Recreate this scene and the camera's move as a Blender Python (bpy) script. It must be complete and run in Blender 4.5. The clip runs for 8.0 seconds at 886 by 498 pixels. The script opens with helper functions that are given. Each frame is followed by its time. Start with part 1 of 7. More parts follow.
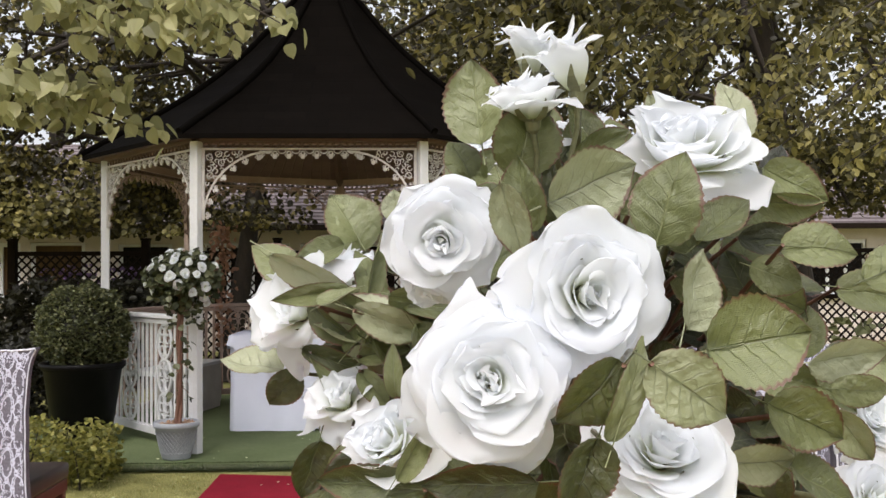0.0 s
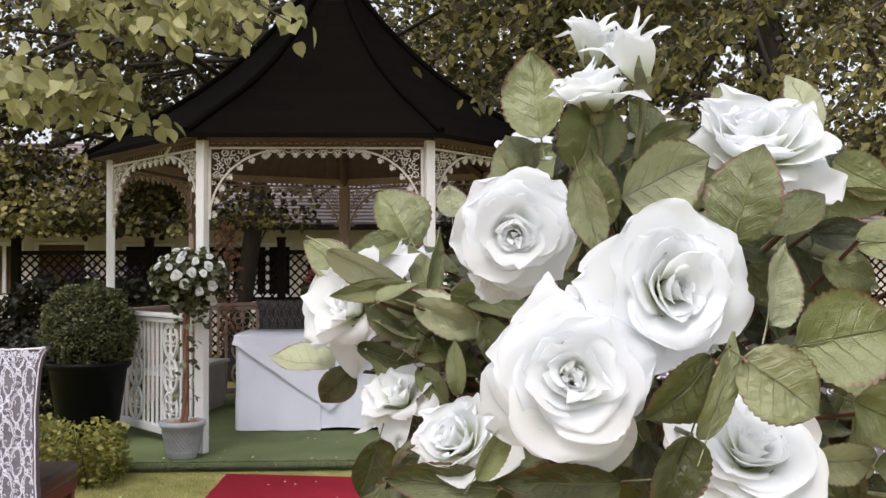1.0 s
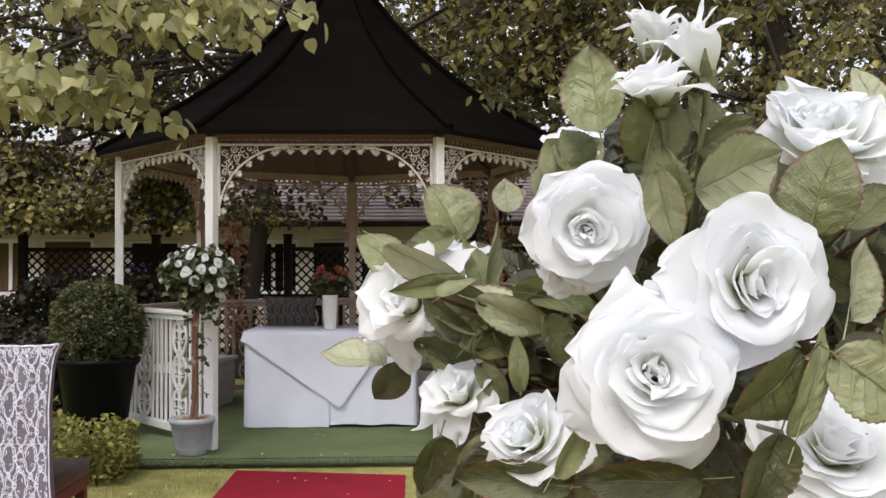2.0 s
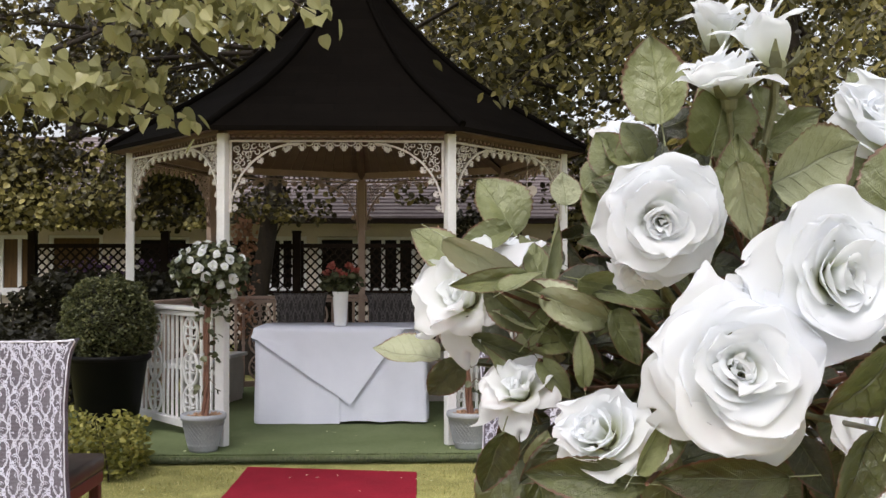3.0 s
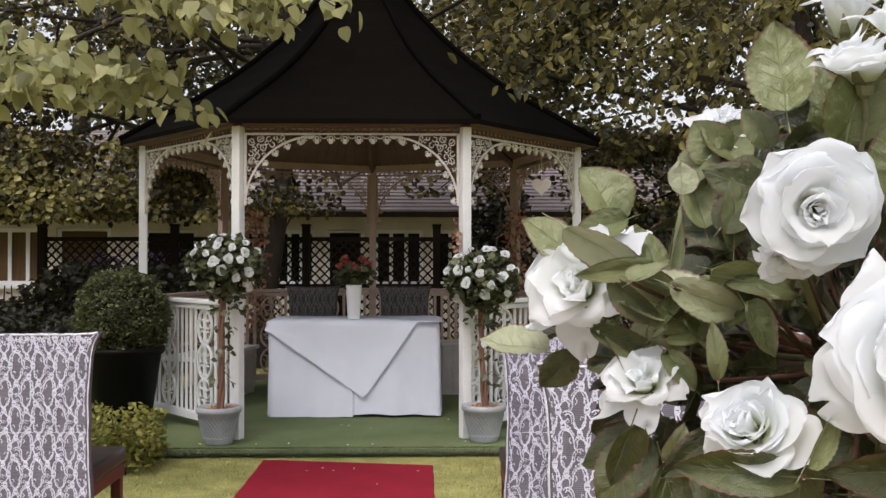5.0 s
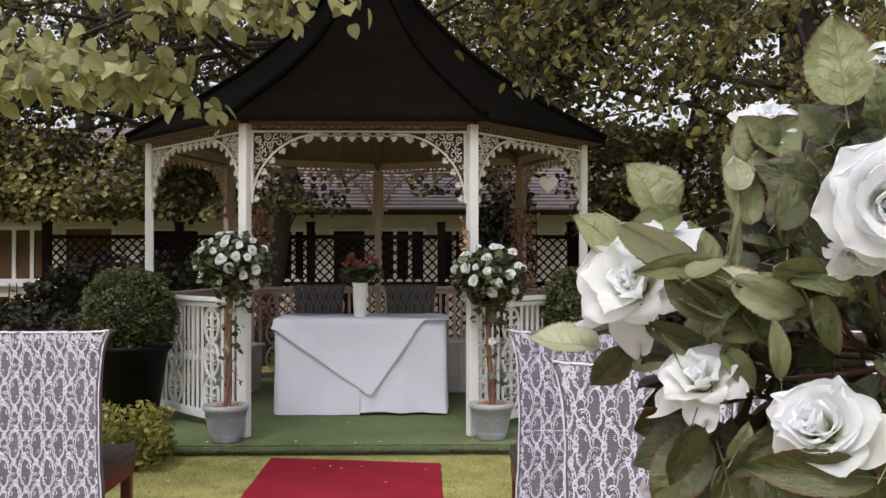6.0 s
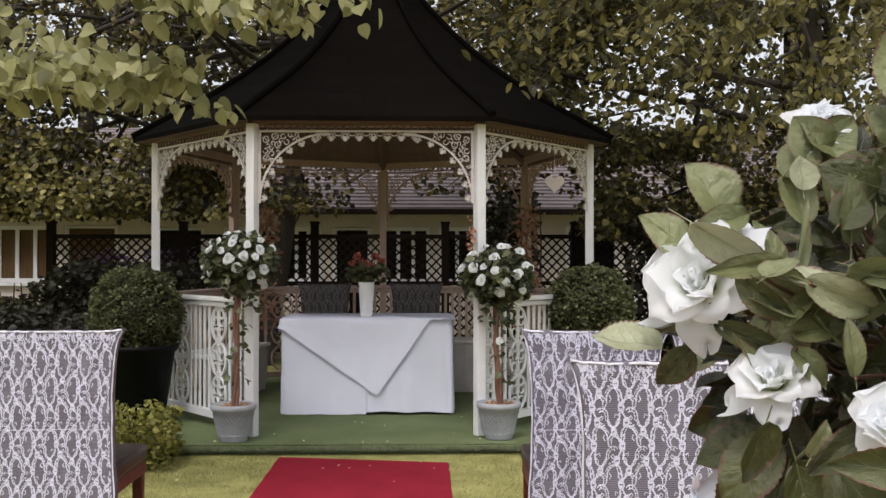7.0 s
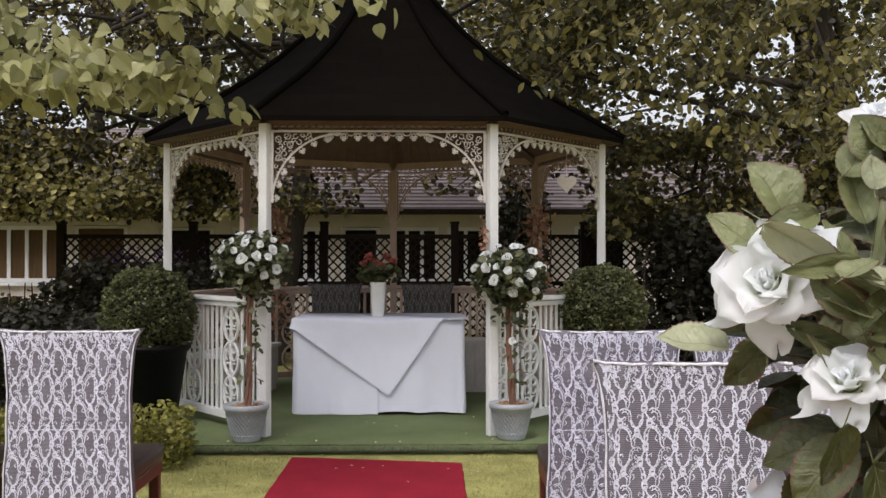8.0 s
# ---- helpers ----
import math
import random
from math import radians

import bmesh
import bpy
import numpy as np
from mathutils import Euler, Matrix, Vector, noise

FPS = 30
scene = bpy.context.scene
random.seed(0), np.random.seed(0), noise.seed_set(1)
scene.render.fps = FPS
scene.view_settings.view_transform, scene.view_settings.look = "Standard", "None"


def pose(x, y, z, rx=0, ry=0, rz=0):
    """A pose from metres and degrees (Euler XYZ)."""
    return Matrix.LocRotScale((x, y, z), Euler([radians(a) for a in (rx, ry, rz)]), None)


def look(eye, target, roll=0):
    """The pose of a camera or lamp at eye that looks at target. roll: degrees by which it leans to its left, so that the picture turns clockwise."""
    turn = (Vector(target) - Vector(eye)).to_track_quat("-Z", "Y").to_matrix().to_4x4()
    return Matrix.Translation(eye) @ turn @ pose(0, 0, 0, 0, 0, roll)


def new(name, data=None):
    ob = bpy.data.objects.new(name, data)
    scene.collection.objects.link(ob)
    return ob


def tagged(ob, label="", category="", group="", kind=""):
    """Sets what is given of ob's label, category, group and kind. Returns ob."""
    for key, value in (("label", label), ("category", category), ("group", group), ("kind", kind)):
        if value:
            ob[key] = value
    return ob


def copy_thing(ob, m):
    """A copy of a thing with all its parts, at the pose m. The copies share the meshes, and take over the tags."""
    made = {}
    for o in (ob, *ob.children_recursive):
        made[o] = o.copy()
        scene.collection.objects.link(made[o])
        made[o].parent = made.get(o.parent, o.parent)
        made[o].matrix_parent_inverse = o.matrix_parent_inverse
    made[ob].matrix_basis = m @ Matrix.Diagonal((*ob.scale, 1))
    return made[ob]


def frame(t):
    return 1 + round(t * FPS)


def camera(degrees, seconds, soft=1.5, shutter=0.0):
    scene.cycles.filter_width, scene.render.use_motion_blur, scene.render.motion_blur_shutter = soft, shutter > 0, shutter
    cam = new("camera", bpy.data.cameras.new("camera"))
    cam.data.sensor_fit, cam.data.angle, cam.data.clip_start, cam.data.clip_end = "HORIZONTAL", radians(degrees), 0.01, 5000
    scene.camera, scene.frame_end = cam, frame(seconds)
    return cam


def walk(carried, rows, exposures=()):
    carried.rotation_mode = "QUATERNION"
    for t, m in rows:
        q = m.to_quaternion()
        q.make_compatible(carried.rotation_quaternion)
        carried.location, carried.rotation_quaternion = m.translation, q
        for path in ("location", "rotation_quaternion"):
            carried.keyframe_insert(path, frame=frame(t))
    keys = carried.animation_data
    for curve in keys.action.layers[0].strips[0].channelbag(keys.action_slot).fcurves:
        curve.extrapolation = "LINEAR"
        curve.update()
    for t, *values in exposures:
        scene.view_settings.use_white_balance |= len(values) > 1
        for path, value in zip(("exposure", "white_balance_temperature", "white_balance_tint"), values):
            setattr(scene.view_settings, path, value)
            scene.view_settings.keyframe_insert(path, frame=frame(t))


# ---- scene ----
cam = camera(47.7, 8.0)
PATH = [
    (0, (0.631, -6.917, 1.293), (0.713, -4.92, 1.34), -0.3),
    (0.5, (0.613, -6.907, 1.29), (0.693, -4.91, 1.341), 0.0),
    (1, (0.589, -6.903, 1.29), (0.67, -4.905, 1.337), -0.2),
    (1.5, (0.57, -6.898, 1.289), (0.649, -4.9, 1.334), -0.0),
    (2, (0.55, -6.894, 1.289), (0.624, -4.896, 1.33), -0.2),
    (3.5, (0.492, -6.879, 1.286), (0.55, -4.88, 1.318), -0.0),
    (4, (0.47, -6.877, 1.286), (0.527, -4.878, 1.313), -0.1),
    (4.5, (0.451, -6.872, 1.285), (0.507, -4.872, 1.31), 0.0),
    (5, (0.431, -6.867, 1.284), (0.487, -4.868, 1.307), 0.0),
    (6.5, (0.373, -6.855, 1.283), (0.424, -4.856, 1.301), 0.0),
    (7, (0.346, -6.86, 1.283), (0.398, -4.861, 1.301), 0.0),
    (7.5, (0.324, -6.859, 1.283), (0.372, -4.859, 1.3), -0.1),
    (8, (0.302, -6.853, 1.283), (0.342, -4.853, 1.301), -0.0),
]
EXPOSURES = [(0, 0.06, 6500, 13), (3.5, -0.02, 6500, 13), (8, -0.13, 6500, 13)]
walk(cam, [(t, look(eye, target, roll)) for t, eye, target, roll in PATH], EXPOSURES)

# ---- light: a bright overcast afternoon under trees ----
world = bpy.data.worlds.new("overcast_sky")
scene.world = world
world.use_nodes = True
wn = world.node_tree.nodes
wn.clear()
w_sky = wn.new("ShaderNodeTexSky")
w_sky.sky_type = "NISHITA"
w_sky.sun_disc = False
w_sky.sun_elevation = radians(59)
w_sky.sun_rotation = radians(200)
w_sky.dust_density = 4.0
w_sky.air_density = 1.0
w_sat = wn.new("ShaderNodeHueSaturation")
w_sat.inputs["Saturation"].default_value = 0.24
w_sat.inputs["Value"].default_value = 1.6
w_bg = wn.new("ShaderNodeBackground")
w_bg.inputs["Strength"].default_value = 0.15
w_out = wn.new("ShaderNodeOutputWorld")
world.node_tree.links.new(w_sky.outputs[0], w_sat.inputs["Color"])
world.node_tree.links.new(w_sat.outputs[0], w_bg.inputs["Color"])
world.node_tree.links.new(w_bg.outputs[0], w_out.inputs["Surface"])
sun_data = bpy.data.lights.new("sun", "SUN")
sun_data.energy = 1.7
sun_data.angle = radians(25)
sun_data.color = (1.0, 0.975, 0.94)
sun = new("sun", sun_data)
sun.matrix_world = look((-2.0, -5.0, 9.0), (0, 0, 0))

# ---- materials ----


def shader(name):
    m = bpy.data.materials.new(name)
    m.use_nodes = True
    nt = m.node_tree
    return m, nt, nt.nodes["Principled BSDF"], nt.nodes["Material Output"]


def node(nt, kind, **inputs):
    n = nt.nodes.new(kind)
    for key, value in inputs.items():
        n.inputs[key].default_value = value
    return n


def ramp(nt, fac, stops):
    r = nt.nodes.new("ShaderNodeValToRGB")
    el = r.color_ramp.elements
    while len(el) < len(stops):
        el.new(0.5)
    for e, (pos, c) in zip(el, stops):
        e.position = pos
        e.color = (*c, 1)
    nt.links.new(fac, r.inputs[0])
    return r.outputs[0]


def maths(nt, op, a, b=None, clamp=False):
    n = nt.nodes.new("ShaderNodeMath")
    n.operation = op
    n.use_clamp = clamp
    for i, v in enumerate((a, b)):
        if v is None:
            continue
        if isinstance(v, (int, float)):
            n.inputs[i].default_value = v
        else:
            nt.links.new(v, n.inputs[i])
    return n.outputs[0]


def mixed(nt, fac, a, b):
    n = nt.nodes.new("ShaderNodeMix")
    n.data_type = "RGBA"
    for sock, v in ((n.inputs[0], fac), (n.inputs[6], a), (n.inputs[7], b)):
        if isinstance(v, (int, float)):
            sock.default_value = v
        elif isinstance(v, tuple):
            sock.default_value = (*v, 1)
        else:
            nt.links.new(v, sock)
    return n.outputs[2]


def worn(name, dark, light, rough=0.6, scale=6.0, fine=80.0, bump=0.15, distance=0.002, metal=0.0, stretch=(1, 1, 1), speckle=0.35):
    """A surface with broad and fine variation between two colours and a fine relief."""
    m, nt, p, _ = shader(name)
    tc = nt.nodes.new("ShaderNodeTexCoord")
    mp = node(nt, "ShaderNodeMapping", Scale=stretch)
    nt.links.new(tc.outputs["Object"], mp.inputs["Vector"])
    a = node(nt, "ShaderNodeTexNoise", Scale=scale, Detail=5.0, Roughness=0.6)
    b = node(nt, "ShaderNodeTexNoise", Scale=fine, Detail=3.0)
    for n in (a, b):
        nt.links.new(mp.outputs[0], n.inputs["Vector"])
    f = maths(nt, "ADD", maths(nt, "MULTIPLY", a.outputs["Fac"], 1 - speckle), maths(nt, "MULTIPLY", b.outputs["Fac"], speckle))
    nt.links.new(ramp(nt, f, [(0.3, dark), (0.7, light)]), p.inputs["Base Color"])
    p.inputs["Metallic"].default_value = metal
    nt.links.new(maths(nt, "ADD", maths(nt, "MULTIPLY", a.outputs["Fac"], 0.25), rough - 0.12, True), p.inputs["Roughness"])
    bp = node(nt, "ShaderNodeBump", Strength=bump, Distance=distance)
    nt.links.new(f, bp.inputs["Height"])
    nt.links.new(bp.outputs[0], p.inputs["Normal"])
    return m


def foliage(name, dark, light, yellow=None, glow=0.35, rough=0.5):
    """Leaf surface, varied from leaf to leaf, letting some light through."""
    m, nt, p, out = shader(name)
    geo = nt.nodes.new("ShaderNodeNewGeometry")
    stops = [(0.0, dark), (0.65, light)] + ([(0.97, yellow)] if yellow else [])
    col = ramp(nt, geo.outputs["Random Per Island"], stops)
    tc = nt.nodes.new("ShaderNodeTexCoord")
    n = node(nt, "ShaderNodeTexNoise", Scale=1.3, Detail=3.0)
    nt.links.new(tc.outputs["Object"], n.inputs["Vector"])
    col = mixed(nt, maths(nt, "MULTIPLY", n.outputs["Fac"], 0.55), col, dark)
    nt.links.new(col, p.inputs["Base Color"])
    p.inputs["Roughness"].default_value = rough
    tr = nt.nodes.new("ShaderNodeBsdfTranslucent")
    nt.links.new(mixed(nt, 0.5, col, light), tr.inputs["Color"])
    mx = node(nt, "ShaderNodeMixShader", Fac=glow)
    nt.links.new(p.outputs[0], mx.inputs[1])
    nt.links.new(tr.outputs[0], mx.inputs[2])
    nt.links.new(mx.outputs[0], out.inputs["Surface"])
    return m


def rose_leaf_material():
    """Glossy silk leaf: crumpled between embossed veins, with a fine cloth weave and a rusty margin."""
    m, nt, p, out = shader("silk_rose_leaf")
    uv = nt.nodes.new("ShaderNodeUVMap")
    sx = nt.nodes.new("ShaderNodeSeparateXYZ")
    nt.links.new(uv.outputs[0], sx.inputs[0])
    u, v = sx.outputs[0], sx.outputs[1]
    au = maths(nt, "ABSOLUTE", u)
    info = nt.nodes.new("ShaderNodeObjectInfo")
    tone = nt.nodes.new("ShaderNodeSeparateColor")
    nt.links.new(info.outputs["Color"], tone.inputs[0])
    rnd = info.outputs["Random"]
    tc = nt.nodes.new("ShaderNodeTexCoord")
    shift = nt.nodes.new("ShaderNodeVectorMath")
    shift.operation = "ADD"
    nt.links.new(tc.outputs["Object"], shift.inputs[0])
    nt.links.new(maths(nt, "MULTIPLY", rnd, 37.0), shift.inputs[1])
    big = node(nt, "ShaderNodeTexNoise", Scale=5.0, Detail=4.0)
    crumple = node(nt, "ShaderNodeTexNoise", Scale=9.0, Detail=4.0, Distortion=0.3)
    for n in (big, crumple):
        nt.links.new(shift.outputs[0], n.inputs["Vector"])
    # side veins run outward and forward from the midrib
    w = maths(nt, "FRACT", maths(nt, "ADD", maths(nt, "MULTIPLY", maths(nt, "SUBTRACT", v, maths(nt, "MULTIPLY", au, 0.24)), 6.5), maths(nt, "MULTIPLY", big.outputs["Fac"], 0.5)))
    off = maths(nt, "MULTIPLY", maths(nt, "ABSOLUTE", maths(nt, "SUBTRACT", w, 0.5)), 2.0)
    side = maths(nt, "SUBTRACT", 1.0, maths(nt, "DIVIDE", off, 0.13, True))
    rib = maths(nt, "SUBTRACT", 1.0, maths(nt, "DIVIDE", au, 0.05, True))
    vein = maths(nt, "MAXIMUM", rib, maths(nt, "MULTIPLY", side, maths(nt, "SUBTRACT", 0.75, maths(nt, "MULTIPLY", au, 0.6))))
    # cloth weave, crossed threads
    weave = maths(nt, "MULTIPLY", maths(nt, "SINE", maths(nt, "MULTIPLY", maths(nt, "ADD", v, maths(nt, "MULTIPLY", u, 0.3)), 230.0)),
                  maths(nt, "SINE", maths(nt, "MULTIPLY", maths(nt, "SUBTRACT", v, maths(nt, "MULTIPLY", u, 0.3)), 230.0)))
    # the ramp's near-black end colours leaves that lie in shade
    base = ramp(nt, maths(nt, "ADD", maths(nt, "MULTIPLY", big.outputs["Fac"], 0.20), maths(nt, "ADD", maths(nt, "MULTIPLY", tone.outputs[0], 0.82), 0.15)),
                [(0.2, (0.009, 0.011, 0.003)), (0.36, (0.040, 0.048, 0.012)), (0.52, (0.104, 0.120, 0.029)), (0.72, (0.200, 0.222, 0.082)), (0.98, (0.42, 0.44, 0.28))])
    # the printed veins are dark on some leaves and pale on the others
    ink = mixed(nt, maths(nt, "GREATER_THAN", rnd, 0.45), (0.030, 0.036, 0.012), (0.36, 0.38, 0.20))
    col = mixed(nt, maths(nt, "MULTIPLY", vein, 0.38), base, ink)
    edge = maths(nt, "ADD", au, maths(nt, "MULTIPLY", maths(nt, "SUBTRACT", big.outputs["Fac"], 0.5), 0.30))
    tipw = maths(nt, "MULTIPLY", maths(nt, "SUBTRACT", v, 0.5), 0.14)
    red = maths(nt, "DIVIDE", maths(nt, "SUBTRACT", maths(nt, "ADD", edge, tipw), 0.90), 0.07, True)
    col = mixed(nt, maths(nt, "MULTIPLY", red, 0.85), col, (0.14, 0.042, 0.028))
    nt.links.new(col, p.inputs["Base Color"])
    p.inputs["Roughness"].default_value = 0.36
    p.inputs["Coat Weight"].default_value = 0.28
    p.inputs["Coat Roughness"].default_value = 0.22
    p.inputs["Specular IOR Level"].default_value = 0.9
    h = maths(nt, "ADD", maths(nt, "MULTIPLY", crumple.outputs["Fac"], 0.5), maths(nt, "MULTIPLY", weave, 0.03))
    h = maths(nt, "SUBTRACT", h, maths(nt, "MULTIPLY", vein, 0.22))
    bp = node(nt, "ShaderNodeBump", Strength=0.8, Distance=0.005)
    nt.links.new(h, bp.inputs["Height"])
    nt.links.new(bp.outputs[0], p.inputs["Normal"])
    nt.links.new(bp.outputs[0], p.inputs["Coat Normal"])
    tr = nt.nodes.new("ShaderNodeBsdfTranslucent")
    nt.links.new(col, tr.inputs["Color"])
    mx = node(nt, "ShaderNodeMixShader", Fac=0.2)
    nt.links.new(p.outputs[0], mx.inputs[1])
    nt.links.new(tr.outputs[0], mx.inputs[2])
    nt.links.new(mx.outputs[0], out.inputs["Surface"])
    return m


def petal_material():
    m, nt, p, out = shader("white_silk_petal")
    uv = nt.nodes.new("ShaderNodeUVMap")
    sx = nt.nodes.new("ShaderNodeSeparateXYZ")
    nt.links.new(uv.outputs[0], sx.inputs[0])
    col = ramp(nt, sx.outputs[1], [(0.0, (0.70, 0.73, 0.48)), (0.26, (0.84, 0.86, 0.80)), (0.5, (0.875, 0.89, 0.905)), (1.0, (0.87, 0.89, 0.935))])
    nt.links.new(col, p.inputs["Base Color"])
    p.inputs["Roughness"].default_value = 0.75
    p.inputs["Sheen Weight"].default_value = 0.15
    tc = nt.nodes.new("ShaderNodeTexCoord")
    n = node(nt, "ShaderNodeTexNoise", Scale=70.0, Detail=4.0)
    nt.links.new(tc.outputs["Object"], n.inputs["Vector"])
    bp = node(nt, "ShaderNodeBump", Strength=0.12, Distance=0.003)
    nt.links.new(n.outputs["Fac"], bp.inputs["Height"])
    nt.links.new(bp.outputs[0], p.inputs["Normal"])
    tr = nt.nodes.new("ShaderNodeBsdfTranslucent")
    nt.links.new(col, tr.inputs["Color"])
    mx = node(nt, "ShaderNodeMixShader", Fac=0.58)
    nt.links.new(p.outputs[0], mx.inputs[1])
    nt.links.new(tr.outputs[0], mx.inputs[2])
    nt.links.new(mx.outputs[0], out.inputs["Surface"])
    return m


def net_material():
    """Fine grey net, woven in thin level rows. The UV map is in metres."""
    m, nt, p, _ = shader("grey_lace_net")
    uv = nt.nodes.new("ShaderNodeUVMap")
    net = node(nt, "ShaderNodeTexWave", Scale=62.0, Distortion=2.5)
    net.inputs["Detail"].default_value = 3.0
    net.inputs["Detail Scale"].default_value = 0.35
    net.bands_direction = "Y"
    nt.links.new(uv.outputs[0], net.inputs["Vector"])
    big = node(nt, "ShaderNodeTexNoise", Scale=7.0, Detail=3.0)
    nt.links.new(uv.outputs[0], big.inputs["Vector"])
    ground = ramp(nt, net.outputs["Fac"], [(0.1, (0.064, 0.055, 0.070)), (0.9, (0.18, 0.163, 0.20))])
    col = mixed(nt, ramp(nt, big.outputs["Fac"], [(0.5, (0, 0, 0)), (0.8, (0.4, 0.4, 0.4))]), ground, (0.27, 0.255, 0.29))
    nt.links.new(col, p.inputs["Base Color"])
    p.inputs["Roughness"].default_value = 0.8
    bp = node(nt, "ShaderNodeBump", Strength=0.4, Distance=0.001)
    nt.links.new(net.outputs["Fac"], bp.inputs["Height"])
    nt.links.new(bp.outputs[0], p.inputs["Normal"])
    return m


def shingle_material():
    m, nt, p, _ = shader("charcoal_roof_felt")
    uv = nt.nodes.new("ShaderNodeUVMap")
    br = node(nt, "ShaderNodeTexBrick", Scale=1.0)
    br.inputs["Brick Width"].default_value = 0.3
    br.inputs["Row Height"].default_value = 0.14
    br.inputs["Mortar Size"].default_value = 0.006
    br.inputs["Color1"].default_value = (0.0036, 0.0027, 0.0021, 1)
    br.inputs["Color2"].default_value = (0.0064, 0.0049, 0.0039, 1)
    br.inputs["Mortar"].default_value = (0.0030, 0.0024, 0.0020, 1)
    nt.links.new(uv.outputs[0], br.inputs["Vector"])
    n = node(nt, "ShaderNodeTexNoise", Scale=9.0, Detail=6.0)
    nt.links.new(uv.outputs[0], n.inputs["Vector"])
    nt.links.new(mixed(nt, maths(nt, "MULTIPLY", n.outputs["Fac"], 0.5), br.outputs["Color"], (0.0092, 0.0071, 0.0055)), p.inputs["Base Color"])
    p.inputs["Roughness"].default_value = 0.8
    p.inputs["Specular IOR Level"].default_value = 0.03
    bp = node(nt, "ShaderNodeBump", Strength=0.5, Distance=0.006)
    nt.links.new(maths(nt, "SUBTRACT", maths(nt, "MULTIPLY", n.outputs["Fac"], 0.4), br.outputs["Fac"]), bp.inputs["Height"])
    nt.links.new(bp.outputs[0], p.inputs["Normal"])
    return m


WHITE = worn("white_gloss_paint", (0.67, 0.66, 0.66), (0.80, 0.80, 0.81), 0.45, 5, 60, 0.1)
# white paint darkened for the fretwork, with the eave's shade in its colour
FRET = worn("eave_shaded_white_paint", (0.47, 0.43, 0.40), (0.66, 0.62, 0.59), 0.5, 9, 70, 0.12)
CREAM = worn("aged_cream_paint", (0.50, 0.46, 0.42), (0.66, 0.62, 0.58), 0.5, 7, 60, 0.15)
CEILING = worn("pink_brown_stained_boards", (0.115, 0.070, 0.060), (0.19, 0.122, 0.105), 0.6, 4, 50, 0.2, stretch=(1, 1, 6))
# pink of the eave boards; also stands for shade on the rear white parts
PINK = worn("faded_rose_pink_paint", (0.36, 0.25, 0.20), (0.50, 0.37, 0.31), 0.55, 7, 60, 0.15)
FELT = shingle_material()
GREEN_TURF = worn("green_artificial_turf", (0.056, 0.082, 0.032), (0.205, 0.24, 0.125), 0.9, 1.7, 240, 0.8, 0.006, speckle=0.6)
GRASS = worn("mown_lawn_soil", (0.095, 0.10, 0.030), (0.44, 0.41, 0.16), 0.95, 5.0, 90, 0.8, 0.01, speckle=0.5)
CARPET = worn("red_carpet_pile", (0.15, 0.008, 0.017), (0.29, 0.020, 0.037), 0.95, 4, 320, 0.6, 0.004, speckle=0.6)
LINEN = worn("white_table_linen", (0.70, 0.72, 0.82), (0.785, 0.80, 0.91), 0.8, 3, 500, 0.12, 0.001)
LACE = net_material()
THREAD = worn("white_lace_thread", (0.42, 0.415, 0.50), (0.70, 0.695, 0.82), 0.85, 160, 600, 0.4, 0.001)
HEM = worn("white_lace_hem", (0.42, 0.41, 0.47), (0.76, 0.75, 0.83), 0.8, 70, 260, 0.5, 0.002)
# dark copies of the lace net and thread, for covers in the shade
SHADED_NET = worn("shaded_lace_net", (0.035, 0.030, 0.030), (0.06, 0.052, 0.050), 0.85, 20, 300, 0.3, 0.001)
SHADED_THREAD = worn("shaded_lace_thread", (0.11, 0.098, 0.095), (0.19, 0.17, 0.165), 0.85, 160, 600, 0.4, 0.001)
LEATHER = worn("dark_brown_leather", (0.018, 0.012, 0.010), (0.045, 0.030, 0.026), 0.42, 9, 140, 0.25)
MAHOGANY = worn("red_mahogany_wood", (0.035, 0.008, 0.006), (0.10, 0.022, 0.014), 0.35, 5, 60, 0.15, stretch=(6, 6, 1))
POT_GREY = worn("grey_glazed_pot", (0.25, 0.265, 0.29), (0.37, 0.385, 0.415), 0.5, 8, 80, 0.2)
BLACK_POT = worn("black_glazed_planter", (0.003, 0.003, 0.003), (0.009, 0.008, 0.008), 0.42, 4, 60, 0.1)
PORCELAIN = worn("white_porcelain", (0.72, 0.72, 0.70), (0.82, 0.82, 0.80), 0.25, 4, 60, 0.02)
BARK = worn("dark_tree_bark", (0.012, 0.009, 0.006), (0.05, 0.036, 0.025), 0.9, 5, 30, 0.9, 0.02, stretch=(4, 4, 1))
TWIG = worn("reddish_twisted_stem", (0.10, 0.042, 0.026), (0.24, 0.12, 0.08), 0.6, 20, 120, 0.4, stretch=(4, 4, 1))
STEM = worn("green_brown_stem", (0.085, 0.09, 0.04), (0.21, 0.205, 0.11), 0.5, 40, 200, 0.3)
CHIPS = worn("bark_chips", (0.20, 0.11, 0.06), (0.48, 0.30, 0.19), 0.9, 30, 90, 0.9, 0.01)
FENCE = worn("black_stained_timber", (0.008, 0.005, 0.0035), (0.022, 0.014, 0.010), 0.7, 6, 60, 0.3, stretch=(3, 3, 1))
RENDER_WALL = worn("white_painted_render", (0.53, 0.465, 0.415), (0.72, 0.64, 0.575), 0.8, 2, 40, 0.3)
SLATE = worn("pinkish_grey_slate", (0.11, 0.088, 0.09), (0.20, 0.165, 0.168), 0.7, 2.5, 14, 0.7, 0.02)
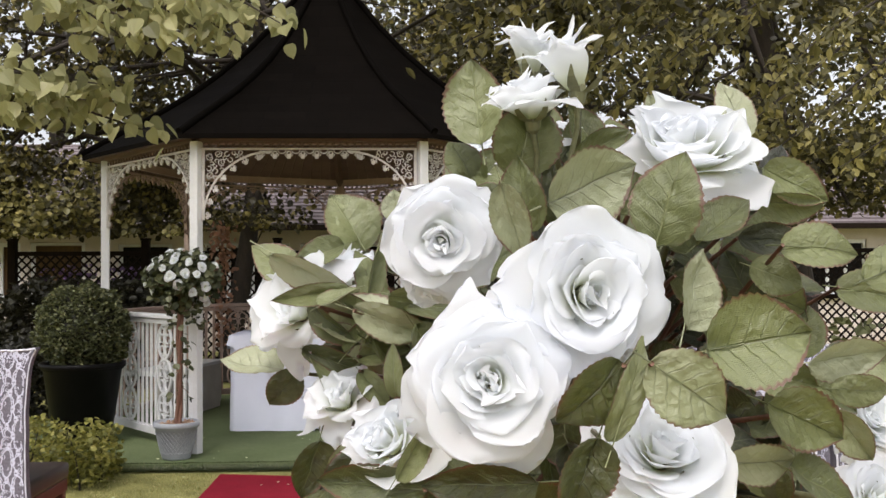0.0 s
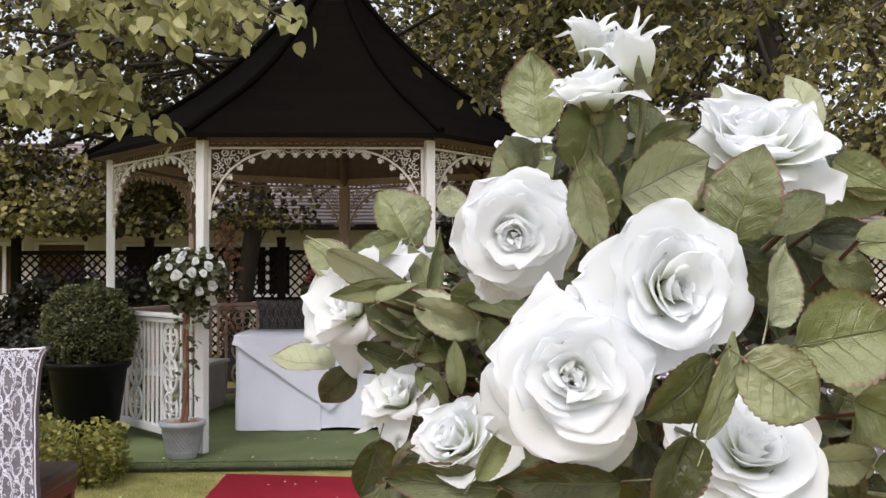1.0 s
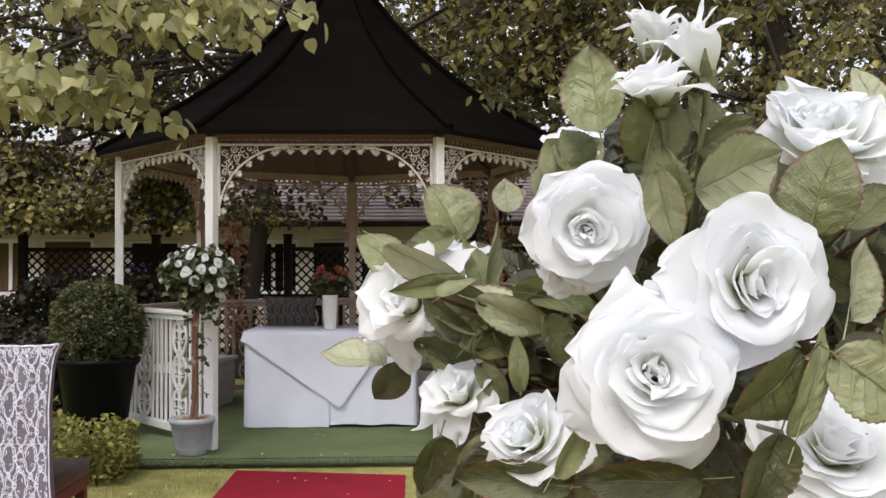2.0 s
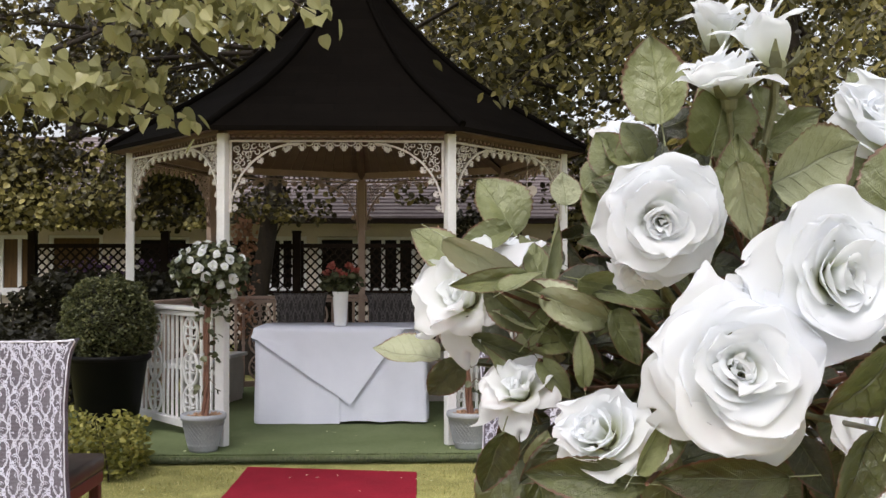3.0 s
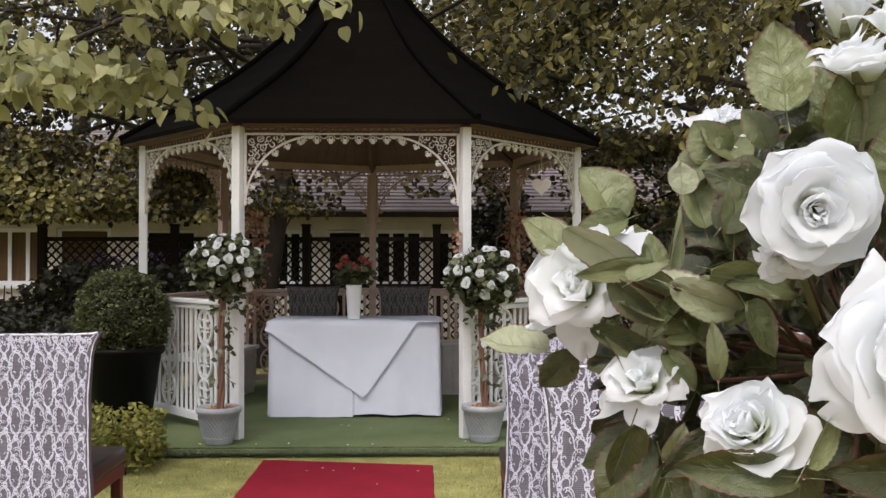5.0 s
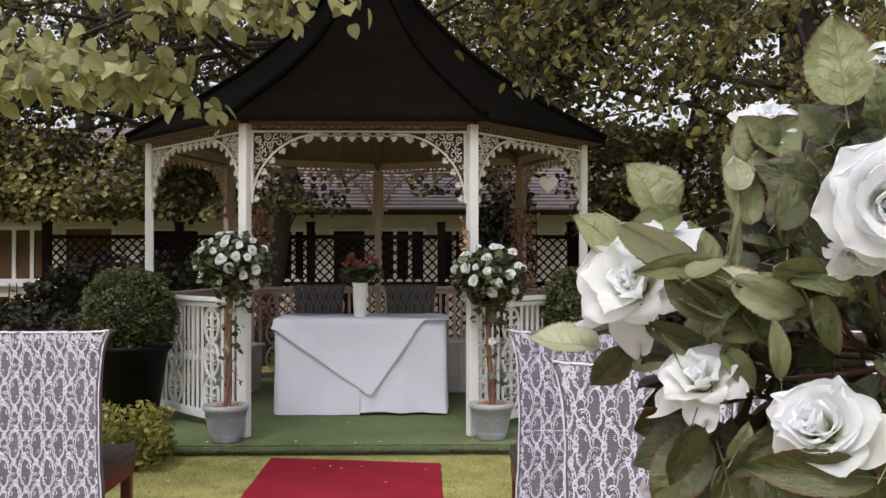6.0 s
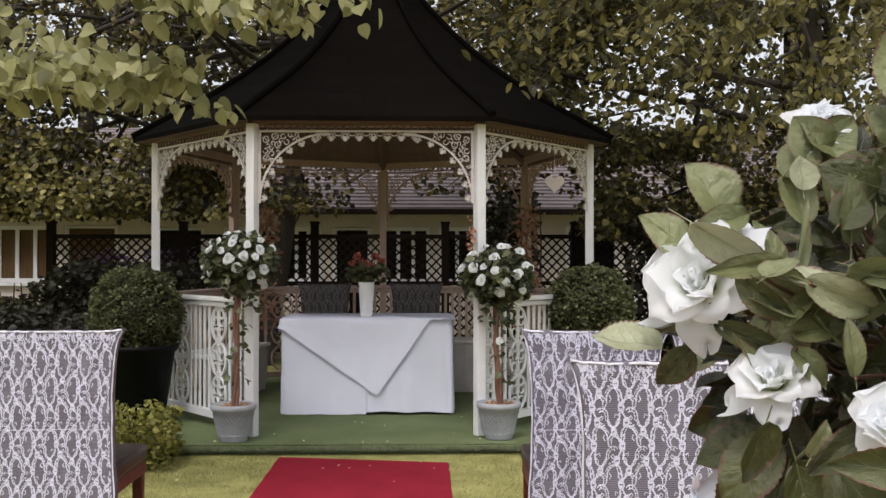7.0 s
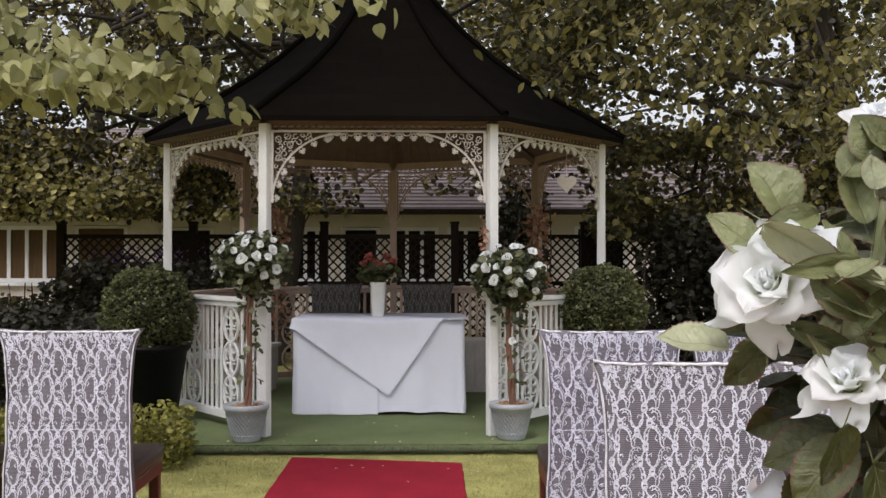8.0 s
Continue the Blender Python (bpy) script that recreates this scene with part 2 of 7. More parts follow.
GLASS_DARK = worn("dark_window_glass", (0.004, 0.0035, 0.003), (0.012, 0.010, 0.008), 0.25, 1.5, 9, 0.02)
CURTAIN = worn("ochre_curtain", (0.05, 0.028, 0.010), (0.15, 0.085, 0.032), 0.9, 3, 30, 0.5, 0.01, stretch=(9, 9, 0.6))
HEART = worn("pale_painted_wood", (0.42, 0.36, 0.31), (0.56, 0.50, 0.44), 0.6, 9, 60, 0.1)
PETAL = petal_material()
SILK_LEAF = rose_leaf_material()
LIME_LEAF = foliage("lime_tree_leaf", (0.095, 0.096, 0.034), (0.49, 0.485, 0.235), (0.64, 0.61, 0.33), 0.55)
# two dark crown colours and a lighter one paint shaded and lit leaves
TREE_LEAF = foliage("shaded_tree_leaf", (0.013, 0.010, 0.003), (0.070, 0.060, 0.017), (0.40, 0.33, 0.09), 0.42)
SHADED_BEECH_LEAF = foliage("shaded_beech_leaf", (0.018, 0.016, 0.005), (0.112, 0.100, 0.031), (0.46, 0.39, 0.12), 0.45)
LIT_LEAF = foliage("lit_tree_leaf", (0.045, 0.042, 0.014), (0.25, 0.225, 0.076), (0.48, 0.41, 0.14), 0.45)
FAR_LEAF = foliage("far_tree_leaf", (0.025, 0.030, 0.012), (0.085, 0.088, 0.032), (0.24, 0.21, 0.06), 0.4)
BOX_LEAF = foliage("box_leaf", (0.032, 0.040, 0.014), (0.155, 0.165, 0.066), (0.27, 0.27, 0.12), 0.22)
FRINGE = foliage("turf_fringe_blade", (0.03, 0.042, 0.016), (0.11, 0.135, 0.055), (0.20, 0.20, 0.09), 0.2)
GOLD_LEAF = foliage("golden_privet_leaf", (0.085, 0.092, 0.016), (0.31, 0.295, 0.062), (0.56, 0.50, 0.14), 0.35)
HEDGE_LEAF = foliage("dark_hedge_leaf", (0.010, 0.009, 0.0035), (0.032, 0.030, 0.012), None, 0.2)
COPPER = foliage("dried_pink_copper_leaf", (0.20, 0.10, 0.06), (0.48, 0.26, 0.17), (0.66, 0.40, 0.27), 0.4)
BLADE = foliage("grass_blade", (0.19, 0.195, 0.055), (0.54, 0.49, 0.19), (0.80, 0.70, 0.40), 0.5)
ROSE_RED = foliage("coral_petal", (0.34, 0.07, 0.06), (0.55, 0.17, 0.13), (0.6, 0.3, 0.22), 0.3)
VIOLET = foliage("violet_petal", (0.10, 0.05, 0.16), (0.26, 0.15, 0.36), None, 0.3)
SMALL_LEAF = foliage("topiary_leaf", (0.022, 0.027, 0.010), (0.080, 0.092, 0.036), (0.17, 0.17, 0.08), 0.2)

for pile in (CARPET, GRASS, GREEN_TURF, LINEN, GLASS_DARK, BLACK_POT, FENCE):
    for q in pile.node_tree.nodes:
        if q.type == "BSDF_PRINCIPLED":
            q.inputs["Specular IOR Level"].default_value = 0.08

# ---- mesh helpers ----


def rebase(ob, place):
    """Moves a thing's own origin to its base; its parts stay where they are."""
    place = Vector(place)
    ob.matrix_basis = Matrix.Translation(place)
    for c in ob.children:
        c.matrix_parent_inverse = Matrix.Translation(-place)


def part(name, bm, material, parent=None, label="", smooth=False):
    """Links a bmesh as one mesh object, under a thing or a part."""
    me = bpy.data.meshes.new(name)
    bm.to_mesh(me)
    bm.free()
    return meshed(name, me, material, parent, label, smooth)


def meshed(name, me, material, parent=None, label="", smooth=False):
    if material and not me.materials:
        me.materials.append(material)
    if smooth:
        me.polygons.foreach_set("use_smooth", [True] * len(me.polygons))
    ob = new(name, me)
    ob.parent = parent
    if label:
        ob["label"] = label
    return ob


def thing(name, label, category, m=None, group="", kind=""):
    ob = new(name)
    ob.empty_display_size = 0.1
    if m is not None:
        ob.matrix_basis = m
    return tagged(ob, label, category, group, kind)


def box(bm, x0, x1, y0, y1, z0, z1, bevel=0.0, m=None):
    made = bmesh.ops.create_cube(bm, size=1.0)["verts"]
    for v in made:
        v.co = Vector(((x0 + x1) / 2 + v.co.x * (x1 - x0), (y0 + y1) / 2 + v.co.y * (y1 - y0), (z0 + z1) / 2 + v.co.z * (z1 - z0)))
    if bevel:
        edges = list({e for v in made for e in v.link_edges})
        made = bmesh.ops.bevel(bm, geom=edges, offset=bevel, segments=2, affect="EDGES", profile=0.6)["verts"]
    if m is not None:
        bmesh.ops.transform(bm, matrix=m, verts=list({v for v in made if v.is_valid}))
    return bm


def boxes(*dims, bevel=0.0):
    bm = bmesh.new()
    for d in dims:
        box(bm, *d, bevel=bevel)
    return bm


def lathe(profile, segments=32, bm=None):
    """Turns a profile of (radius, height) round the z axis."""
    bm = bm or bmesh.new()
    rings = []
    for r, z in profile:
        rings.append([bm.verts.new((r * math.cos(a), r * math.sin(a), z)) for a in (2 * math.pi * k / segments for k in range(segments))])
    for a, b in zip(rings, rings[1:]):
        for k in range(segments):
            bm.faces.new((a[k], a[(k + 1) % segments], b[(k + 1) % segments], b[k]))
    for ring, flip in ((rings[0], True), (rings[-1], False)):
        if profile[0 if flip else -1][0] > 1e-4:
            bm.faces.new(list(reversed(ring)) if flip else ring)
    return bm


def tube(bm, points, radii, sides=7):
    """A tapered tube along points."""
    rings = []
    for i, pt in enumerate(points):
        a = Vector(points[max(0, i - 1)])
        b = Vector(points[min(len(points) - 1, i + 1)])
        d = (b - a).normalized()
        side = d.orthogonal().normalized() if abs(d.z) > 0.95 else d.cross(Vector((0, 0, 1))).normalized()
        up = side.cross(d)
        r = radii[i] if isinstance(radii, (list, tuple)) else radii
        rings.append([bm.verts.new(Vector(pt) + r * (side * math.cos(t) + up * math.sin(t))) for t in (2 * math.pi * k / sides for k in range(sides))])
    for a, b in zip(rings, rings[1:]):
        for k in range(sides):
            bm.faces.new((a[k], a[(k + 1) % sides], b[(k + 1) % sides], b[k]))
    bm.faces.new(rings[0])
    bm.faces.new(list(reversed(rings[-1])))
    return bm


def ribbon(bm, pts, width, thick, closed=False):
    """A flat strip of fretwork in the xz plane, with its own thickness."""
    n = len(pts)
    rows = []
    for i, (x, z) in enumerate(pts):
        if closed:
            a, b = pts[i - 1], pts[(i + 1) % n]
        else:
            a, b = pts[max(0, i - 1)], pts[min(n - 1, i + 1)]
        dx, dz = b[0] - a[0], b[1] - a[1]
        l = math.hypot(dx, dz) or 1
        nx, nz = -dz / l * width / 2, dx / l * width / 2
        rows.append([bm.verts.new((x + s * nx, y, z + s * nz)) for s, y in ((1, -thick / 2), (-1, -thick / 2), (-1, thick / 2), (1, thick / 2))])
    pairs = list(zip(rows, rows[1:])) + ([(rows[-1], rows[0])] if closed else [])
    for a, b in pairs:
        for k in range(4):
            bm.faces.new((a[k], a[(k + 1) % 4], b[(k + 1) % 4], b[k]))
    return bm


def hoop(bm, cx, cz, r, width, thick, n=12, start=0.0, sweep=2 * math.pi):
    closed = sweep > 6.2
    k = n if closed else n + 1
    return ribbon(bm, [(cx + r * math.cos(start + sweep * i / n), cz + r * math.sin(start + sweep * i / n)) for i in range(k)], width, thick, closed)


LEAF_OUTLINES = {
    "oval": [(0.0, 0.0), (0.36, 0.22), (0.46, 0.5), (0.28, 0.8), (0.0, 1.0)],
    "broad": [(0.0, 0.02), (0.30, 0.05), (0.45, 0.25), (0.45, 0.50), (0.31, 0.78), (0.10, 0.97), (0.0, 1.09)],
    "slim": [(0.0, 0.0), (0.2, 0.25), (0.26, 0.5), (0.16, 0.8), (0.0, 1.0)],
}


def leaf_cloud(name, at, size, material, parent=None, shape="oval", droop=0.5, seed=1, facing=None, label="", fold=0.12):
    """Many small folded leaves at the given places, as one mesh."""
    rng = np.random.default_rng(seed)
    at = np.asarray(at, float)
    n = len(at)
    half = LEAF_OUTLINES[shape]
    rim = [(x, y) for x, y in half] + [(-x, y) for x, y in half[-2:0:-1]]
    k = len(rim)
    loc = np.array([[x, y, fold * abs(x) * 2 - 0.22 * y * y - 0.25 * x * x] for x, y in rim])
    a = rng.uniform(0, 2 * np.pi, n)
    tip = np.stack([np.cos(a), np.sin(a), rng.normal(-droop, 0.45, n)], 1)
    if facing is not None:
        tip += facing
    tip /= np.linalg.norm(tip, axis=1)[:, None]
    nrm = rng.normal(0, 0.55, (n, 3)) + np.array([0, -0.35, 0.8])
    nrm -= tip * (nrm * tip).sum(1)[:, None]
    nrm /= np.linalg.norm(nrm, axis=1)[:, None]
    side = np.cross(tip, nrm)
    s = (size * rng.uniform(0.65, 1.25, n))[:, None, None]
    co = at[:, None, :] + s * (loc[None, :, 0:1] * side[:, None, :] + loc[None, :, 1:2] * tip[:, None, :] + loc[None, :, 2:3] * nrm[:, None, :])
    idx = np.arange(n)[:, None] * k
    m = k // 2
    right = list(range(0, m + 1))
    left = [0] + list(range(m, k))
    faces = np.concatenate([idx + np.array(right), idx + np.array(left)], 0)
    me = bpy.data.meshes.new(name)
    me.from_pydata(co.reshape(-1, 3).tolist(), [], faces.tolist())
    return meshed(name, me, material, parent, label)


def clumped(rng, n, low, high, freq=0.9, keep=0.0, offset=0.0):
    """Points in a box, gathered into clumps by a noise field."""
    out = []
    low, high = Vector(low), Vector(high)
    while len(out) < n:
        p = Vector([rng.uniform(a, b) for a, b in zip(low, high)])
        if noise.noise(p * freq + Vector((offset, 0, 0))) + rng.uniform(-0.35, 0.35) > keep:
            out.append(p)
    return out


def ball_points(rng, n, c, r, shell=0.35, squash=1.0, lumps=0.06):
    out = []
    for _ in range(n):
        v = Vector((rng.gauss(0, 1), rng.gauss(0, 1), rng.gauss(0, 1))).normalized()
        d = r * (1 - shell * rng.random() ** 2) * (1 + lumps * noise.noise(v * 3.0 + Vector(c)) * 2)
        out.append((c[0] + v.x * d, c[1] + v.y * d, c[2] + v.z * d * squash))
    return out

# ---- the setting ----
bm = bmesh.new()
bmesh.ops.create_grid(bm, x_segments=60, y_segments=60, size=150)
for v in bm.verts:
    d = max(0.0, math.hypot(v.co.x, v.co.y - 2) - 22)
    v.co.z = 0.02 * d
tagged(part("ground", bm, GRASS, smooth=True), "mown lawn, yellowish green and worn", "lawn", kind="structure")

bm = bmesh.new()
segs = 90
rows = []
for i in range(segs + 1):
    y = -8.5 + (8.5 - 0.42) * i / segs
    e = 0.0015 * math.sin(i * 1.7) + 0.004 * math.sin(i * 0.23)
    skew = 0.2 * max(0.0, (i / segs - 0.9) * 10)
    rows.append([bm.verts.new((x, y - skew * (x + 0.54) / 1.08, z)) for x, z in ((-0.545 + e, 0.003), (-0.54 + e, 0.012), (0.535 + e, 0.012), (0.54 + e, 0.003))])
for a, b in zip(rows, rows[1:]):
    for k in range(3):
        bm.faces.new((a[k], a[k + 1], b[k + 1], b[k]))
bm.faces.new(rows[-1])
tagged(part("red_carpet", bm, CARPET), "red carpet runner laid over the lawn", "carpet")

# low platform, covered in green artificial turf
DECK = 0.07
outline = [(-1.28, -0.33), (1.2, -0.33), (2.2, 0.45), (2.35, 1.6), (1.75, 3.1), (0, 3.85), (-1.75, 3.1), (-2.35, 1.6), (-2.2, 0.45)]
bm = bmesh.new()
top = [bm.verts.new((x, y, DECK)) for x, y in outline]
low = [bm.verts.new((x, y, 0.038)) for x, y in outline]
inner = [bm.verts.new((x * 0.965, (y - 1.7) * 0.965 + 1.7, 0.038)) for x, y in outline]
foot = [bm.verts.new((x * 0.965, (y - 1.7) * 0.965 + 1.7, -0.02)) for x, y in outline]
bm.faces.new(top)
for k in range(len(outline)):
    j = (k + 1) % len(outline)
    bm.faces.new((low[k], low[j], top[j], top[k]))
    bm.faces.new((inner[k], inner[j], low[j], low[k]))
    bm.faces.new((foot[k], foot[j], inner[j], inner[k]))
bmesh.ops.bevel(bm, geom=[e for e in bm.edges if all(v.co.z > 0.06 for v in e.verts)], offset=0.010, segments=2, affect="EDGES")
platform = tagged(part("platform", bm, GREEN_TURF), "low platform covered in green artificial turf", "platform", kind="structure")
# the turf's frayed pile along the front edges
rng = random.Random(77)
vs, fs = [], []
for a, b, n in ((outline[-1], outline[0], 900), (outline[0], outline[1], 1700), (outline[1], outline[2], 900)):
    a, b = Vector(a), Vector(b)
    out = Vector((b.y - a.y, a.x - b.x)).normalized()
    along = (b - a).normalized()
    for _ in range(n):
        p = a.lerp(b, rng.random())
        drop = rng.random() ** 1.6
        z = DECK - 0.002 - 0.034 * drop
        p += out * (rng.uniform(-0.012, 0.0) if drop < 0.2 else 0.001)
        ln, wd = rng.uniform(0.008, 0.024), rng.uniform(0.0015, 0.003)
        tip = out * rng.uniform(0.002, 0.014) + along * rng.gauss(0, 0.006)
        k = len(vs)
        up = 0.012 if drop < 0.15 else -ln
        vs += [(p.x - along.x * wd, p.y - along.y * wd, z), (p.x + along.x * wd, p.y + along.y * wd, z), (p.x + tip.x, p.y + tip.y, z + up)]
        fs.append((k, k + 1, k + 2))
me = bpy.data.meshes.new("turf_fringe")
me.from_pydata(vs, [], fs)
tagged(meshed("turf_fringe", me, FRINGE, platform, "frayed edge of the artificial turf"), kind="stuff")

# ---- the gazebo: seven posts, a bell-shaped roof ----
SIDE = 1.55
RAD = SIDE / (2 * math.sin(math.pi / 7))
APO = RAD * math.cos(math.pi / 7)
EAVE = 2.20


def corner(k, r=1.0, z=0.0):
    a = (2 * k + 1) * math.pi / 7
    return Vector((r * RAD * math.sin(a), APO - r * RAD * math.cos(a), z))


def side_pose(k, z=0.0):
    """x runs along side k from its first post, y points outward."""
    a, b = corner(k - 1), corner(k)
    d = (b - a).normalized()
    out = Vector((d.y, -d.x, 0))
    m = Matrix.Identity(4)
    m.col[0][:3], m.col[1][:3], m.col[2][:3] = d, -out, (0, 0, 1)
    m.translation = a + Vector((0, 0, z))
    return m


gazebo = thing("gazebo", "white seven-sided garden gazebo with fretwork and a dark bell-shaped roof", "gazebo")
post_me = None
for k in range(7):
    if post_me is None:
        ob = part("post", boxes((-0.033, 0.033, -0.033, 0.033, 0, 2.13), bevel=0.007), WHITE, gazebo)
        post_me = ob.data
    else:
        ob = meshed("post", post_me, None, gazebo)
    # rear posts: the shade under the roof is set as a colour
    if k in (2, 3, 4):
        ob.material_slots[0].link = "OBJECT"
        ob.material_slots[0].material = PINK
        ob["label"] = "rear post, its shade painted as dull pink"
    ob.matrix_basis = Matrix.Translation(corner(k, 1.0, DECK)) @ Matrix.Rotation((2 * k + 1) * math.pi / 7, 4, "Z")


def pendant(bm, x, z, dx, dz, s=1.0):
    """A small trefoil drop that hangs in the direction (dx, dz)."""
    hoop(bm, x + dx * 0.016 * s, z + dz * 0.016 * s, 0.0125 * s, 0.008 * s, 0.012, 9)
    cx, cz = x + dx * 0.042 * s, z + dz * 0.042 * s
    px, pz = -dz, dx
    q = 0.013 * s
    ribbon(bm, [(cx - dx * q, cz - dz * q), (cx + dx * q, cz + dz * q)], 2 * q, 0.012)
    for sgn in (1, -1):
        hoop(bm, x + dx * 0.03 * s + px * sgn * 0.018 * s, z + dz * 0.03 * s + pz * sgn * 0.018 * s, 0.008 * s, 0.006 * s, 0.011, 7)


def bracket_mesh():
    """Curved corner bracket: an arch rib with drops, and scrolls in the spandrel."""
    bm = bmesh.new()
    W, H = 0.47, 0.46
    arch = [(0.012 + W * (1 - math.cos(t)), -0.03 - H + (H + 0.012) * math.sin(t)) for t in (math.pi / 2 * i / 22 for i in range(23))]
    ribbon(bm, arch, 0.013, 0.016)
    ribbon(bm, [(0.012, 0.0), (0.012, -0.49)], 0.02, 0.018)
    ribbon(bm, [(0.0, -0.002), (W, -0.002)], 0.014, 0.016)
    for i in range(1, 22, 3):
        x, z = arch[i]
        ax, az = arch[i + 1][0] - arch[i - 1][0], arch[i + 1][1] - arch[i - 1][1]
        l = math.hypot(ax, az)
        pendant(bm, x, z, az / l, -ax / l, 0.9)
    rng = random.Random(4)

    def inside(x, z, r):
        t = (x - 0.012) / W
        if t >= 1:
            return False
        edge = -0.03 - H + (H + 0.012) * math.sin(math.acos(max(-1, min(1, 1 - t))))
        return x - r > 0.02 and z + r < -0.008 and z - r > edge + 0.005

    made = []
    for _ in range(1500):
        r = rng.choice((0.040, 0.032, 0.024, 0.018, 0.013))
        x, z = rng.uniform(0.02, W), rng.uniform(-0.47, 0)
        if inside(x, z, r) and all(math.hypot(x - a, z - b) > (r + c) * 0.93 for a, b, c in made):
            made.append((x, z, r))
    for x, z, r in made:
        s = rng.uniform(0, 6.28)
        hoop(bm, x, z, r * 0.9, 0.0065, 0.010, 12, s, 5.2)
        if r > 0.02:
            hoop(bm, x + 0.3 * r * math.cos(s), z + 0.3 * r * math.sin(s), r * 0.45, 0.0055, 0.010, 9, s + 2, 5.0)
            for q in range(2):
                a = s + 1.5 + q * 2.4
                ribbon(bm, [(x + r * 0.5 * math.cos(a), z + r * 0.5 * math.sin(a)), (x + r * 1.2 * math.cos(a + 0.3), z + r * 1.2 * math.sin(a + 0.3))], 0.007, 0.010)
    return bm


def frieze_mesh():
    """Pierced band between the eave and the white rail: scrolls between two thin strips."""
    bm = bmesh.new()
    L = SIDE - 0.08
    ribbon(bm, [(0, 0.050), (L, 0.050)], 0.010, 0.016)
    n = 28
    for i in range(n):
        x = L * (i + 0.5) / n
        hoop(bm, x, 0.027, 0.019, 0.006, 0.010, 9, 0.5 * i, 4.8)
        ribbon(bm, [(x + L / n / 2, 0.006), (x + L / n / 2, 0.048)], 0.005, 0.010)
    return bm


def fret_rail_mesh():
    """White rail under the band, with a row of trefoil drops between the brackets."""
    bm = bmesh.new()
    L = SIDE - 0.08
    ribbon(bm, [(0, 0.002), (L, 0.002)], 0.011, 0.018)
    n = 8
    for i in range(n):
        pendant(bm, 0.40 + (L - 0.80) * i / (n - 1), -0.010, 0, -1, 1.0)
        if i < n - 1:
            x = 0.40 + (L - 0.80) * (i + 0.5) / (n - 1)
            hoop(bm, x, 0.0, 0.030, 0.006, 0.011, 8, math.pi, math.pi)
    return bm


rb = bracket_mesh()
lb = rb.copy()
for v in rb.verts:
    v.co.x = -v.co.x
bmesh.ops.reverse_faces(rb, faces=rb.faces)
EAVE_PARTS = [
    ("beam", boxes((0.03, SIDE - 0.03, -0.025, 0.02, EAVE - 0.002, EAVE + 0.03), bevel=0.004), CEILING, "pinkish brown eave beam", (0, 0, 0)),
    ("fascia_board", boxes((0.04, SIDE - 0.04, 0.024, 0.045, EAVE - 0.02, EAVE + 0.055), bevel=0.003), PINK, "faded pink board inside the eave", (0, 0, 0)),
    ("frieze", frieze_mesh(), CEILING, "pinkish brown pierced fretwork band", (0.04, 0, EAVE - 0.052)),
    ("fret_rail", fret_rail_mesh(), FRET, "white rail with a row of trefoil drops", (0.04, 0, EAVE - 0.052)),
    ("bracket", lb, FRET, "white scrolled fretwork corner bracket", (0.036, 0, EAVE - 0.05)),
    ("bracket", rb, FRET, "white scrolled fretwork corner bracket", (SIDE - 0.036, 0, EAVE - 0.05)),
]
eave_meshes = []
for k in range(7):
    for i, (name, bm, material, label, offset) in enumerate(EAVE_PARTS):
        if k == 0:
            ob = part(name, bm, material, gazebo, label)
            eave_meshes.append(ob.data)
        else:
            ob = meshed(name, eave_meshes[i], None, gazebo, label)
        ob.matrix_basis = side_pose(k) @ Matrix.Translation(offset)
        # rear fretwork swaps its white for pink to hold the shade
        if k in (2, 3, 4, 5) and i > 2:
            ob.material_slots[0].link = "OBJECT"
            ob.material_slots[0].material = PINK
            ob["label"] = "scrolled fretwork at the back, shade painted as dull pink"

